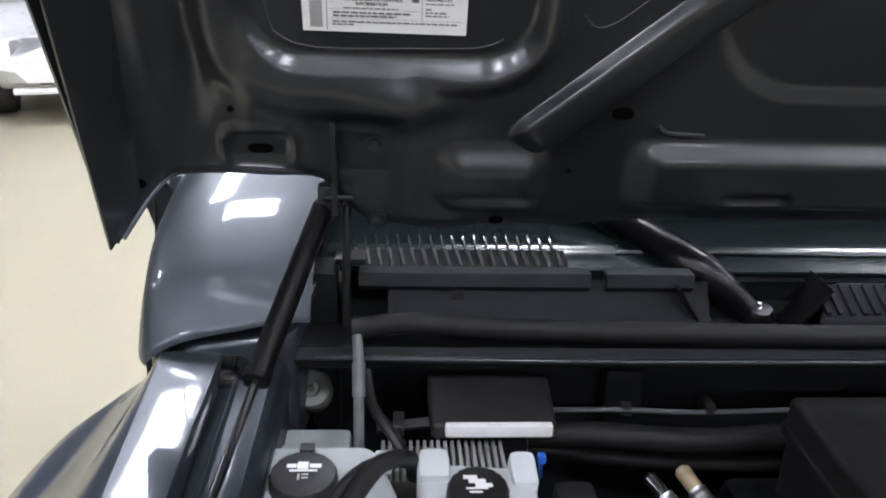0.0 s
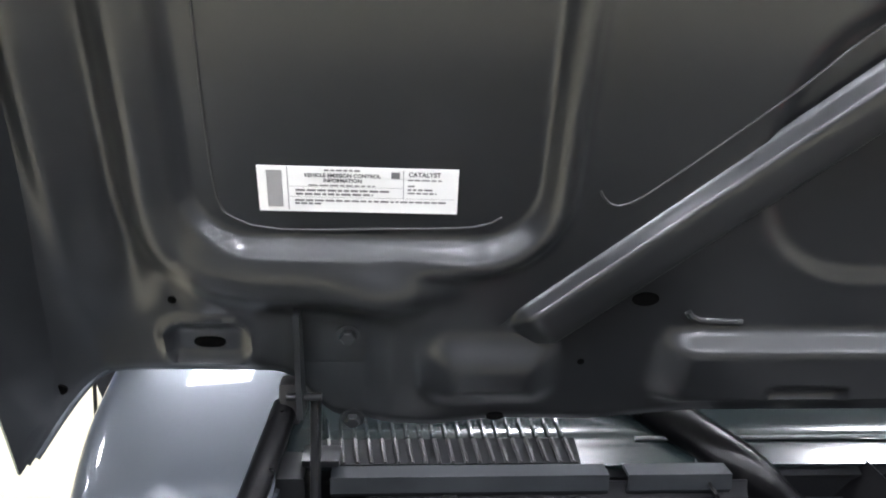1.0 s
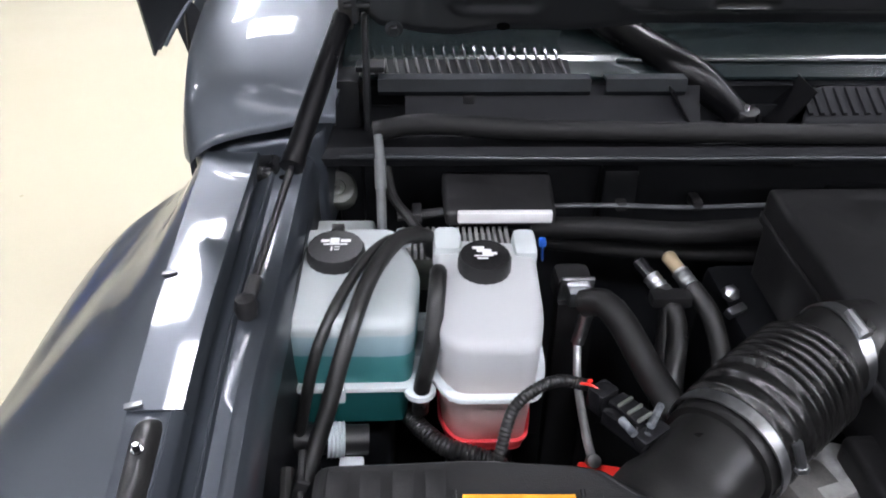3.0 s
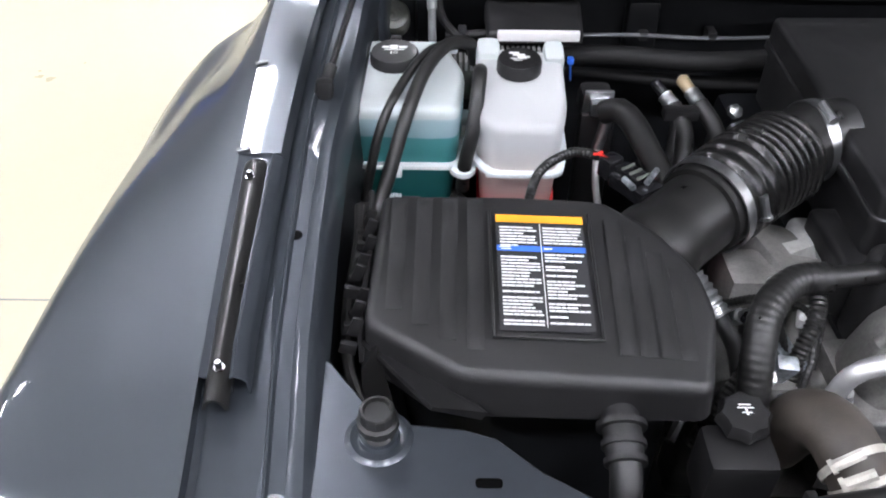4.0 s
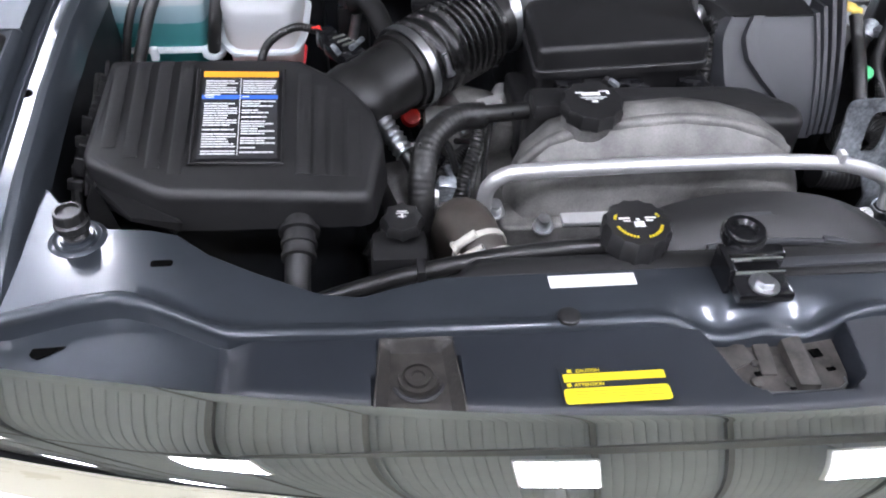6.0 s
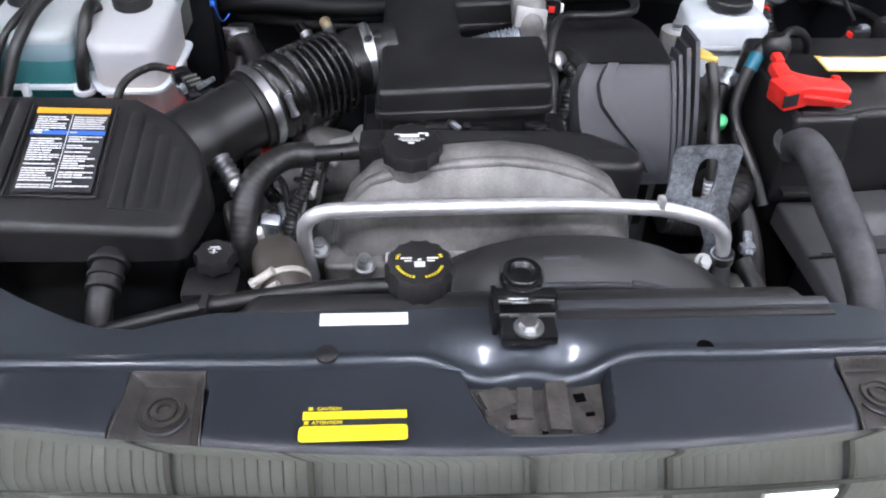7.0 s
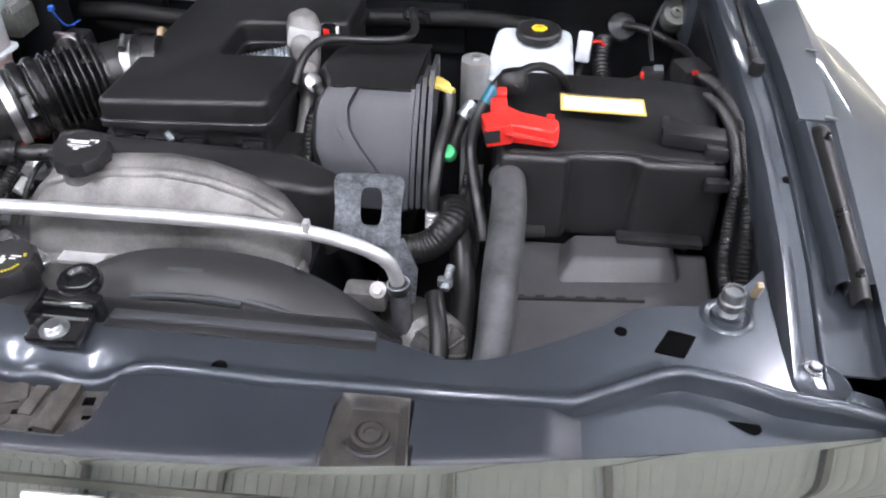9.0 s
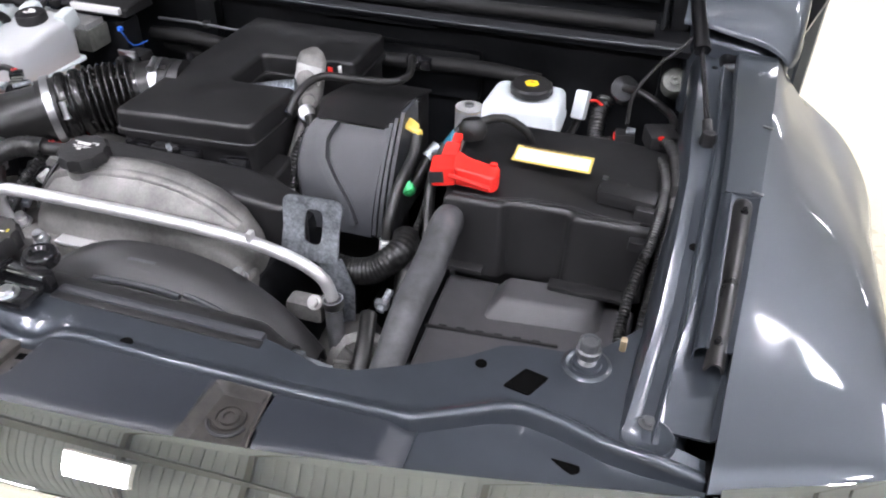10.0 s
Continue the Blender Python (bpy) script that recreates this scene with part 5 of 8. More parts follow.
for y0, x0, x1, hgt in ((0.05, 0.33, 0.51, 0.035), (0.385, 0.25, 0.58, 0.030), (0.49, 0.185, 0.66, 0.045), (0.575, 0.185, 0.57, 0.045), (0.72, 0.18, 0.94, 0.04), (0.79, 0.18, 0.31, 0.04), (0.23, 0.745, 0.915, 0.030), (0.36, 0.745, 0.78, 0.035), (0.44, 0.745, 0.87, 0.04), (0.52, 0.745, 0.89, 0.035)):
    x = x0
    while x < x1:
        w = rnd.uniform(0.015, 0.05)
        bars.append((x, y0, min(x1, x + w), y0 + hgt))
        x += w + 0.008
prints(LC, LR, LD, bars, 0.0011, FINEPRINT, el)
words("print", "VEHICLE EMISSION CONTROL", LC, LR, LD, 0.42, 0.215, 0.0030, INK, el, 0.0012, "CENTER")
words("print", "INFORMATION", LC, LR, LD, 0.42, 0.325, 0.0030, INK, el, 0.0012, "CENTER")
words("print", "CATALYST", LC, LR, LD, 0.748, 0.165, 0.0036, INK, el, 0.0012)

# hinges and gas struts
for s in (-1, 1):
    fix = (lambda bm: bm) if s < 0 else mirror
    hinge = part("hinge", fix(join(loft([[on_hood(-0.632, v, h) for v, h in ((0.15, 0.004), (0.15, 0.022), (0.09, 0.034), (0.05, 0.036), (0.04, 0.01))], [on_hood(-0.627, v, h) for v, h in ((0.15, 0.004), (0.15, 0.022), (0.09, 0.034), (0.05, 0.036), (0.04, 0.01))]]),
                                   rbox(on_hood(-0.602, 0.112, 0.004), (0.055, 0.045, 0.005), 0.001, (-73, 0, 0)))), HOODPAINT, truck, "painted steel hood hinge")
    # Leaf in the darkened paint, for the shade between hood and cowl.
    part("hinge_leaf", fix(join(rbox((-0.622, 0.772, 1.215), (0.008, 0.034, 0.14), 0.003, (-12, 0, 0)), rbox((-0.618, 0.79, 1.216), (0.036, 0.03, 0.008), 0.003))), DARKPAINT, hinge)
    bolt(tuple(Matrix.Diagonal((-s, 1, 1)) @ on_hood(-0.589, 0.120, 0.006)), 0.007, hinge, HOOD_N, mat=HOODPAINT)
    bolt(tuple(Matrix.Diagonal((-s, 1, 1)) @ on_hood(-0.587, 0.024, 0.006)), 0.007, hinge, HOOD_N, mat=HOODPAINT)
    part("hinge_pin", fix(tube([(-0.642, 0.735, 1.305), (-0.612, 0.735, 1.305)], 0.0036, 10, smooth=False)), DARKPAINT, hinge)
    a, b, c = V(-0.717, 0.420, 1.122), V(-0.686, 0.570, 1.196), V(-0.644, 0.748, 1.290)
    st = part("gas_strut", fix(join(tube([b - (c - b) * 0.02, c], 0.0115, 14, smooth=False), lathe([(0.0125, 0), (0.0125, 0.012), (0.006, 0.014)], b - (c - b) * 0.05, c - b, 14))), WIPERBLACK, truck, "black gas strut holding the hood")
    part("strut_rod", fix(tube([a, b], 0.0042, 10, smooth=False)), BLACKGLOSS, st)
    part("ball_end", fix(join(lathe([(0.001, -0.014), (0.009, -0.013), (0.011, 0.0), (0.009, 0.010), (0.001, 0.012)], a, (0, 0, 1), 16), tube([a, a + (b - a) * 0.18], 0.007, 10, smooth=False))), BLACK, st)
    part("ball_end", fix(join(rbox(c + V(0.004, 0.0, 0.006), (0.018, 0.022, 0.04), 0.005), tube([c, c + V(0.018, 0, 0)], 0.006, 8, smooth=False))), BLACK, st)

# ---- air filter box ----
def lid_top(x, y):
    return 1.052 + 0.26 * (y - 0.06) - 0.10 * max(0.0, x + 0.47) - 0.9 * max(0.0, y - 0.245)


ab = thing("air_filter_box", (-0.50, 0.16, 0.61), "black ribbed plastic air filter box with a service label", "air box")
LID = [(-0.648, 0.112), (-0.562, 0.062), (-0.350, 0.060), (-0.333, 0.140), (-0.343, 0.183), (-0.375, 0.222), (-0.432, 0.262), (-0.52, 0.275), (-0.640, 0.266)]
lid = part("lid", slab(LID, 1.006, lid_top, 0.010, 0.014, 0.003, 5), BLACK, ab, "black ribbed lid", sharp=50)
for x in (-0.622, -0.598, -0.574, -0.550, -0.420, -0.402, -0.384, -0.366):
    y0, y1 = (0.088 if x > -0.56 else 0.088 + 0.6 * (-0.56 - x)), (0.248 if x < -0.44 else 0.236 - 0.9 * max(0, x + 0.43))
    part("rib", sheet(lambda u, y: V(x + 0.0075 * u, y, lid_top(x + 0.0075 * u, y) + 0.0014 * step(1.0, 0.55, abs(u)) * step(y0, y0 + 0.008, y) * step(y1, y1 - 0.008, y) - 0.0002), [-1, -0.8, -0.55, 0, 0.55, 0.8, 1], span(y0, y1, 16), 0.001), BLACK, lid)
part("body", slab([(-0.62, 0.125), (-0.545, 0.090), (-0.37, 0.090), (-0.355, 0.15), (-0.38, 0.20), (-0.43, 0.25), (-0.625, 0.258)], 0.61, 1.008, 0.004, 0.02), DARKPAINT, ab)
part("mount_plate", loft([[V(-0.650, 0.118, 1.036), V(-0.585, 0.036, 1.046), V(-0.540, 0.044, 1.030), V(-0.560, 0.085, 1.010), V(-0.640, 0.130, 1.010)], [V(-0.652, 0.118, 1.032), V(-0.587, 0.036, 1.042), V(-0.545, 0.044, 1.020), V(-0.563, 0.085, 0.98), V(-0.642, 0.130, 0.98)]]), BLACK, ab, "dusty black mounting flange")
part("flank", loft([[V(-0.650, 0.095, 1.02), V(-0.655, 0.26, 1.03), V(-0.640, 0.262, 1.055), V(-0.636, 0.10, 1.045)], [V(-0.655, 0.08, 0.86), V(-0.66, 0.26, 0.86), V(-0.63, 0.262, 0.86), V(-0.60, 0.085, 0.86)]]), BLACK, ab)
clips = random.Random(3)
for k in range(8):
    y = 0.118 + 0.019 * k
    dx, dz = clips.uniform(-0.004, 0.004), clips.uniform(-0.006, 0.006)
    part("clip", join(rbox((-0.662 + dx, y, 1.022 + dz + 0.2 * (y - 0.1)), (0.016, 0.007, 0.013), 0.002, (0, 15, 10 * (k % 3))), rbox((-0.655 + dx, y + 0.008, 1.040 + dz + 0.2 * (y - 0.1)), (0.010, 0.0035, 0.022), 0.001, (8 * (k % 2), 20, 0))), BLACK, ab)
part("side_strap", tube([(-0.668, 0.285, 1.06), (-0.666, 0.24, 1.045), (-0.670, 0.17, 1.030), (-0.664, 0.11, 1.015), (-0.650, 0.075, 1.00)], 0.0055, 8), RUBBER, ab)
part("side_strap", tube([(-0.655, 0.29, 1.075), (-0.652, 0.22, 1.052), (-0.655, 0.15, 1.035), (-0.650, 0.105, 1.02)], 0.003, 8), BLACK, ab)
part("outlet_stub", tube([(-0.426, 0.070, 1.010), (-0.426, 0.040, 1.006), (-0.427, 0.005, 0.994), (-0.428, -0.012, 0.975)], 0.02, 18, radius=lambda u: 0.0165 if u < 0.5 else 0.0135), BLACK, ab, "ribbed black drain stub")
for dy, dz, r in ((0.046, 1.007, 0.0215), (0.030, 1.003, 0.0190), (0.016, 0.999, 0.0180)):
    part("stub_ring", lathe([(0.013, 0), (r, 0.001), (r, 0.006), (0.013, 0.007)], (-0.426, dy, dz), (0, 1, 0.3), 24), BLACK, ab)
C0, CR, CD = V(-0.531, 0.226, lid_top(-0.531, 0.226) + 0.0006), V(0.082, 0.0, -0.0025), V(0.002, -0.121, -0.0315)
sl = part("service_label", plate(C0, CR, CD, 0.0007), INK, lid, "black, orange and blue printed service label")
rows, rnd = [], random.Random(7)
for c0, c1 in ((0.04, 0.47), (0.53, 0.97)):
    y = 0.11
    while y < 0.95:
        if not 0.285 < y < 0.35:
            x, stop = c0, c1 - (rnd.random() * 0.25 if rnd.random() < 0.6 else 0)
            while x < stop - 0.03:
                w = rnd.uniform(0.04, 0.16)
                rows.append((x, y, min(stop, x + w), y + 0.016))
                x += w + 0.007
        y += 0.0275 if rnd.random() < 0.85 else 0.05
prints(C0, CR, CD, rows + [(0.495, 0.08, 0.505, 0.97)], 0.0012, TEXTGREY, sl)
prints(C0, CR, CD, [(0.0, 0.0, 1.0, 0.07)], 0.0012, ORANGE, sl)
prints(C0, CR, CD, [(0.0, 0.285, 1.0, 0.335)], 0.0012, BLUE, sl)
prints(C0, CR, CD, [(0.03, 0.295, 0.15, 0.305), (0.05, 0.313, 0.16, 0.323), (0.53, 0.303, 0.62, 0.315)], 0.0016, TEXTGREY, sl)
part("label_edge", tube([C0 + V(-0.006, 0.004, 0.001), C0 + CD + V(-0.006, -0.008, 0.0005), C0 + CD + CR + V(0.006, -0.008, 0.0005), C0 + CR + V(0.006, 0.004, 0.001)], 0.0018, 6, smooth=False), BLACK, lid)

# ---- intake duct with bellows ----
A0, A1, A2, A3, A4 = V(-0.412, 0.212, 1.020), V(-0.350, 0.268, 1.036), V(-0.297, 0.314, 1.046), V(-0.224, 0.376, 1.056), V(-0.157, 0.420, 1.062)
duct = thing("intake_duct", (-0.28, 0.29, 1.01), "black rubber intake duct with bellows and steel clamps", "intake duct")
part("tube", tube([A0, A1, A2], 0.047, 28, radius=lambda u: 0.049 - 0.004 * step(0.5, 0.55, u)), RUBBER, duct)
part("cuff", tube([A2 - (A3 - A2) * 0.18, A2, A2 + (A3 - A2) * 0.12], 0.0505, 28), RUBBER, duct)
bel = [A2 + (A3 - A2) * 0.10, A2 + (A3 - A2) * 0.6, A3 + (A4 - A3) * 0.5]


def fold(u):
    """Two broad folds beside the cuff, then seven sharp ones."""
    if u < 0.34:
        return 0.0560 - 0.0055 * abs(math.cos(math.pi * u / 0.17)) ** 6
    if u > 0.94:
        return 0.049
    return 0.0460 + 0.0105 * abs(math.sin(math.pi * (u - 0.34) / 0.0857)) ** 0.7


part("bellows", tube(bel, 0.0545, 36, step=0.0014, radius=fold), BELLOWS, duct, "ribbed rubber bellows", sharp=60)
part("collar", tube([A3 + (A4 - A3) * 0.3, A4, A4 + V(0.02, 0.004, 0)], 0.046, 28), RUBBER, duct)
ring_clamp(A2 - (A3 - A2) * 0.02, A3 - A2, 0.0535, 0.012, duct, screw=(0.75, -0.45, 0.35))
ring_clamp(A4 - (A4 - A3) * 0.05, V(1, 0.25, 0.05), 0.0468, 0.014, duct, screw=(0, -0.3, 1))
maf = part("air_flow_sensor", join(rbox((-0.376, 0.325, 1.062), (0.034, 0.050, 0.016), 0.003, (0, 0, 35)), rbox((-0.381, 0.332, 1.072), (0.020, 0.034, 0.010), 0.002, (0, 0, 35)), rbox((-0.400, 0.353, 1.068), (0.022, 0.018, 0.024), 0.003, (0, 0, 35))), BLACKGLOSS, duct, "black sensor plugged into the duct")
for k in range(3):
    part("sensor_rib", rbox((-0.3715 - 0.0063 * k, 0.319 + 0.0092 * k, 1.0775), (0.018, 0.003, 0.003), 0.001, (0, 0, 35)), PLUGGREY, maf)
part("sensor_wire", tube([(-0.402, 0.350, 1.078), (-0.412, 0.357, 1.080), (-0.420, 0.364, 1.075)], 0.0014, 6), RED, maf)
part("sensor_clip", join(tube([(-0.369, 0.310, 1.076), (-0.354, 0.334, 1.076)], 0.0035, 8, smooth=False), tube([(-0.384, 0.303, 1.074), (-0.391, 0.320, 1.074)], 0.0035, 8, smooth=False)), GALV, maf)
part("sensor_lock", rbox((-0.410, 0.363, 1.078), (0.006, 0.004, 0.004), 0.002, (0, 0, 35)), RED, maf)
part("sensor_cable", tube([(-0.410, 0.365, 1.072), (-0.441, 0.366, 1.076), (-0.476, 0.353, 1.059), (-0.491, 0.328, 1.024)], 0.0055, 10, ring=0.0004, pitch=0.004), RUBBER, maf)


# ---- fluid tanks ----
def tank(name, poly, top, seam, low, label, fluid, level, capat, capr, capmat, glyph, extra, wall):
    e = thing(name, (capat[0], capat[1] - 0.05, 0.61), label, "fluid tank", "fluid tanks")
    part("upper_shell", slab(poly, seam, top, 0.012, 0.016, -0.003), wall, e, "milky translucent shell", sharp=50)
    part("lower_shell", slab(inset(poly, 0.004), low, seam + 0.001, 0.001, 0.016, -0.006), wall, e)
    part("seam_flange", slab(inset(poly, -0.006), seam - 0.002, seam + 0.003, 0.0015, 0.016), RESPLASTIC, e)
    part("fluid", slab(inset(poly, 0.005), low + 0.003, level, 0.001, 0.014, -0.005), fluid, e, "coloured fluid inside")
    part("stand", slab(inset(poly, 0.03), 0.61, low + 0.001, 0.001, 0.01), DARKPAINT, e)
    neck = part("neck", lathe([(capr * 0.8, -0.02), (capr * 0.8, 0.0), (0.001, 0.0)], capat, n=24), RESPLASTIC, e)
    cap = part("cap", lathe([(capr * 0.9, 0.0), (capr, 0.002), (capr, 0.015), (capr * 0.93, 0.019), (capr * 0.86, 0.0185), (0.001, 0.0175)], capat, (0, -0.08, 1), 40, wob=-0.0008, lobes=1), capmat, e, "black ribbed screw cap")
    for bms in extra:
        part("shoulder", bms, WHITEPLASTIC, e)
    c = V(*capat) + V(0, -0.0015, 0.0188)
    prints(c + V(-capr * 0.5, capr * 0.55, 0.0004), (capr * 1.0, 0, 0), (0, -capr * 1.0, 0.0008), glyph, 0.0004, WHITE, cap)
    return e


P1 = [(-0.692, 0.432), (-0.566, 0.432), (-0.558, 0.52), (-0.585, 0.60), (-0.69, 0.60)]
t1 = tank("washer_tank", P1, lambda x, y: 1.091 + 0.05 * (y - 0.432), 1.012, 0.955, "milky plastic washer fluid tank half full of teal fluid", TEAL, 1.048, (-0.647, 0.540, 1.092), 0.031, BLACK,
          [(0.0, 0.15, 0.28, 0.34), (0.3, 0.05, 0.62, 0.4), (0.66, 0.15, 1.0, 0.34), (0.1, 0.42, 0.9, 0.52), (0.36, 0.62, 0.42, 0.9), (0.47, 0.62, 0.66, 0.68), (0.47, 0.78, 0.66, 0.84)],
          (rbox((-0.650, 0.655, 1.03), (0.075, 0.07, 0.05), 0.008), rbox((-0.690, 0.632, 1.05), (0.03, 0.03, 0.03), 0.006)), WASHERWALL)
part("cap_tab", rbox((-0.647, 0.574, 1.108), (0.014, 0.012, 0.012), 0.002), BLACK, t1)
part("foot_wing", loft([[V(-0.672, y + 0.05, 1.045), V(-0.690, y + 0.025, 1.035), V(-0.702, y, 0.985), V(-0.690, y - 0.004, 0.968), V(-0.676, y + 0.012, 0.995)] for y in (0.418, 0.426)]), WHITEPLASTIC, t1)
bolt((-0.692, 0.414, 1.003), 0.004, t1, (0, -1, 0.2))
part("seam_tab", rbox((-0.639, 0.424, 1.011), (0.010, 0.010, 0.018), 0.002), RESPLASTIC, t1)
P2 = [(-0.547, 0.440), (-0.527, 0.405), (-0.448, 0.405), (-0.438, 0.45), (-0.436, 0.555), (-0.545, 0.565)]
t2 = tank("coolant_tank", P2, lambda x, y: 1.088 + 0.16 * min(0.05, max(0, y - 0.44)) + 0.09 * (y - 0.44), 1.020, 0.938, "milky plastic coolant overflow tank low on red coolant", PINK, 0.955, (-0.493, 0.512, 1.098), 0.0275, BLACK,
          [(0.05, 0.0, 0.5, 0.2), (0.2, 0.2, 0.75, 0.42), (0.4, 0.42, 0.95, 0.62), (0.1, 0.62, 0.8, 0.72), (0.2, 0.8, 0.6, 0.9)],
          (rbox((-0.530, 0.553, 1.098), (0.030, 0.036, 0.036), 0.009, (12, 0, 0)), rbox((-0.448, 0.548, 1.096), (0.026, 0.040, 0.036), 0.009, (12, 0, 0))), COOLANTWALL)
part("seam_tab", rbox((-0.528, 0.418, 1.016), (0.010, 0.010, 0.016), 0.002), RESPLASTIC, t2)
part("hose_foot", lathe([(0.012, 0), (0.016, 0.004), (0.016, 0.01), (0.010, 0.014)], (-0.560, 0.430, 1.002), n=18), RESPLASTIC, t2)
part("mount_web", join(rbox((-0.555, 0.50, 1.04), (0.022, 0.012, 0.018), 0.003), rbox((-0.555, 0.48, 1.01), (0.022, 0.012, 0.03), 0.003)), RESPLASTIC, t2)
hs = thing("vapour_hose", (-0.55, 0.52, 1.09), "black rubber hoses looped over the washer tank", "hose", "tank hoses")
part("hose", tube([(-0.560, 0.570, 1.100), (-0.592, 0.535, 1.119), (-0.622, 0.490, 1.112), (-0.655, 0.424, 1.075), (-0.678, 0.395, 0.985)], 0.0058, 10), RUBBER, hs)
part("hose", tube([(-0.546, 0.575, 1.08), (-0.552, 0.556, 1.112), (-0.578, 0.535, 1.123), (-0.606, 0.480, 1.116), (-0.628, 0.420, 1.082), (-0.650, 0.375, 1.02), (-0.668, 0.335, 0.985)], 0.0085, 12), RUBBER, hs)
part("hose_clip", rbox((-0.576, 0.552, 1.112), (0.016, 0.02, 0.014), 0.003), RESPLASTIC, hs)
hs2 = thing("overflow_hose", (-0.55, 0.45, 1.0), "short black rubber hose beside the coolant tank", "hose", "tank hoses")
part("hose", tube([(-0.541, 0.500, 1.095), (-0.541, 0.490, 1.110), (-0.543, 0.462, 1.106), (-0.550, 0.428, 1.06), (-0.558, 0.424, 1.02), (-0.560, 0.432, 0.98)], 0.0088, 12), RUBBER, hs2)
tc0 = thing("tank_conduit", (-0.53, 0.40, 0.94), "black corrugated conduit below the coolant tank", "conduit")
part("conduit", tube([(-0.572, 0.455, 0.950), (-0.556, 0.425, 0.956), (-0.535, 0.402, 0.957), (-0.505, 0.391, 0.955), (-0.478, 0.382, 0.945), (-0.46, 0.37, 0.90)], 0.0095, 12, ring=0.0009, pitch=0.005), RUBBER, tc0)
pump = thing("washer_pump", (-0.64, 0.40, 0.95), "black and ivory washer pump below the tank", "pump")
part("motor", tube([(-0.685, 0.398, 0.975), (-0.612, 0.404, 0.968)], 0.015, 16, smooth=False), BLACK, pump)
part("sleeve", tube([(-0.652, 0.400, 0.972), (-0.636, 0.402, 0.970)], 0.0175, 16, ring=0.001, pitch=0.004), RESPLASTIC, pump)
part("bracket", rbox((-0.706, 0.385, 0.955), (0.022, 0.055, 0.05), 0.004, (20, 0, 12)), RESPLASTIC, pump, "pale plastic bracket")
part("plug", rbox((-0.628, 0.385, 0.952), (0.024, 0.012, 0.014), 0.003), RESPLASTIC, pump)
part("post", rbox((-0.65, 0.40, 0.78), (0.02, 0.02, 0.36), 0.003), DARKPAINT, pump)

# ---- firewall side, behind the tanks ----
ecm = thing("control_module", (-0.46, 0.68, 0.9), "black engine control module with a finned grey casing", "control module")
part("cover", slab([(-0.528, 0.645), (-0.396, 0.645), (-0.392, 0.735), (-0.530, 0.735)], 1.072, lambda x, y: 1.088 + 0.12 * (y - 0.64), 0.006, 0.008), BLACK, ecm)
part("edge_strip", rbox((-0.458, 0.640, 1.086), (0.112, 0.010, 0.014), 0.003), TEXTGREY, ecm, "pale grey front strip")
part("casing", rbox((-0.515, 0.625, 1.034), (0.130, 0.06, 0.045), 0.005), PLUGGREY, ecm)
for k in range(18):
    part("fin", rbox((-0.578 + 0.0072 * k, 0.622, 1.060), (0.0038, 0.052, 0.016), 0.001), ALLOYDULL, ecm)
part("bracket", rbox((-0.47, 0.69, 0.83), (0.10, 0.05, 0.45), 0.008), DARKPAINT, ecm)
part("lever", join(tube([(-0.585, 0.66, 1.075), (-0.53, 0.665, 1.078)], 0.006, 8, smooth=False), rbox((-0.562, 0.66, 1.08), (0.012, 0.03, 0.012), 0.002)), BLACK, ecm)
sp = thing("washer_pipe", (-0.605, 0.66, 1.02), "pale grey plastic pipe clipped to the firewall", "pipe")
part("pipe", tube([(-0.607, 0.705, 1.160), (-0.604, 0.675, 1.135), (-0.603, 0.645, 1.085), (-0.602, 0.63, 1.03), (-0.60, 0.625, 0.95)], 0.0056, 12), PIPEGREY, sp)
part("sleeve", tube([(-0.6045, 0.682, 1.141), (-0.6035, 0.66, 1.113)], 0.0070, 12), PIPEGREY, sp)
part("hose", tube([(-0.598, 0.70, 1.12), (-0.59, 0.665, 1.10), (-0.57, 0.63, 1.09), (-0.552, 0.59, 1.085)], 0.006, 8), RUBBER, sp)
bc = thing("blue_connector", (-0.411, 0.64, 1.053), "small blue electrical connector", "connector")
part("housing", join(rbox((-0.411, 0.640, 1.050), (0.009, 0.010, 0.009), 0.002), tube([(-0.411, 0.64, 1.047), (-0.405, 0.66, 1.01), (-0.40, 0.70, 1.005)], 0.0015, 6)), BLUE, bc)
hn = thing("firewall_harness", (-0.2, 0.75, 0.98), "thick black wiring harness along the firewall", "harness")
part("loom", tube([(-0.42, 0.752, 1.00), (-0.33, 0.742, 1.008), (-0.2, 0.74, 1.00), (-0.06, 0.745, 1.005), (0.1, 0.742, 1.02), (0.3, 0.745, 1.03), (0.42, 0.75, 1.02)], 0.016, 12), SEALRUBBER, hn)
part("loom", tube([(-0.40, 0.762, 0.975), (-0.25, 0.75, 0.965), (-0.1, 0.755, 0.955), (0.05, 0.758, 0.96)], 0.011, 10), SEALRUBBER, hn)
ac = thing("refrigerant_lines", (-0.24, 0.62, 0.8), "black refrigerant hoses with crimped metal ends", "hose", "refrigerant lines")
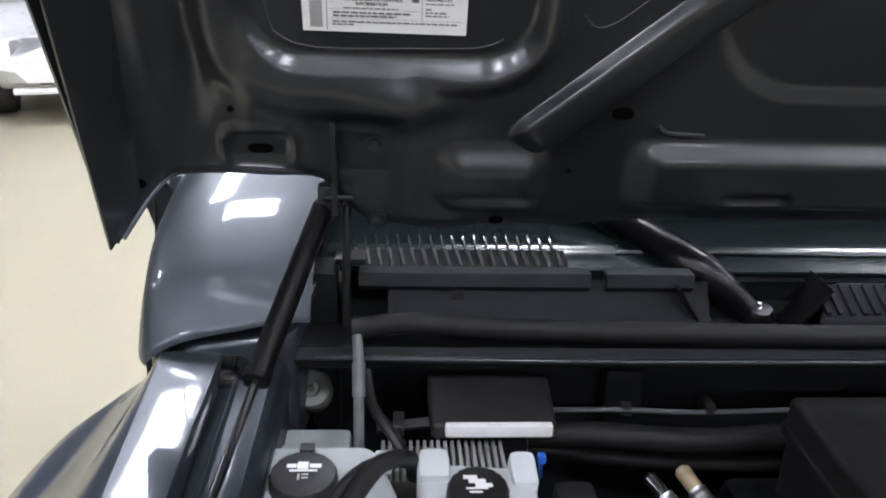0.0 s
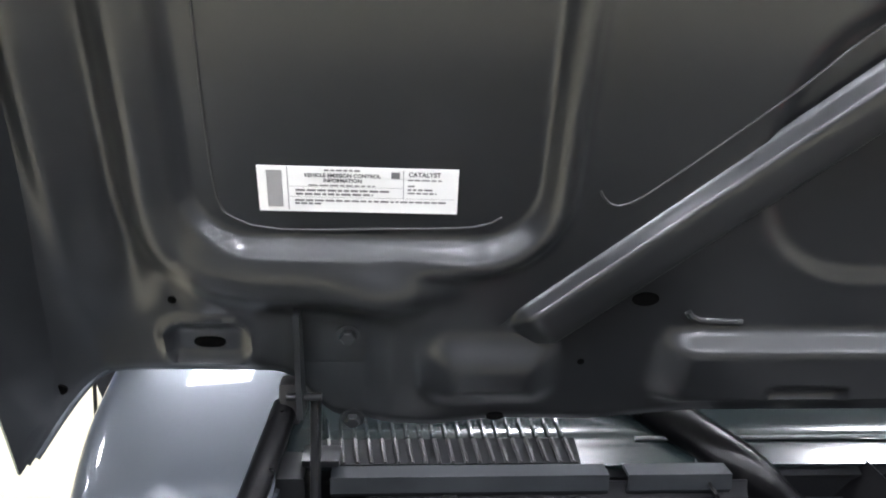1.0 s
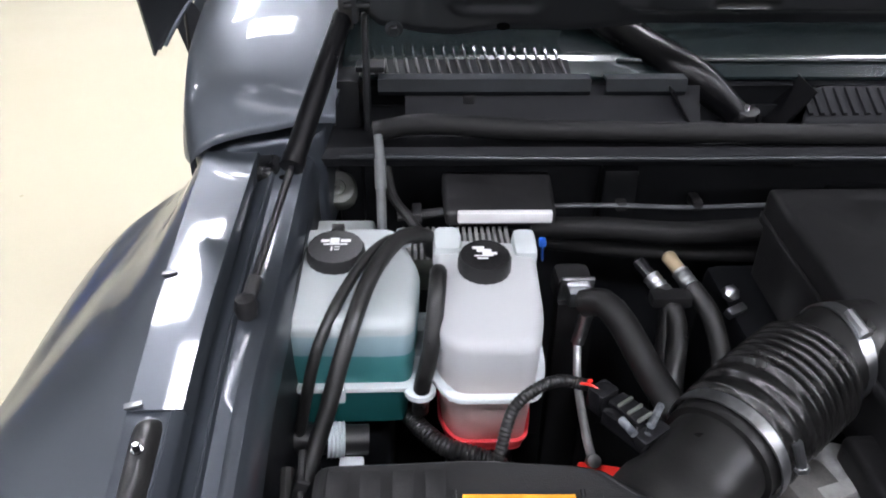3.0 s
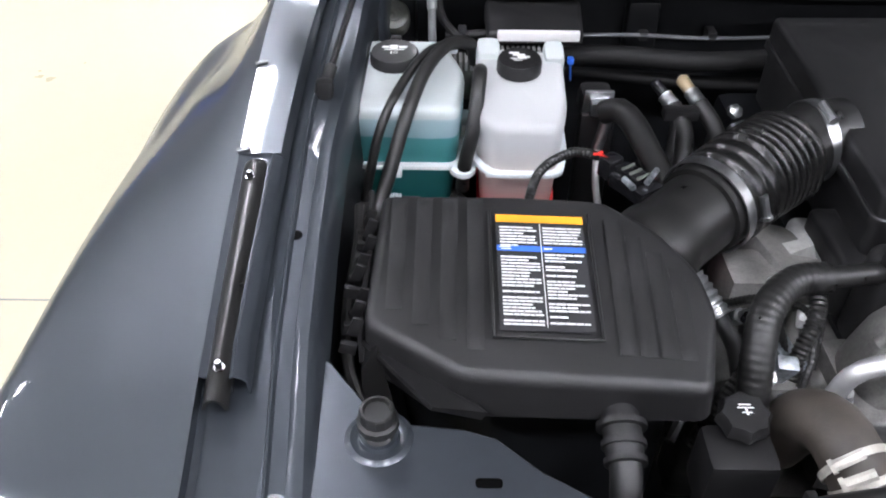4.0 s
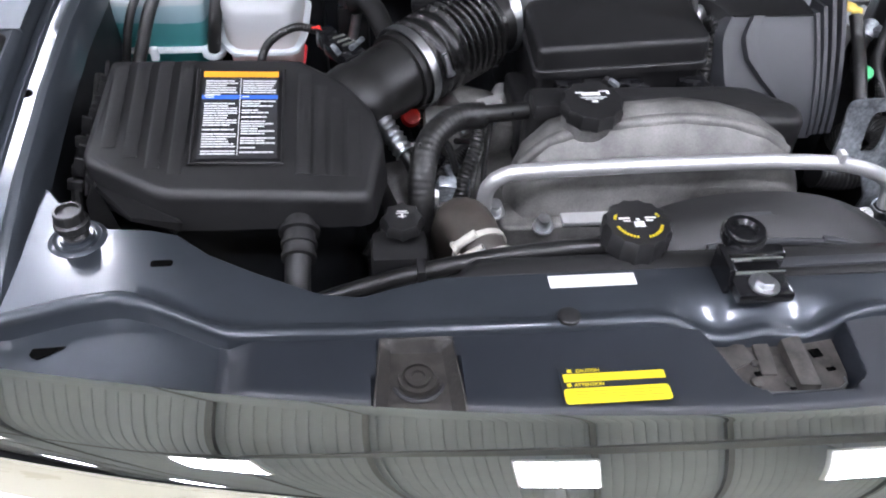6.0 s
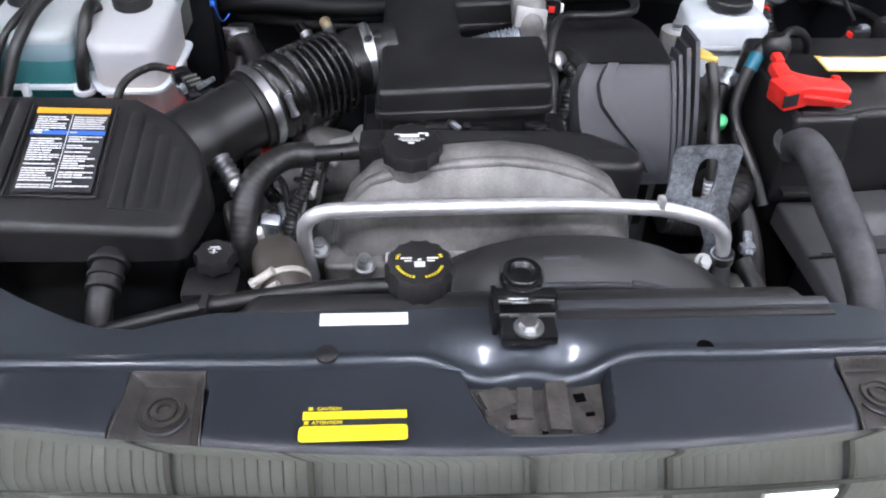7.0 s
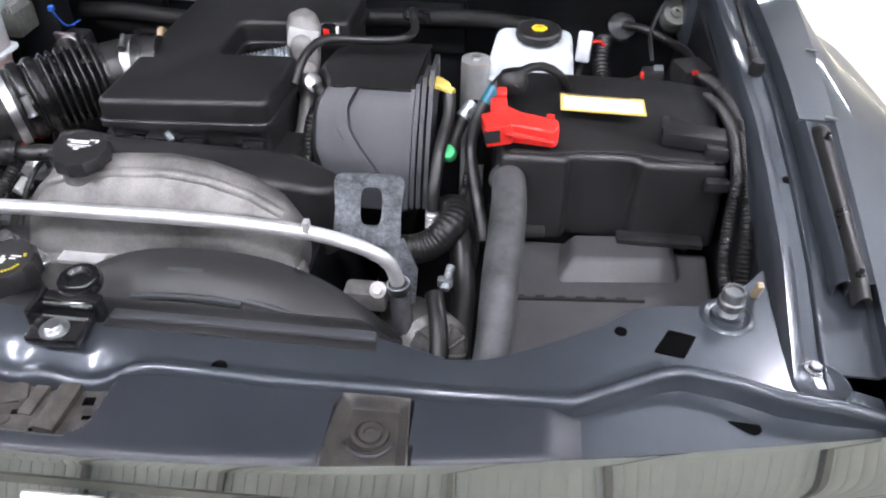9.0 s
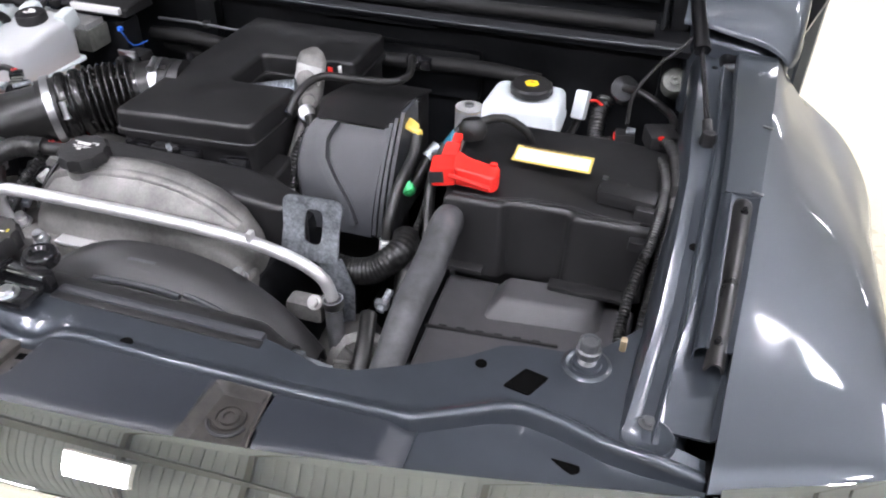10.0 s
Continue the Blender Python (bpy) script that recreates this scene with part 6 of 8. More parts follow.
for p, m2, q in (((-0.276, 0.662, 0.998), BLACKGLOSS, ((-0.258, 0.630, 0.985), (-0.248, 0.585, 0.965), (-0.262, 0.53, 0.93), (-0.28, 0.46, 0.86))), ((-0.236, 0.672, 1.000), TAN, ((-0.222, 0.628, 0.990), (-0.205, 0.585, 0.970), (-0.21, 0.52, 0.935), (-0.25, 0.45, 0.88)))):
    a, b = V(*p), V(*q[0])
    part("fitting", join(tube([a, a + (b - a) * 0.45], 0.0090, 14, smooth=False), lathe([(0.006, -0.012), (0.0095, -0.008), (0.0095, 0.0), (0.005, 0.001)], a, b - a, 12)), m2, ac)
    part("crimp", tube([a + (b - a) * 0.45, b], 0.0108, 14, ring=0.0006, pitch=0.008), STEEL, ac)
    part("hose", tube([b, *q[1:]], 0.0125, 12), RUBBER, ac)
part("stay_bolt", join(lathe([(0.011, 0), (0.011, 0.008), (0.006, 0.010), (0.001, 0.016)], (-0.170, 0.632, 0.975), (0.2, -0.5, 0.8), 6), rbox((-0.165, 0.615, 0.962), (0.03, 0.012, 0.012), 0.003, (20, 0, 30))), STEEL, ac)
part("stay", join(rbox((-0.252, 0.612, 0.985), (0.05, 0.024, 0.016), 0.005), tube([(-0.25, 0.61, 0.98), (-0.262, 0.56, 0.90), (-0.268, 0.52, 0.8)], 0.014, 10)), BLACK, ac)
hh = thing("heater_valve", (-0.36, 0.60, 0.9), "black heater hose on a bright metal valve", "valve")
part("block", join(rbox((-0.372, 0.630, 0.995), (0.046, 0.044, 0.04), 0.012), rbox((-0.37, 0.61, 0.80), (0.05, 0.03, 0.38), 0.01)), BLACK, hh)
part("valve_plate", rbox((-0.372, 0.604, 1.002), (0.040, 0.006, 0.050), 0.002, (15, 0, 0)), STEEL, hh, "bright steel plate behind the valve")
part("valve", join(rbox((-0.370, 0.592, 1.004), (0.028, 0.02, 0.02), 0.004), tube([(-0.362, 0.575, 0.998), (-0.372, 0.565, 0.955)], 0.008, 12, smooth=False)), STEEL, hh)
part("hose", tube([(-0.368, 0.575, 1.006), (-0.350, 0.560, 1.018), (-0.334, 0.53, 1.012), (-0.315, 0.47, 0.992), (-0.295, 0.41, 0.975), (-0.28, 0.37, 0.93)], 0.0165, 14), RUBBER, hh)
part("pipe", tube([(-0.372, 0.565, 0.955), (-0.377, 0.52, 0.93), (-0.385, 0.43, 0.94), (-0.388, 0.39, 0.95)], 0.0048, 10), ALLOY, hh, "thin bright metal pipe")
part("pipe_end", lathe([(0.007, -0.006), (0.007, 0.006), (0.001, 0.007)], (-0.388, 0.385, 0.952), (0, -0.7, 0.7), 14), STEEL, hh)

# ---- engine ----
eng = thing("engine", (0.0, 0.35, 0.61), "inline engine with a bare cast aluminium cover", "engine")
# Rear block takes the dark bay material; the front castings are paler.
part("rear_block", rbox((0.0, 0.42, 0.78), (0.34, 0.62, 0.36), 0.02), DARKPAINT, eng, "dark rear of the engine block")
part("block", join(rbox((-0.08, 0.15, 0.90), (0.24, 0.10, 0.14), 0.02), rbox((-0.20, 0.24, 0.86), (0.14, 0.22, 0.18), 0.02)), CAST, eng, "grimy aluminium engine block")
VPROF = [(-0.196, 0.965), (-0.188, 1.00), (-0.178, 1.030), (-0.150, 1.060), (-0.110, 1.074), (-0.06, 1.082), (0.0, 1.086), (0.05, 1.079), (0.10, 1.062), (0.135, 1.038), (0.155, 1.006), (0.162, 0.965)]


def vring(y, drop, shrink, low=0.93):
    pts = [V(-0.02 + (x + 0.02) * shrink, y, z - drop) for x, z in VPROF]
    return pts + [V(pts[-1].x, y, low), V(pts[0].x, y, low)]


vc = part("front_cover", loft([vring(0.100, 0.052, 0.985), vring(0.108, 0.036, 0.995), vring(0.126, 0.016, 1.0), vring(0.140, 0.006, 1.0), vring(0.150, 0.001, 0.995), vring(0.158, 0.0, 0.985), vring(0.170, 0.002, 0.97), vring(0.178, 0.012, 0.95)]), CAST, eng, "rough cast aluminium cover", sharp=50)
part("cover_rib", tube([(x * 0.99, 0.140, z - 0.013) for x, z in VPROF[2:-2]], 0.0085, 12), CAST, vc)
part("cover_foot", slab([(-0.205, 0.082), (0.165, 0.090), (0.165, 0.13), (-0.205, 0.13)], 0.90, 0.972, 0.006, 0.012), CAST, eng, "lower flange of the cast cover")
part("machined_strip", rbox((-0.05, 0.092, 0.974), (0.17, 0.020, 0.006), 0.002), ALLOY, eng)
for x, y, z in ((-0.158, 0.084, 0.982), (-0.061, 0.080, 0.985), (0.15, 0.10, 0.98), (-0.21, 0.11, 0.985)):
    b = part("stud", lathe([(0.012, 0), (0.012, 0.003), (0.009, 0.003), (0.009, 0.012), (0.007, 0.014), (0.007, 0.018), (0.001, 0.018)], (x, y, z - 0.012), (0, -0.25, 1), 16), STEEL, eng)
part("rear_cover", slab([(-0.165, 0.180), (0.160, 0.180), (0.188, 0.200), (0.192, 0.236), (0.12, 0.250), (0.10, 0.242), (-0.165, 0.238)], 0.93, lambda x, y: 1.062 - 0.4 * max(0, x - 0.06) ** 1.2, 0.010, 0.02), BLACK, eng, "black valve cover")
part("coil_deck", slab([(-0.165, 0.236), (0.11, 0.236), (0.11, 0.36), (-0.165, 0.36)], 0.93, 1.012, 0.008, 0.01), BLACK, eng)
for x in (-0.10, -0.02, 0.06):
    part("coil", join(rbox((x, 0.262, 1.030), (0.036, 0.034, 0.034), 0.006), rbox((x + 0.012, 0.246, 1.046), (0.018, 0.012, 0.012), 0.003, (0, 15, -30)), lathe([(0.006, 0), (0.006, 0.008), (0.001, 0.009)], (x - 0.012, 0.252, 1.046), n=6)), BLACKGLOSS, eng, "black ignition coil")
oc = part("oil_cap", lathe([(0.029, 0.0), (0.033, 0.003), (0.0355, 0.006), (0.0355, 0.018), (0.033, 0.022), (0.001, 0.022)], (-0.104, 0.152, 1.074), (0, -0.12, 1), 24, wob=-0.0026, lobes=1), BLACK, eng, "black oil filler cap")
part("cap_collar", lathe([(0.032, -0.016), (0.030, 0.0), (0.027, 0.004)], (-0.104, 0.154, 1.070), (0, -0.12, 1), 24), CAST, oc)
part("cap_ear", rbox((-0.138, 0.190, 1.066), (0.05, 0.04, 0.02), 0.006), BLACK, oc)
prints((-0.1245, 0.167, 1.0978), (0.041, 0, 0), (0, -0.028, 0.0), [(0.05, 0.2, 0.25, 0.28), (0.2, 0.22, 0.72, 0.46), (0.7, 0.12, 0.98, 0.2), (0.9, 0.2, 0.98, 0.36), (0.15, 0.56, 0.85, 0.62), (0.25, 0.68, 0.75, 0.74), (0.42, 0.8, 0.58, 0.94)], 0.0008, WHITE, oc)
bar = part("coolant_bar", tube([(-0.222, 0.112, 0.93), (-0.225, 0.100, 0.985), (-0.222, 0.094, 1.024), (-0.205, 0.092, 1.041), (-0.175, 0.092, 1.045), (-0.05, 0.092, 1.048), (0.06, 0.094, 1.047), (0.15, 0.098, 1.040), (0.20, 0.104, 1.028), (0.245, 0.110, 1.008), (0.268, 0.115, 0.985), (0.276, 0.118, 0.955)], 0.0088, 16), ALLOY, eng, "bright drawn aluminium pipe")
part("bar_tab", rbox((0.176, 0.099, 1.045), (0.008, 0.012, 0.016), 0.002), ALLOY, bar)
ring_clamp((0.277, 0.118, 0.948), (0.1, 0.05, -1), 0.0125, 0.012, bar)
part("bar_hose", tube([(0.276, 0.118, 0.952), (0.280, 0.112, 0.915), (0.292, 0.090, 0.87), (0.295, 0.06, 0.82)], 0.0125, 12), DUSTY, bar)


# lifting bracket with a slot
def slotted(corners, thick):
    tl, tr, bl, br = (V(*c) for c in corners)
    n = 40

    def at(u, v):
        return tl.lerp(tr, u).lerp(bl.lerp(br, u), v)
    nrm = (tr - tl).cross(bl - tl).normalized() * thick
    loops = []
    for kind in (0, 1):
        pts = []
        for k in range(n):
            a = 2 * math.pi * k / n
            c, s = math.cos(a), math.sin(a)
            if kind == 0:
                e = 0.28
                u, v = 0.5 + 0.5 * math.copysign(abs(c) ** e, c), 0.5 + 0.5 * math.copysign(abs(s) ** e, s)
                u = 0.5 + (u - 0.5) * (1 - 0.10 * math.sin(v * math.pi))
            else:
                e = 0.55
                u, v = 0.54 + 0.15 * math.copysign(abs(c) ** e, c), 0.45 + 0.28 * math.copysign(abs(s) ** e, s)
            pts.append(at(u, v))
        loops.append(pts)
    o, i = loops
    return loft([o, [p - nrm for p in o], [p - nrm for p in i], i, o], caps=False)


lb = part("lifting_bracket", slotted(((0.197, 0.156, 1.084), (0.284, 0.160, 1.084), (0.192, 0.140, 0.994), (0.278, 0.143, 0.992)), 0.004), GALV, eng, "spangled zinc lifting bracket with a slot")
part("bracket_leg", join(loft([[V(0.24, 0.143, 1.0), V(0.280, 0.144, 1.0), V(0.280, 0.148, 1.0), V(0.24, 0.147, 1.0)], [V(0.262, 0.14, 0.95), V(0.297, 0.142, 0.955), V(0.297, 0.146, 0.955), V(0.262, 0.144, 0.95)], [V(0.262, 0.15, 0.86), V(0.290, 0.152, 0.86), V(0.290, 0.156, 0.86), V(0.262, 0.154, 0.86)]])), GALV, lb)
bolt((0.252, 0.112, 0.945), 0.007, lb, (0, -0.7, 0.7), mat=ALLOYDULL)
part("bracket_lug", rbox((0.235, 0.122, 0.925), (0.055, 0.03, 0.03), 0.008), CAST, eng)

alt = thing("alternator", (0.29, 0.11, 0.61), "finned aluminium alternator beside the fan shroud", "alternator")
part("case", lathe([(0.040, -0.05), (0.050, -0.045), (0.052, 0.0), (0.050, 0.04), (0.040, 0.05)], (0.302, 0.128, 0.846), (0.5, -0.75, 0.4), 32), CAST, alt)
for k in range(10):
    a = math.pi * 2 * k / 10
    t = V(0.5, -0.75, 0.4).normalized()
    q = t.orthogonal().normalized()
    r = t.cross(q)
    c = V(0.302, 0.128, 0.846) + t * 0.050
    part("fin", tube([c + (q * math.cos(a) + r * math.sin(a)) * 0.018, c + (q * math.cos(a + 0.2) + r * math.sin(a + 0.2)) * 0.042], 0.003, 6, smooth=False), CAST, alt)
part("mount", rbox((0.29, 0.15, 0.72), (0.05, 0.06, 0.24), 0.01), CAST, alt)

# ---- intake resonator ----
ir = thing("intake_resonator", (-0.03, 0.45, 0.95), "black satin plastic intake resonator box", "resonator")
RES = [(-0.143, 0.268), (0.080, 0.285), (0.086, 0.425), (-0.028, 0.418), (-0.030, 0.53), (0.135, 0.545), (0.135, 0.69), (-0.128, 0.69)]


def res_top(x, y):
    return 1.096 - 0.03 * max(0.0, 0.30 - y) / 0.03 * 0.15


part("upper", slab(RES, 1.062, res_top, 0.007, 0.012), BLACK, ir, "satin black upper shell", sharp=50)
part("seam_lip", slab(inset(RES, -0.004), 1.054, 1.064, 0.003, 0.018), BLACK, ir)
part("lower", slab(inset(RES, 0.003), 0.975, 1.056, 0.003, 0.014), BLACK, ir)
part("legs", join(rbox((-0.05, 0.30, 0.96), (0.06, 0.02, 0.12), 0.004), rbox((0.02, 0.60, 0.93), (0.08, 0.08, 0.14), 0.004)), BLACK, ir)
part("neck", tube([(-0.120, 0.428, 1.064), (-0.157, 0.421, 1.062)], 0.044, 28, smooth=False), BLACK, ir)
wc = thing("coil_connector", (-0.03, 0.262, 1.05), "black coil connector with a dull metal clip and thin wires", "connector")
part("plug", join(rbox((-0.048, 0.262, 1.046), (0.022, 0.010, 0.010), 0.002, (0, 20, -40)), rbox((-0.062, 0.268, 1.040), (0.04, 0.02, 0.014), 0.003)), BLACK, wc)
part("tag", rbox((-0.046, 0.256, 1.051), (0.014, 0.007, 0.006), 0.001, (0, 20, -40)), GALV, wc)
tb = thing("throttle_pipe", (0.05, 0.50, 0.98), "bare cast throttle pipe beside the resonator", "pipe")
part("pipe", join(loft([[V(0.076 + w * math.cos(k * math.pi / 8) + dx, y + 0.016 * math.sin(k * math.pi / 8), z) for k in range(16)] for w, dx, y, z in ((0.010, -0.004, 0.515, 1.122), (0.020, -0.003, 0.512, 1.119), (0.026, -0.001, 0.505, 1.108), (0.026, 0.001, 0.492, 1.085), (0.024, 0.004, 0.478, 1.062), (0.020, 0.008, 0.47, 1.045), (0.016, 0.010, 0.47, 1.0))]),
                  lathe([(0.016, 0), (0.017, 0.006), (0.013, 0.009), (0.001, 0.010)], (0.078, 0.478, 1.085), (0.1, -0.9, 0.35), 20), lathe([(0.012, 0), (0.014, 0.010), (0.010, 0.014), (0.001, 0.014)], (0.090, 0.455, 1.058), (0.3, -0.7, 0.5), 16)), CAST, tb, "pale cast throttle housing")
part("elbow", tube([(0.098, 0.440, 1.055), (0.100, 0.415, 1.040), (0.100, 0.385, 1.015), (0.097, 0.355, 0.98), (0.095, 0.34, 0.93)], 0.012, 12), CAST, tb)
part("collar", lathe([(0.012, 0), (0.014, 0.003), (0.014, 0.009), (0.01, 0.011)], (0.106, 0.408, 1.062), (0.6, -0.5, 0.5), 16), STEEL, tb)
part("mesh_hose", tube([(-0.02, 0.46, 1.055), (0.02, 0.47, 1.062), (0.06, 0.475, 1.07)], 0.014, 14, ring=0.002, pitch=0.006), GALV, tb)
part("plug", join(rbox((0.112, 0.510, 1.098), (0.020, 0.016, 0.018), 0.003), rbox((0.122, 0.510, 1.100), (0.004, 0.010, 0.010), 0.001)), BLACKGLOSS, tb)
part("flange", join(rbox((0.078, 0.487, 1.092), (0.046, 0.010, 0.030), 0.003, (-22, 8, 0)), lathe([(0.006, 0), (0.006, 0.004), (0.001, 0.004)], (0.064, 0.480, 1.094), (0, -1, 0.4), 6), lathe([(0.006, 0), (0.006, 0.004), (0.001, 0.004)], (0.094, 0.480, 1.090), (0, -1, 0.4), 6)), CASTLIGHT, tb)
part("plug_mark", rbox((0.110, 0.5012, 1.099), (0.009, 0.002, 0.009), 0.0005), RED, tb)
part("plug_tag", rbox((0.126, 0.506, 1.099), (0.004, 0.007, 0.014), 0.001), WHITE, tb)
vh = thing("vacuum_line", (0.15, 0.48, 1.0), "thin black vacuum line over the engine cover", "hose")
part("line", tube([(0.090, 0.382, 1.072), (0.098, 0.415, 1.098), (0.118, 0.455, 1.108), (0.17, 0.478, 1.100), (0.225, 0.495, 1.098), (0.240, 0.530, 1.100), (0.228, 0.575, 1.108), (0.225, 0.60, 1.09)], 0.0065, 10), RUBBER, vh)
part("line", tube([(0.118, 0.400, 1.062), (0.128, 0.385, 1.052), (0.116, 0.362, 1.03), (0.112, 0.34, 0.99), (0.115, 0.33, 0.95)], 0.0085, 10, ring=0.0008, pitch=0.006), RUBBER, vh)
part("valve", join(lathe([(0.014, 0), (0.016, 0.006), (0.012, 0.016), (0.001, 0.018)], (0.225, 0.60, 1.088), n=16), rbox((0.245, 0.60, 1.09), (0.02, 0.016, 0.02), 0.004)), BLACKGLOSS, vh)

# ---- front engine cover panel ----
ec = thing("engine_cover", (0.19, 0.42, 0.80), "charcoal plastic engine cover with stepped stripes", "engine cover")


def cover_skin(u, v):
    # u across, v: 0 low front edge, 1 crest, 2 rear edge
    x = 0.116 + 0.146 * u
    if v <= 1:
        y, z = 0.290 + 0.085 * v ** 1.3, 0.935 + 0.143 * v ** 0.8
    else:
        w = v - 1
        y, z = 0.375 + 0.215 * w, 1.078 + 0.012 * math.sin(w * math.pi) - 0.03 * w
    edge = step(0.16, 0.0, u)
    low, top = max(0.0, (0.45 - v) / 0.45), max(0.0, (min(v, 1.0) - 0.72) / 0.28)
    x += (1 - u) * (0.028 * low + 0.020 * top * top)
    return V(x - 0.012 * math.sin(min(v, 1) * math.pi / 2) * (1 - u), y + 0.028 * edge, z - 0.030 * edge ** 1.3)


part("face", sheet(cover_skin, span(0, 1, 28), span(0, 1.02, 14), 0.004), GREYPLASTIC, ec, "charcoal grey front face")
# Black on the crown paints in its dimmer light; one cover with the face.
part("crown", sheet(lambda u, v: cover_skin(u, v) + V(-0.030 * (1 - u) ** 2 * step(1.0, 1.35, v), 0, 0.0006 - 0.05 * max(0.0, 0.25 - u) * step(1.1, 1.6, v)), span(0.0, 0.98, 24), span(1.0, 2, 18), 0.004), BLACK, ec, "upper half, darkened for its dimmer light")
part("side", join(rbox((0.193, 0.47, 0.96), (0.134, 0.22, 0.19), 0.012), rbox((0.196, 0.39, 0.90), (0.12, 0.10, 0.16), 0.01), rbox((0.19, 0.45, 0.84), (0.1, 0.1, 0.1), 0.01)), BLACK, ec)


def on_cover(u, v, h=0.0):
    p = cover_skin(u, v)
    n = (cover_skin(u + 0.01, v) - p).cross(cover_skin(u, min(v + 0.01, 0.999)) - cover_skin(u, min(v, 0.989))).normalized()
    return p + (n if n.z - n.y > 0 else -n) * h


stripe = [(0.32, 0.98), (0.30, 0.80), (0.33, 0.62), (0.47, 0.42), (0.62, 0.22), (0.70, 0.08)]
part("stripe", sheet(lambda k, w: on_cover(lerp([(i, p[0]) for i, p in enumerate(stripe)], k) + 0.13 * w, lerp([(i, p[1]) for i, p in enumerate(stripe)], k), 0.0005 + 0.0095 * step(0, 0.10, w) * step(1, 0.90, w)), span(0, 5, 30), [0, 0.04, 0.09, 0.3, 0.7, 0.91, 0.96, 1.0], 0.003), GREYPLASTIC, ec, "raised diagonal stripe")
for x, lift, rear in ((0.2570, 0.004, 0.02), (0.2645, 0.013, 0.03), (0.2735, 0.023, 0.042), (0.2835, 0.034, 0.055)):
    inner = [cover_skin(0.9, v) for v in span(0.02, 1.0, 9)]
    ring = [V(x, p.y - 0.003, p.z + lift * (p.z - 0.93) / 0.15) for p in inner] + [V(x, inner[-1].y + rear, inner[-1].z + lift - 0.004)] + [V(x, p.y + rear, p.z - 0.02) for p in inner[::-1]]
    part("fin", loft([ring, [p + V(0.0060, 0, 0) for p in ring]]), GREYPLASTIC, ec, sharp=20)

# ---- fan shroud, radiator ----
rad = thing("radiator", (0.0, -0.05, 0.61), "black radiator top tank with fan shroud", "radiator")


def tank_skin(x, v):
    e = step(-0.285, -0.25, x) * step(0.300, 0.262, x)
    prof = [(-0.078, 0.99), (-0.074, 1.040), (-0.068, 1.050), (-0.058, 1.053), (-0.044, 1.048), (-0.034, 1.038), (-0.028, 1.026), (-0.024, 0.98), (-0.024, 0.95)]
    y, z = prof[v]
    return V(x, y, 0.95 + (z - 0.95) * (0.72 + 0.28 * e))


part("top_tank", sheet(tank_skin, span(-0.292, 0.305, 60), list(range(9)), 0.004), BLACK, rad)
# Paler rib over a black lip paints the ledge's lit top and dim front.
part("tank_rib", rbox((0.158, -0.0725, 1.0515), (0.262, 0.013, 0.012), 0.004), GREYPLASTIC, rad)
part("tank_lip", rbox((0.158, -0.0835, 1.0505), (0.266, 0.012, 0.009), 0.003), BLACK, rad)
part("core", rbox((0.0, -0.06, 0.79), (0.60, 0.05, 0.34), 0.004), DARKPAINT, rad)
for x in (-0.305, 0.318):
    part("outlet", join(tube([(x, -0.05, 1.0), (x + math.copysign(0.03, x), -0.045, 0.99)], 0.011, 12, smooth=False), lathe([(0.008, 0), (0.010, 0.004), (0.001, 0.005)], (x, -0.06, 1.005), (0, -0.4, 1), 10), rbox((x - math.copysign(0.012, x), -0.05, 0.99), (0.02, 0.03, 0.04), 0.004)), GALV, rad)


def shroud_skin(u, v):
    # u across, v from the rear rim to the front foot
    x = 0.068 + 0.222 * u
    arch = max(0.0, 1 - abs(u) ** 2.4)
    top = 0.924 + 0.103 * arch
    prof = [(0.072, -0.05), (0.070, -0.006), (0.066, 0.0), (0.045, 0.001), (0.022, -0.006), (0.004, -0.022), (-0.004, -0.030), (-0.010, -0.030), (-0.020, -0.045), (-0.028, -0.07)]
    y, dz = prof[v]
    return V(x, y - 0.012 * abs(u) ** 3, max(0.90, top + dz * (0.6 + 0.4 * arch)))


sh = part("fan_shroud", sheet(shroud_skin, span(-1, 1, 60), list(range(10)), 0.003, True), BLACK, rad, "black arched plastic fan shroud", sharp=50)
# Charcoal ribs on the black shroud paint in its raised highlights.
for x0, x1, y in ((0.0, 0.125, -0.004), (0.128, 0.205, 0.002), (0.035, 0.075, 0.046)):
    part("shroud_rib", tube([shroud_skin((x - 0.068) / 0.222, 5) + V(0, (y + 0.004) if y < 0.04 else 0.03, 0.004 if y < 0.04 else 0.016) for x in span(x0, x1, 6)], 0.0042, 8), GREYPLASTIC, sh)
part("fan", join(lathe([(0.18, -0.01), (0.185, 0.0), (0.18, 0.01), (0.05, 0.01), (0.05, -0.01)], (0.068, 0.03, 0.84), (0, 1, 0), 32)), BLACK, rad)
vb = part("barcode_label", plate((-0.192, -0.0765, 1.0536), (0.080, 0, 0), (0, -0.0150, 0.0), 0.0006), WHITE, rad, "white barcode label")
rnd = random.Random(11)
prints((-0.192, -0.0765, 1.0536), (0.080, 0, 0), (0, -0.0150, 0.0), [(0.2 + 0.62 * k / 40 + 0.004 * rnd.random(), 0.25, 0.2 + 0.62 * k / 40 + 0.005 + 0.005 * rnd.random(), 0.75) for k in range(40)], 0.001, TEXTGREY, vb)
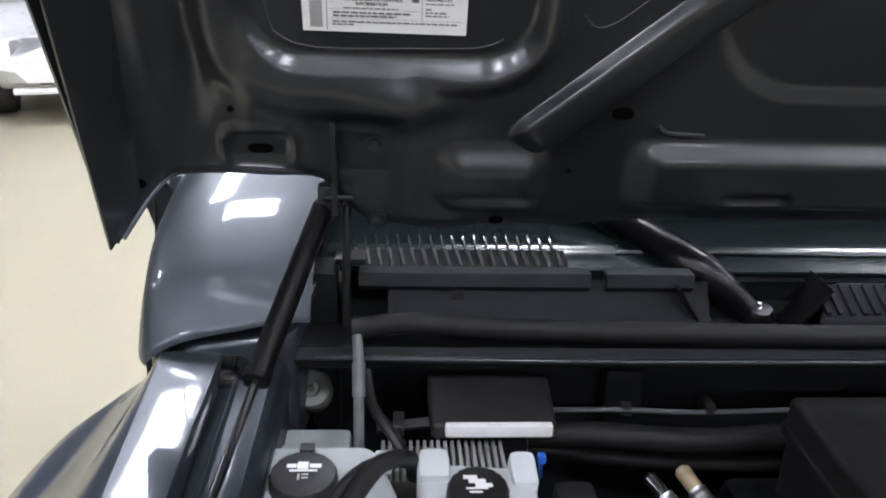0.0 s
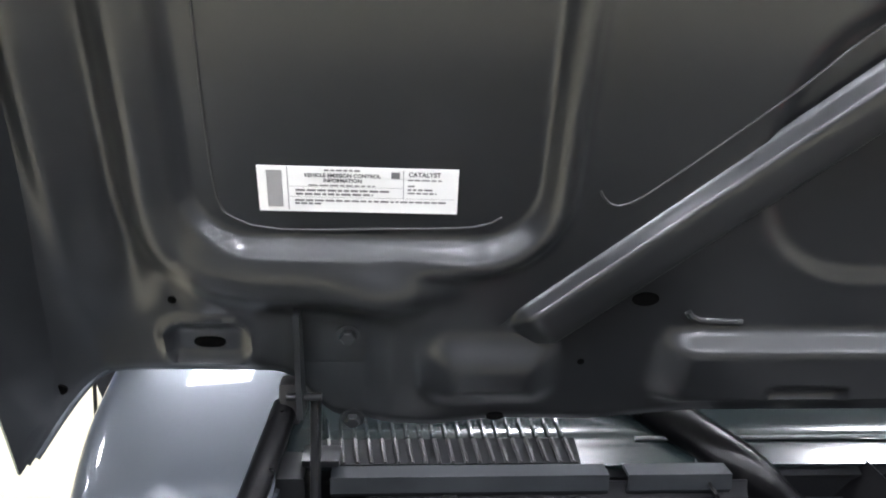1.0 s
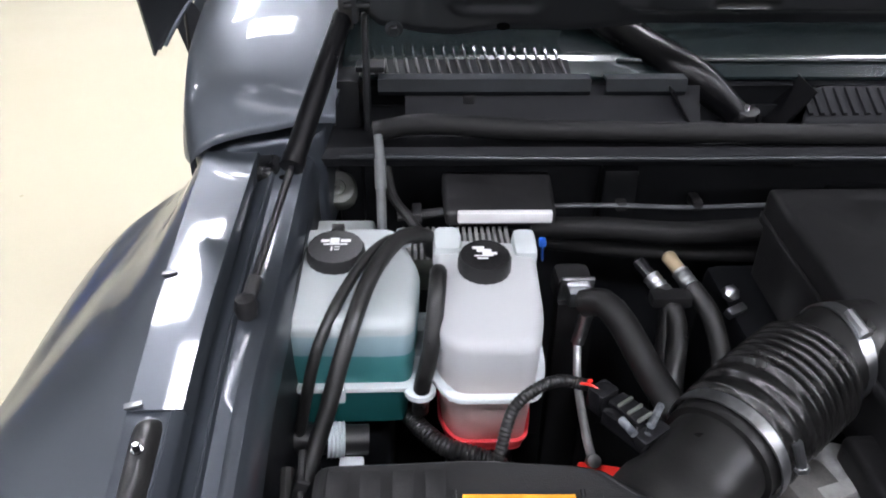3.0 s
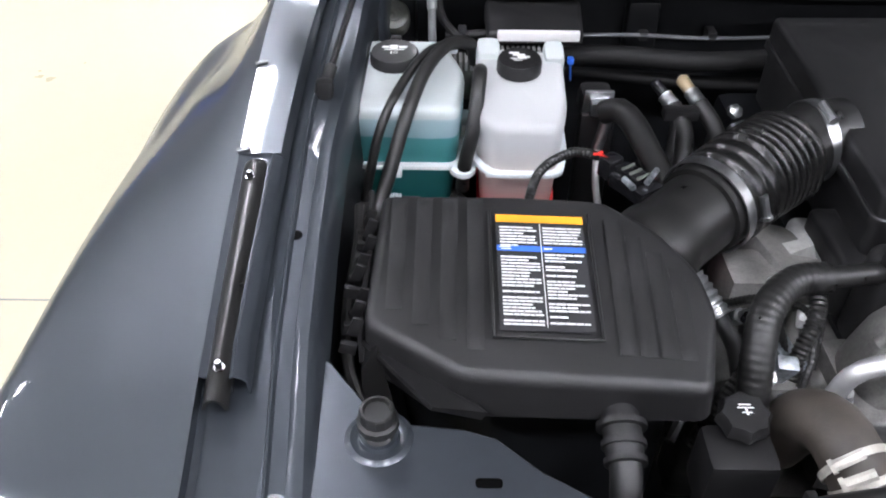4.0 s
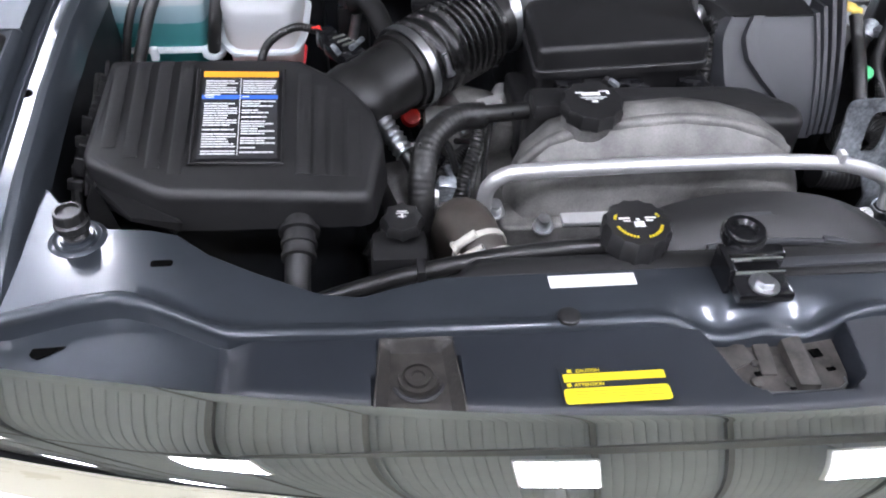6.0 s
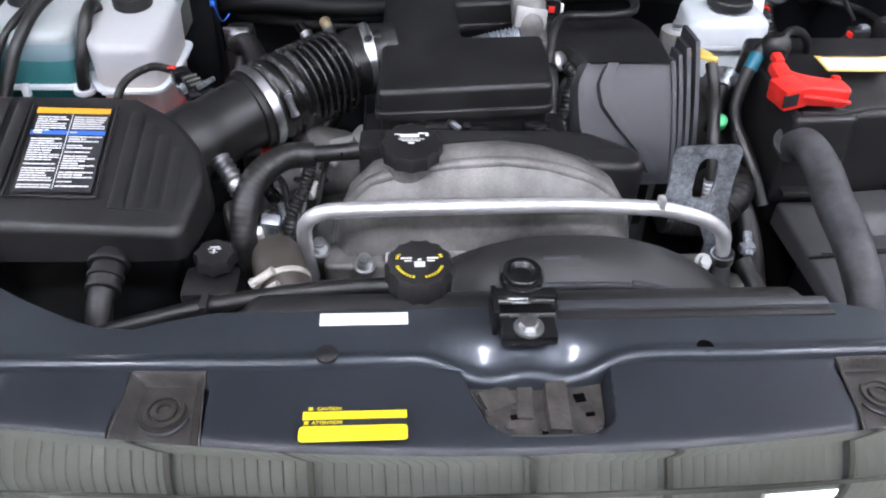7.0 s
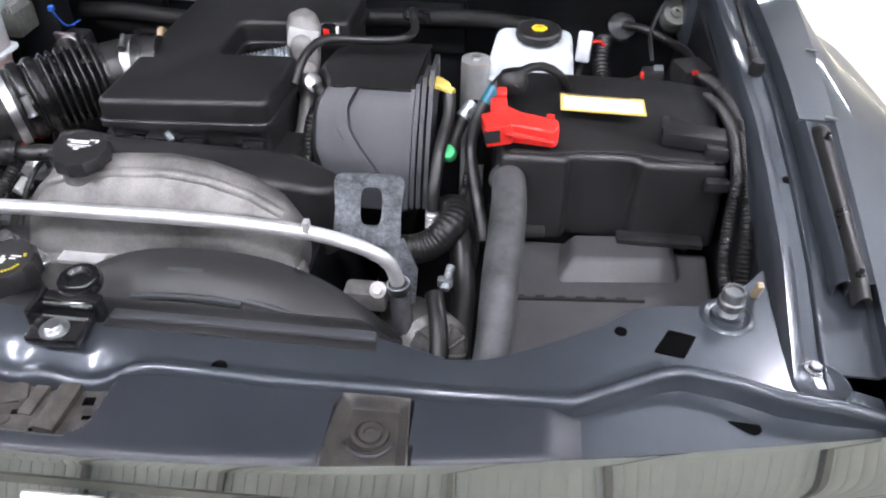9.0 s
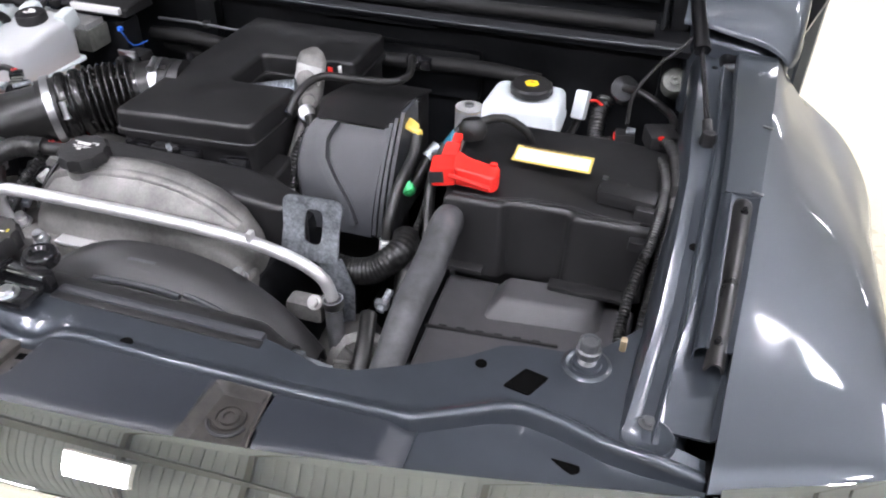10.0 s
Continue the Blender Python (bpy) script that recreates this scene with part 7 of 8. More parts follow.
cp = part("radiator_cap", join(lathe([(0.026, 0.0), (0.026, 0.03), (0.001, 0.03)], (-0.100, -0.032, 1.020), (0, -0.06, 1), 24),
                               lathe([(0.028, 0.0), (0.033, 0.003), (0.0335, 0.024), (0.031, 0.028), (0.001, 0.028)], (-0.100, -0.032, 1.050), (0, -0.06, 1), 28, wob=-0.0022, lobes=1)), BLACK, rad, "black pressure cap with yellow print")
CC, arcs = V(-0.100, -0.0337, 1.0786), []
for a0, a1, r0, r1 in ((15, 80, 0.0205, 0.0235), (100, 165, 0.0205, 0.0235), (195, 258, 0.0205, 0.0235), (282, 345, 0.0205, 0.0235)):
    for a in range(a0, a1, 8):
        arcs.append([CC + V(r * math.cos(radians(t)), r * math.sin(radians(t)), 0.0) for r, t in ((r0, a), (r1, a), (r1, a + 5.5), (r0, a + 5.5))])
bm = bmesh.new()
for q in arcs:
    bm.faces.new([bm.verts.new(p) for p in q])
tagged(part("print", bm, YELLOW, cp), kind="stuff")
prints(CC + V(-0.018, 0.010, 0), (0.036, 0, 0), (0, -0.02, 0), [(0.0, 0.2, 0.3, 0.32), (0.1, 0.4, 0.3, 0.5), (0.7, 0.2, 1.0, 0.32), (0.7, 0.4, 0.9, 0.5), (0.36, 0.5, 0.64, 0.9), (0.45, 0.3, 0.55, 0.45)], 0.0003, WHITE, cp)
oh = thing("overflow_line", (-0.25, -0.02, 1.0), "black rubber overflow hose across the radiator", "hose")
part("hose", tube([(-0.125, -0.030, 1.045), (-0.16, -0.028, 1.042), (-0.22, -0.032, 1.040), (-0.29, -0.040, 1.034), (-0.35, -0.05, 1.026), (-0.40, -0.058, 1.015), (-0.425, -0.06, 1.0)], 0.0085, 12), RUBBER, oh)
part("clip", rbox((-0.305, -0.043, 1.028), (0.008, 0.022, 0.03), 0.002), BLACK, oh)
uh = thing("thermostat_hose", (-0.235, 0.03, 0.9), "sooty brown coolant hose with pale wire clamps", "hose")
part("hose", tube([(-0.262, 0.095, 0.93), (-0.256, 0.078, 0.985), (-0.248, 0.050, 1.008), (-0.238, 0.015, 1.000), (-0.222, -0.012, 0.97), (-0.215, -0.028, 0.94)], 0.027, 20), BROWN, uh)
for c, ax in (((-0.2395, 0.020, 1.001), (0.28, -0.9, -0.2)), ((-0.2335, 0.006, 0.995), (0.35, -0.85, -0.45))):
    ring_clamp(c, ax, 0.0278, 0.0065, uh, screw=(-0.5, -0.4, 0.8), mat=SPRING)
ps = thing("steering_reservoir", (-0.315, 0.06, 0.62), "black power steering reservoir with a small cap", "reservoir")
part("bottle", join(rbox((-0.322, 0.045, 0.955), (0.062, 0.05, 0.07), 0.01), rbox((-0.322, 0.045, 0.78), (0.04, 0.04, 0.32), 0.01)), BLACK, ps)
sc = part("cap", lathe([(0.021, 0), (0.024, 0.003), (0.024, 0.012), (0.021, 0.017), (0.001, 0.0172)], (-0.318, 0.065, 0.995), (0.0, -0.1, 1), 16, wob=-0.003, lobes=1), BLACK, ps)
prints((-0.327, 0.073, 1.0128), (0.018, 0, 0), (0, -0.018, 0.001), [(0.2, 0.1, 0.8, 0.2), (0.1, 0.3, 0.9, 0.38), (0.44, 0.4, 0.56, 0.8), (0.25, 0.6, 0.75, 0.68)], 0.0004, WHITE, sc)
ch = thing("breather_hose", (-0.28, 0.14, 0.85), "black ribbed breather hose arching to the valve cover", "hose")
part("hose", tube([(-0.295, 0.080, 0.92), (-0.295, 0.098, 0.975), (-0.293, 0.122, 1.018), (-0.281, 0.155, 1.044), (-0.252, 0.183, 1.053), (-0.217, 0.192, 1.052)], 0.0155, 18, ring=0.0003, pitch=0.007), RUBBER, ch)
part("nozzle", tube([(-0.219, 0.192, 1.052), (-0.195, 0.194, 1.053), (-0.165, 0.198, 1.053)], 0.0105, 12), RUBBER, ch)
part("branch", tube([(-0.222, 0.195, 1.04), (-0.228, 0.165, 1.025), (-0.245, 0.14, 0.995), (-0.25, 0.12, 0.95)], 0.0075, 10, ring=0.0007, pitch=0.005), RUBBER, ch)
js = thing("sensor_plugs", (-0.26, 0.15, 0.95), "grey and white electrical plugs on the engine side", "connector")
part("plug", join(rbox((-0.268, 0.128, 0.99), (0.022, 0.016, 0.05), 0.004, (20, 10, 0)), rbox((-0.25, 0.115, 0.965), (0.03, 0.02, 0.02), 0.004)), GALV, js)
part("plug", rbox((-0.28, 0.12, 0.985), (0.012, 0.012, 0.04), 0.003, (25, 0, 0)), WHITE, js)
part("stay", rbox((-0.262, 0.13, 0.92), (0.03, 0.03, 0.12), 0.004), CAST, js)
dp = thing("transmission_filler", (-0.32, 0.22, 0.8), "bright metal filler pipe with a crimped end", "pipe")
part("pipe", tube([(-0.338, 0.222, 1.032), (-0.318, 0.195, 1.015), (-0.295, 0.165, 0.985), (-0.28, 0.15, 0.93)], 0.0085, 12), RUBBER, dp)
part("crimp", tube([(-0.334, 0.216, 1.030), (-0.309, 0.184, 1.006)], 0.0120, 14, ring=0.0014, pitch=0.008), STEEL, dp)
wl2 = thing("wiring_bundle", (-0.26, 0.20, 0.95), "thin black wires and grey connectors beside the valve cover", "wiring")
for k, pts in enumerate((((-0.245, 0.215, 1.00), (-0.228, 0.18, 1.018), (-0.232, 0.14, 1.000), (-0.245, 0.115, 0.965)), ((-0.29, 0.225, 0.985), (-0.262, 0.20, 1.012), (-0.25, 0.16, 0.990), (-0.262, 0.13, 0.960)), ((-0.215, 0.235, 1.005), (-0.205, 0.215, 1.028), (-0.212, 0.180, 1.012), (-0.22, 0.15, 0.97)))):
    part("wire", tube(pts, 0.0035 + 0.001 * (k == 1), 8, ring=0.0004, pitch=0.005), RUBBER, wl2)
part("connector", join(rbox((-0.252, 0.165, 0.985), (0.022, 0.026, 0.016), 0.003, (15, 10, 20)), rbox((-0.238, 0.15, 0.980), (0.012, 0.018, 0.012), 0.002, (15, 10, 20))), GALV, wl2)
part("connector", rbox((-0.225, 0.185, 1.006), (0.016, 0.022, 0.014), 0.003, (10, 0, -20)), WHITE, wl2)
part("clip", rbox((-0.272, 0.19, 0.995), (0.014, 0.020, 0.012), 0.002, (0, 20, 30)), BLACKGLOSS, wl2)
part("bracket", loft([[V(-0.285, 0.155, 0.93), V(-0.262, 0.150, 0.93), V(-0.262, 0.154, 0.93), V(-0.285, 0.159, 0.93)], [V(-0.280, 0.170, 0.985), V(-0.258, 0.165, 0.985), V(-0.258, 0.169, 0.985), V(-0.280, 0.174, 0.985)]]), STEEL, wl2)
rl = thing("red_lever", (-0.36, 0.34, 0.90), "red plastic lever below the intake duct", "lever")
part("handle", rbox((-0.375, 0.375, 0.940), (0.060, 0.022, 0.012), 0.004, (0, 0, -12)), RED, rl)
part("knob", lathe([(0.012, 0), (0.014, 0.004), (0.012, 0.012), (0.001, 0.013)], (-0.295, 0.335, 0.955), (0.2, -0.6, 0.7), 14), RED, rl)
part("stem", tube([(-0.345, 0.37, 0.938), (-0.295, 0.34, 0.95), (-0.27, 0.34, 0.85)], 0.006, 8), BLACK, rl)
pc2 = thing("intake_casting", (-0.19, 0.27, 0.80), "pale dusty casting rising beside the valve cover", "casting")
part("web", loft([[V(-0.225, 0.275, 0.90), V(-0.165, 0.300, 0.90), V(-0.165, 0.330, 0.90), V(-0.225, 0.310, 0.90)], [V(-0.222, 0.272, 0.965), V(-0.168, 0.292, 0.975), V(-0.168, 0.318, 0.975), V(-0.222, 0.305, 0.965)], [V(-0.212, 0.285, 1.000), V(-0.178, 0.298, 1.005), V(-0.178, 0.312, 1.005), V(-0.212, 0.305, 1.000)]]), CASTLIGHT, pc2, sharp=25)
part("flank", slab([(-0.158, 0.272), (-0.145, 0.31), (-0.145, 0.372), (-0.172, 0.380), (-0.196, 0.330), (-0.192, 0.285)], 0.90, lambda x, y: 0.985 + 0.12 * (x + 0.17), 0.008, 0.012), CASTLIGHT, pc2)
part("leg", rbox((-0.195, 0.30, 0.76), (0.05, 0.03, 0.30), 0.006), CAST, pc2)
sm = thing("side_castings", (-0.22, 0.30, 0.7), "grimy castings and pipes below the intake duct", "castings")
part("casting", join(rbox((-0.215, 0.30, 0.955), (0.08, 0.10, 0.09), 0.015, (0, 20, 15)), rbox((-0.30, 0.20, 0.93), (0.07, 0.08, 0.06), 0.012, (15, 0, 20)), rbox((-0.25, 0.27, 0.80), (0.06, 0.06, 0.4), 0.01), rbox((-0.29, 0.10, 0.90), (0.05, 0.06, 0.05), 0.01, (0, 30, 30))), CAST, sm)
for p in ((-0.235, 0.245, 0.995), (-0.20, 0.255, 1.0), (-0.275, 0.22, 0.97), (-0.30, 0.245, 0.965)):
    part("stud", lathe([(0.009, 0), (0.009, 0.008), (0.006, 0.010), (0.006, 0.018), (0.001, 0.018)], p, (0.3, -0.5, 0.8), 6), STEEL, sm)
part("line", tube([(-0.36, 0.10, 0.92), (-0.33, 0.14, 0.94), (-0.29, 0.19, 0.95), (-0.25, 0.22, 0.97), (-0.21, 0.24, 0.985)], 0.006, 8), RUBBER, sm)
part("line", tube([(-0.33, 0.11, 0.90), (-0.30, 0.13, 0.96), (-0.262, 0.17, 0.985), (-0.23, 0.225, 0.98)], 0.009, 10, ring=0.0008, pitch=0.006), RUBBER, sm)

# ---- battery side ----
bt = thing("battery", (0.52, 0.36, 0.61), "black cased battery under a moulded cover", "battery")


def bat_top(x, y):
    return 1.083 - 0.012 * step(0.42, 0.47, y) - 0.019 * step(0.345, 0.262, y)


BAT = [(0.388, 0.248), (0.470, 0.250), (0.476, 0.262), (0.558, 0.264), (0.564, 0.252), (0.668, 0.256), (0.674, 0.44), (0.62, 0.475), (0.40, 0.475), (0.375, 0.42)]
part("cover", slab(BAT, 0.945, bat_top, 0.009, 0.006, 0.004), BLACK, bt, "black moulded battery cover", sharp=50)
part("case", rbox((0.525, 0.365, 0.82), (0.25, 0.19, 0.42), 0.008), BLACK, bt)
for x0, x1 in ((0.395, 0.452), (0.545, 0.655)):
    part("ledge", rbox(((x0 + x1) / 2, 0.240, 0.958), (x1 - x0, 0.022, 0.008), 0.003), BLACK, bt)
part("end_lug", rbox((0.655, 0.246, 1.045), (0.03, 0.016, 0.014), 0.003), BLACK, bt)
part("ridge", tube([(0.40, 0.262, 1.064), (0.46, 0.263, 1.064), (0.50, 0.272, 1.065), (0.56, 0.272, 1.065), (0.60, 0.264, 1.064), (0.65, 0.266, 1.064)], 0.003, 8), BLACK, bt)
B0, BR, BD = V(0.460, 0.382, 1.0845), V(0.111, -0.002, 0.0), V(0.0, -0.045, 0.0)
wl = part("warning_label", plate(B0, BR, BD, 0.0006), YELLOWCAP, bt, "yellow bordered white warning label")
prints(B0, BR, BD, [(0.03, 0.17, 0.97, 0.91)], 0.0010, WHITE, wl)
prints(B0, BR, BD, [(0.08, 0.05, 0.84, 0.10)], 0.0013, INK, wl)
prints(B0, BR, BD, [(0.08 + 0.02 * (k % 2), 0.24 + 0.11 * k, 0.80 + 0.05 * (k % 3), 0.265 + 0.11 * k) for k in range(6)], 0.0013, TEXTGREY, wl)
tc = thing("terminal_cover", (0.42, 0.28, 1.078), "bright red plastic battery terminal cover, flap raised", "terminal cover")
part("shell", join(rbox((0.38, 0.276, 1.086), (0.034, 0.040, 0.028), 0.004, (0, -6, 12)), slab([(0.386, 0.266), (0.428, 0.262), (0.452, 0.258), (0.458, 0.270), (0.456, 0.292), (0.410, 0.301), (0.384, 0.318)], 1.074, lambda x, y: 1.100 - 0.05 * (x - 0.39), 0.004, 0.006), rbox((0.446, 0.292, 1.096), (0.010, 0.008, 0.010), 0.002), tube([(0.392, 0.259, 1.090), (0.42, 0.256, 1.088), (0.452, 0.253, 1.084)], 0.003, 8)), RED, tc)
# Black block paints the shade inside the cover's open mouth.
part("mouth", rbox((0.3755, 0.2555, 1.086), (0.020, 0.004, 0.017), 0.001, (0, -6, 12)), INK, tc)
part("flap", join(rbox((0.38, 0.308, 1.096), (0.022, 0.034, 0.014), 0.004, (12, 0, 4)), rbox((0.382, 0.332, 1.105), (0.013, 0.018, 0.011), 0.003, (12, 0, 4))), RED, tc)
pc = thing("battery_cable", (0.38, 0.40, 1.05), "thick black battery cable with a blue sleeve", "cable")
part("cable", tube([(0.396, 0.352, 1.104), (0.406, 0.378, 1.116), (0.432, 0.400, 1.114), (0.456, 0.412, 1.098), (0.470, 0.422, 1.075), (0.475, 0.44, 1.04)], 0.0062, 12), RUBBER, pc)
part("cable", tube([(0.400, 0.362, 1.108), (0.388, 0.378, 1.110), (0.368, 0.365, 1.090), (0.352, 0.345, 1.06), (0.345, 0.325, 1.02), (0.36, 0.27, 0.98), (0.372, 0.23, 0.94)], 0.0085, 12), RUBBER, pc)
part("boot", lathe([(0.016, -0.014), (0.021, -0.004), (0.020, 0.008), (0.013, 0.016), (0.001, 0.018)], (0.394, 0.370, 1.104), (-0.2, 0.2, 1), 18), RUBBER, pc)
part("sleeve", tube([(0.372, 0.368, 1.094), (0.361, 0.356, 1.077)], 0.0098, 14, smooth=False), TEALSLEEVE, pc, "teal blue sleeve")
fb = thing("fuse_block", (0.61, 0.31, 1.07), "black fusible link block on the battery cover", "fuse block")
part("block", join(rbox((0.606, 0.318, 1.078), (0.036, 0.030, 0.018), 0.004, (0, 0, -8)), rbox((0.628, 0.302, 1.078), (0.078, 0.034, 0.020), 0.004, (0, 0, -8)), rbox((0.656, 0.289, 1.070), (0.030, 0.036, 0.022), 0.004, (0, 0, -8))), BLACK, fb)
part("screw", lathe([(0.004, 0), (0.004, 0.003), (0.001, 0.003)], (0.594, 0.326, 1.087), n=10), STEEL, fb)
tr = thing("battery_tray", (0.53, 0.13, 0.61), "charcoal plastic tray in front of the battery", "tray")
part("deck", slab([(0.405, 0.02), (0.66, 0.06), (0.668, 0.25), (0.40, 0.25)], 0.90, lambda x, y: 0.925 + 0.06 * (y - 0.1), 0.006, 0.01), TRAY, tr)
part("hump", loft([[V(0.548 + 0.5 * w * cx + 0.004 * cz, y + 0.5 * d * cy + 0.05 * w * cx, z) for cx, cy in ((-1, -0.8), (-0.92, -1), (0.92, -1), (1, -0.8), (1, 0.8), (0.92, 1), (-0.92, 1), (-1, 0.8))] for w, d, y, z, cz in ((0.162, 0.078, 0.215, 0.924, 0), (0.132, 0.052, 0.224, 0.949, 1), (0.126, 0.046, 0.225, 0.9525, 1), (0.118, 0.040, 0.226, 0.9535, 1))]), TRAY, tr, "raised hump of the tray")
part("deck_edge", rbox((0.49, 0.143, 0.929), (0.18, 0.005, 0.005), 0.002, (0, 0, 5)), BLACK, tr)
# Black bars on the deck paint the shade inside its slots.
for k in range(6):
    part("deck_slot", rbox((0.425 + 0.025 * k, 0.1395 + 0.002 * k, 0.930), (0.012, 0.003, 0.006), 0.0008, (0, 0, 5)), INK, tr)
part("leg", rbox((0.53, 0.14, 0.755), (0.2, 0.12, 0.30), 0.01), DARKPAINT, tr)
bh = thing("air_hose", (0.395, 0.10, 0.9), "large dusty black rubber hose beside the battery", "hose")
part("hose", tube([(0.399, 0.258, 1.010), (0.400, 0.245, 1.030), (0.401, 0.222, 1.038), (0.403, 0.18, 1.031), (0.402, 0.133, 1.016), (0.400, 0.07, 1.003), (0.398, 0.010, 0.975), (0.392, -0.04, 0.935), (0.385, -0.07, 0.90)], 0.0255, 22, radius=lambda u: 0.0195 + 0.003 * math.sin(min(1, u * 1.4) * math.pi)), DUSTY, bh)
part("mouth_ring", lathe([(0.016, 0.0), (0.021, 0.002), (0.022, 0.008), (0.018, 0.012)], (0.396, 0.264, 1.016), (0, -0.6, 0.8), 22), DUSTY, bh)

# ---- brake reservoir ----
br = thing("brake_reservoir", (0.42, 0.62, 0.90), "white plastic brake fluid reservoir with black cap", "reservoir")
part("upper", slab([(0.352, 0.562), (0.486, 0.568), (0.484, 0.672), (0.360, 0.668)], 1.012, lambda x, y: 1.052 + 0.04 * (y - 0.6), 0.012, 0.02, 0.003), RESPLASTIC, br, "milky white reservoir", sharp=50)
part("seam", slab([(0.348, 0.558), (0.490, 0.564), (0.488, 0.676), (0.356, 0.672)], 1.006, 1.014, 0.003, 0.02), RESPLASTIC, br)
part("lower", slab([(0.356, 0.566), (0.482, 0.572), (0.480, 0.668), (0.364, 0.664)], 0.955, 1.008, 0.003, 0.02), RESPLASTIC, br)
bcap = part("cap", lathe([(0.032, 0.0), (0.037, 0.003), (0.037, 0.014), (0.034, 0.017), (0.001, 0.0165)], (0.428, 0.622, 1.056), (0, -0.05, 1), 24, wob=-0.0015, lobes=1), BLACK, br, "black ribbed cap")
part("print", lathe([(0.013, 0), (0.013, 0.0006), (0.001, 0.0007)], (0.428, 0.6212, 1.0732), (0, -0.05, 1), 6), YELLOW, bcap, sharp=20)
prints((0.419, 0.6275, 1.0748), (0.018, 0, 0), (0, -0.012, 0), [(0.1, 0.4, 0.9, 0.62), (0.4, 0.1, 0.6, 0.4)], 0.0004, RED, bcap)
part("cylinder", join(tube([(0.42, 0.54, 0.945), (0.42, 0.74, 0.945)], 0.03, 18, smooth=False), rbox((0.42, 0.62, 0.78), (0.06, 0.08, 0.34), 0.01)), CAST, br, "aluminium master cylinder")
pr = thing("proportioning_valve", (0.335, 0.56, 0.9), "aluminium valve body with a yellow tag", "valve")
part("body", join(tube([(0.332, 0.565, 0.90), (0.332, 0.575, 1.030)], 0.024, 18, smooth=False), rbox((0.332, 0.57, 0.76), (0.04, 0.04, 0.3), 0.008)), ALLOY, pr)
part("tag", lathe([(0.024, 0), (0.024, 0.003), (0.001, 0.0035)], (0.332, 0.575, 1.0325), n=18), ALLOY, pr)
part("rim", lathe([(0.0235, 0), (0.024, 0.002), (0.020, 0.003)], (0.332, 0.575, 1.031), n=18), YELLOWCAP, pr)
part("nut", lathe([(0.008, 0), (0.008, 0.008), (0.001, 0.009)], (0.332, 0.575, 1.033), n=6), STEEL, pr)
wcn = thing("brake_connector", (0.505, 0.69, 0.96), "white electrical connector beside the brake reservoir", "connector")
part("housing", rbox((0.508, 0.690, 1.015), (0.024, 0.03, 0.052), 0.005, (-25, 0, -8)), RESPLASTIC, wcn)
part("lead", tube([(0.506, 0.70, 0.99), (0.50, 0.67, 0.97), (0.485, 0.64, 0.96), (0.47, 0.60, 0.96)], 0.007, 10), RUBBER, wcn)
part("wire", tube([(0.52, 0.70, 1.02), (0.535, 0.705, 1.02), (0.55, 0.72, 1.00), (0.555, 0.77, 0.99)], 0.003, 6), RED, wcn)
cb = thing("cable_grommet", (0.57, 0.75, 1.02), "grey round cable grommet in the firewall", "grommet")
part("disc", join(lathe([(0.025, 0), (0.023, 0.006), (0.016, 0.009), (0.010, 0.014), (0.001, 0.015)], (0.575, 0.762, 1.025), (0, -0.8, 0.6), 24), tube([(0.575, 0.76, 1.02), (0.575, 0.79, 1.0)], 0.02, 10, smooth=False)), DUSTY, cb)
part("cable", tube([(0.575, 0.745, 1.035), (0.61, 0.72, 1.04), (0.645, 0.69, 1.035), (0.668, 0.64, 1.04), (0.672, 0.58, 1.045)], 0.007, 10), RUBBER, cb)
part("hose", tube([(0.545, 0.735, 1.01), (0.54, 0.70, 0.99), (0.545, 0.65, 0.965), (0.55, 0.58, 0.95)], 0.015, 12, ring=0.001, pitch=0.008), RUBBER, cb)
ic = thing("harness_plug", (0.62, 0.51, 1.03), "grey and black harness plug with red lock", "connector")
part("plug", join(rbox((0.600, 0.520, 1.052), (0.030, 0.024, 0.022), 0.004, (0, 0, 10)), rbox((0.655, 0.515, 1.062), (0.045, 0.05, 0.03), 0.005, (0, 0, 20)), rbox((0.625, 0.49, 1.00), (0.05, 0.04, 0.10), 0.006)), BLACK, ic)
part("lock", rbox((0.586, 0.516, 1.054), (0.006, 0.012, 0.010), 0.002, (0, 0, 10)), RED, ic)
part("lock", rbox((0.655, 0.49, 1.076), (0.010, 0.005, 0.006), 0.002, (0, 0, 35)), RED, ic)
part("tag", rbox((0.608, 0.522, 1.064), (0.014, 0.014, 0.006), 0.002), GALV, ic)
part("wire", tube([(0.580, 0.515, 1.05), (0.55, 0.50, 1.048), (0.50, 0.495, 1.05), (0.45, 0.485, 1.055)], 0.0035, 8), RUBBER, ic)
hr = thing("side_harness", (0.675, 0.35, 0.95), "black corrugated wiring conduits along the bay's side", "harness")
part("conduit", tube([(0.655, 0.505, 1.064), (0.672, 0.47, 1.074), (0.683, 0.41, 1.083), (0.688, 0.34, 1.086), (0.687, 0.27, 1.074), (0.684, 0.20, 1.050), (0.680, 0.15, 1.02), (0.676, 0.10, 0.95)], 0.0095, 12, ring=0.0008, pitch=0.0052), RUBBER, hr)
part("conduit", tube([(0.645, 0.455, 1.060), (0.662, 0.42, 1.074), (0.671, 0.36, 1.086), (0.673, 0.29, 1.086), (0.668, 0.22, 1.072), (0.657, 0.17, 1.046), (0.652, 0.13, 1.015), (0.654, 0.09, 1.00), (0.660, 0.06, 1.02)], 0.0065, 10, ring=0.0009, pitch=0.0048), RUBBER, hr)
part("tape", tube([(0.6880, 0.325, 1.0845), (0.6878, 0.305, 1.081)], 0.0120, 10, smooth=False), RUBBER, hr)
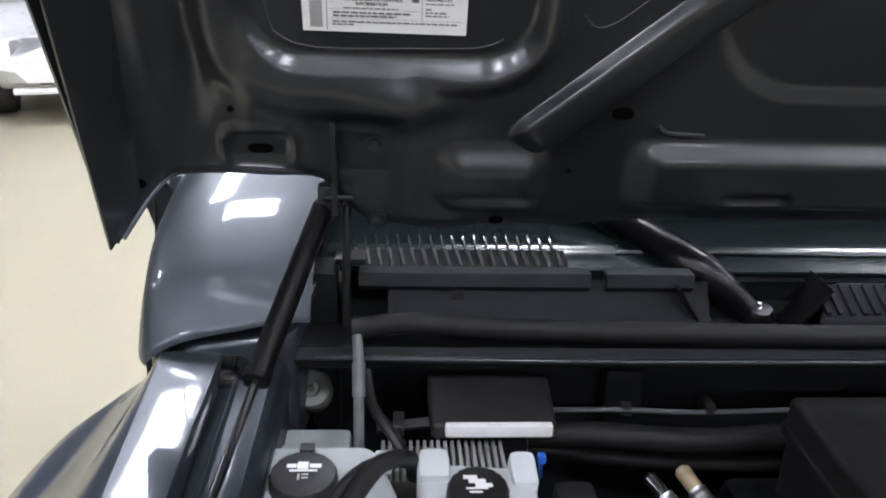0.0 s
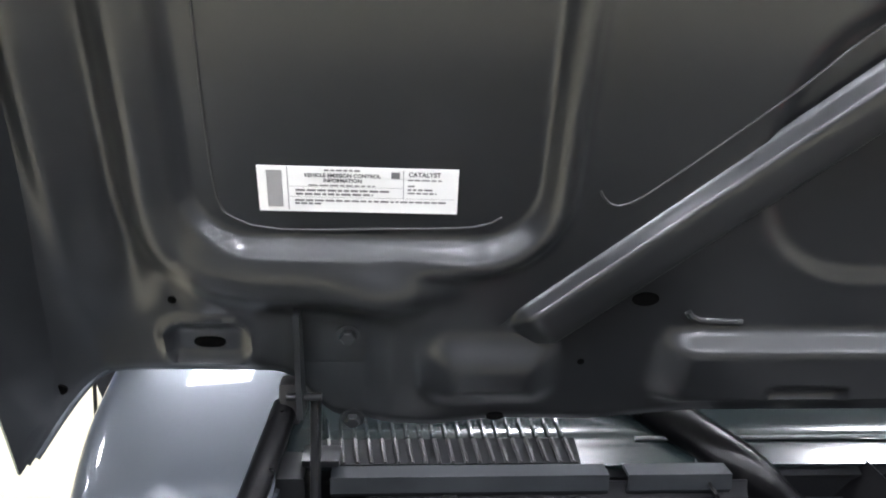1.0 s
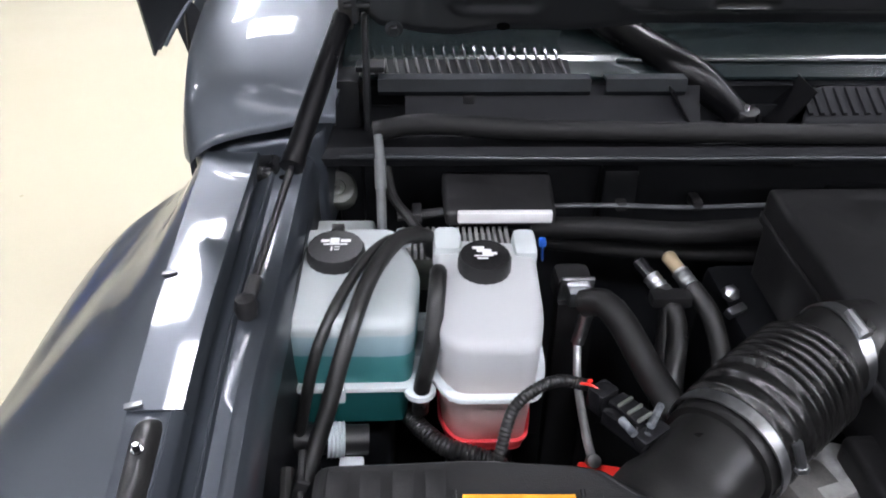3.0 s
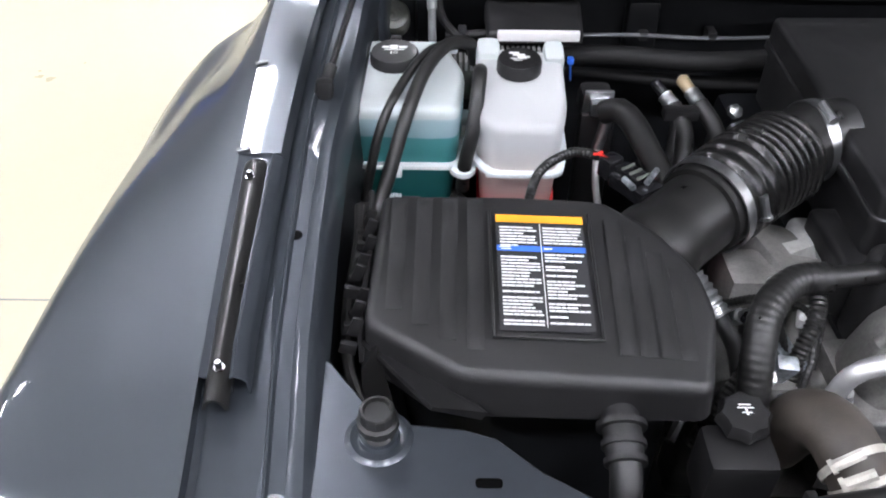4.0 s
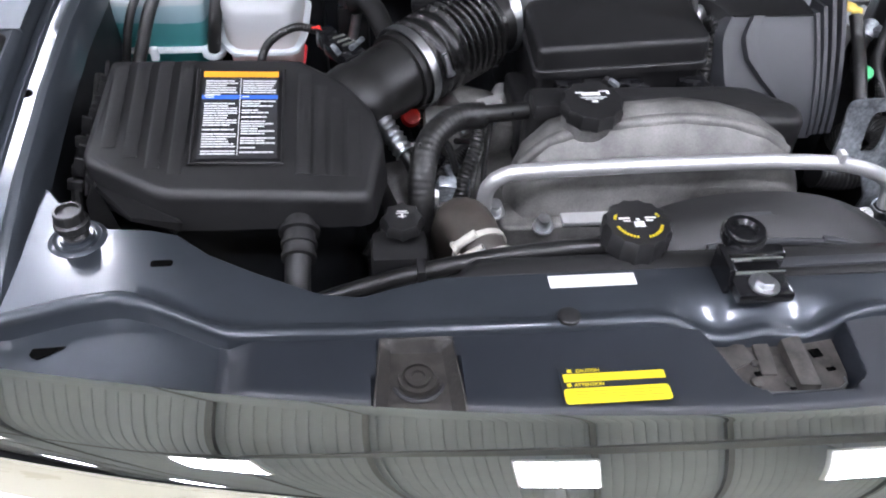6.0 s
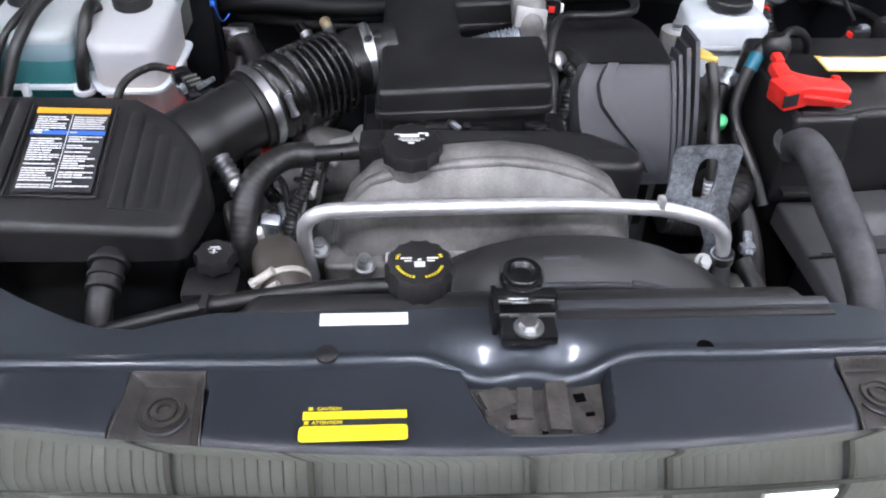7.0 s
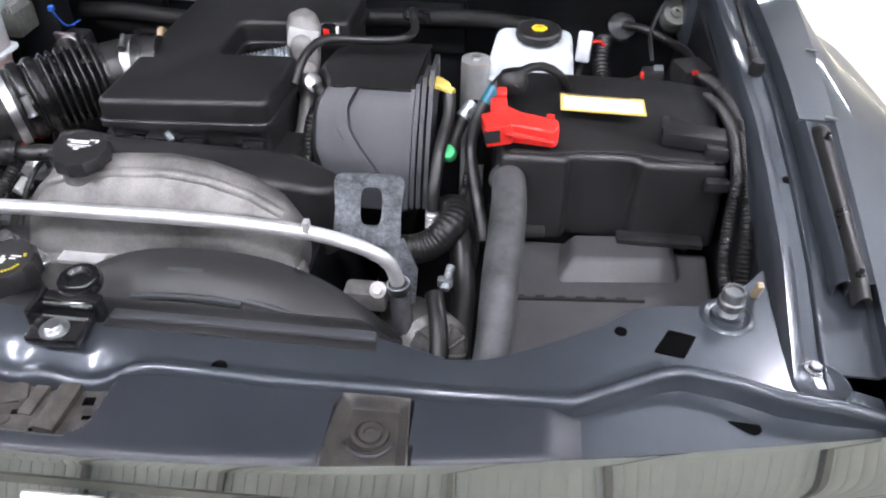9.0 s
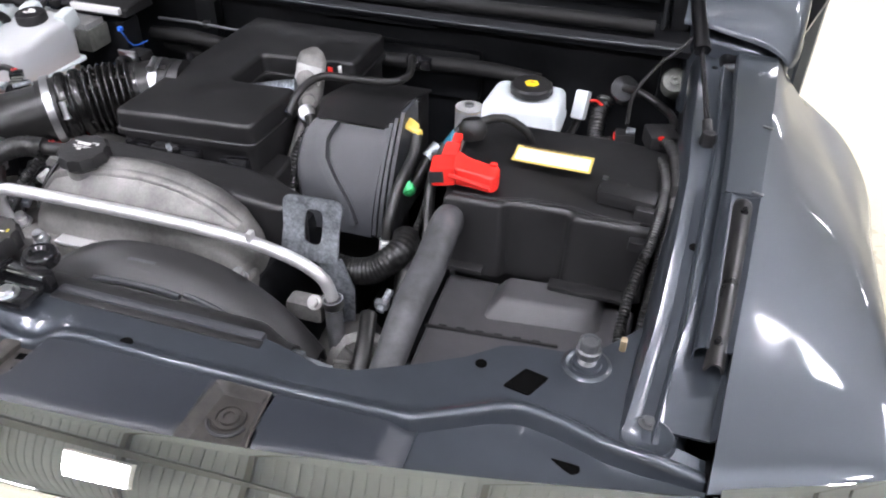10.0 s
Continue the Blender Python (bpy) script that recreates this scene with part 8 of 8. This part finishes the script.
part("tie", rbox((0.658, 0.032, 1.062), (0.007, 0.007, 0.028), 0.002, (20, 0, 0)), TAN, hr)
part("wire", tube([(0.70, 0.76, 1.20), (0.668, 0.70, 1.15), (0.628, 0.66, 1.12), (0.600, 0.60, 1.09), (0.60, 0.54, 1.065)], 0.0032, 8), RUBBER, hr)
# ---- dipsticks and hoses between engine and battery ----
ds = thing("dipstick", (0.30, 0.36, 0.95), "yellow flat-handled oil dipstick on a black tube", "dipstick")
part("handle", join(slab([(0.274, 0.386), (0.279, 0.375), (0.296, 0.368), (0.304, 0.362), (0.313, 0.366), (0.311, 0.378), (0.296, 0.392), (0.282, 0.395)], 1.086, lambda x, y: 1.0935 + 0.1 * (y - 0.38), 0.003, 0.006), rbox((0.311, 0.366, 1.084), (0.013, 0.012, 0.014), 0.004, (0, 0, -30))), YELLOWCAP, ds, "yellow plastic handle")
part("tube", tube([(0.310, 0.366, 1.082), (0.312, 0.345, 1.06), (0.305, 0.30, 1.03), (0.302, 0.262, 0.99), (0.302, 0.25, 0.96)], 0.0085, 12), RUBBER, ds)
part("crimp", tube([(0.302, 0.252, 0.968), (0.302, 0.246, 0.945)], 0.0095, 12, ring=0.0007, pitch=0.006), ALLOY, ds)
part("foot", tube([(0.302, 0.246, 0.945), (0.296, 0.24, 0.925), (0.272, 0.232, 0.918), (0.25, 0.235, 0.915)], 0.006, 10), ALLOY, ds)
gc = thing("service_port", (0.315, 0.335, 0.95), "green capped refrigerant service port", "valve")
part("cap", lathe([(0.0095, 0), (0.0105, 0.002), (0.0105, 0.014), (0.009, 0.016), (0.001, 0.016)], (0.318, 0.312, 1.018), (-0.2, -0.6, 0.8), 14), GREEN, gc)
part("line", tube([(0.318, 0.314, 1.016), (0.322, 0.345, 1.03), (0.335, 0.362, 1.055), (0.345, 0.378, 1.06), (0.352, 0.40, 1.02), (0.355, 0.41, 0.95)], 0.009, 12), RUBBER, gc)
part("fitting", join(tube([(0.330, 0.356, 1.052), (0.342, 0.372, 1.066)], 0.0105, 10, smooth=False), rbox((0.345, 0.36, 1.06), (0.018, 0.018, 0.014), 0.004)), GALV, gc)
part("line", tube([(0.345, 0.32, 1.02), (0.342, 0.29, 0.99), (0.338, 0.26, 0.96), (0.345, 0.23, 0.90)], 0.005, 8, ring=0.0006, pitch=0.005), RUBBER, gc)
rh = thing("radiator_hose", (0.30, 0.20, 0.85), "black ribbed coolant hose bending past the bracket", "hose")
part("hose", tube([(0.225, 0.20, 0.945), (0.262, 0.198, 0.940), (0.300, 0.205, 0.945), (0.328, 0.222, 0.965), (0.334, 0.25, 0.97), (0.322, 0.275, 0.955), (0.315, 0.30, 0.92)], 0.020, 16, ring=0.0006, pitch=0.006), RUBBER, rh)
part("hose", tube([(0.335, 0.245, 0.95), (0.345, 0.215, 0.93), (0.352, 0.175, 0.89), (0.352, 0.12, 0.83)], 0.016, 14), RUBBER, rh)
part("hose", tube([(0.318, 0.14, 0.92), (0.330, 0.09, 0.90), (0.335, 0.03, 0.86), (0.335, -0.02, 0.80)], 0.012, 12), RUBBER, rh)
part("spring_clip", join(tube([(0.335, 0.18, 0.935), (0.33, 0.15, 0.92)], 0.006, 8, smooth=False), rbox((0.33, 0.16, 0.925), (0.02, 0.012, 0.012), 0.003)), GALV, rh)
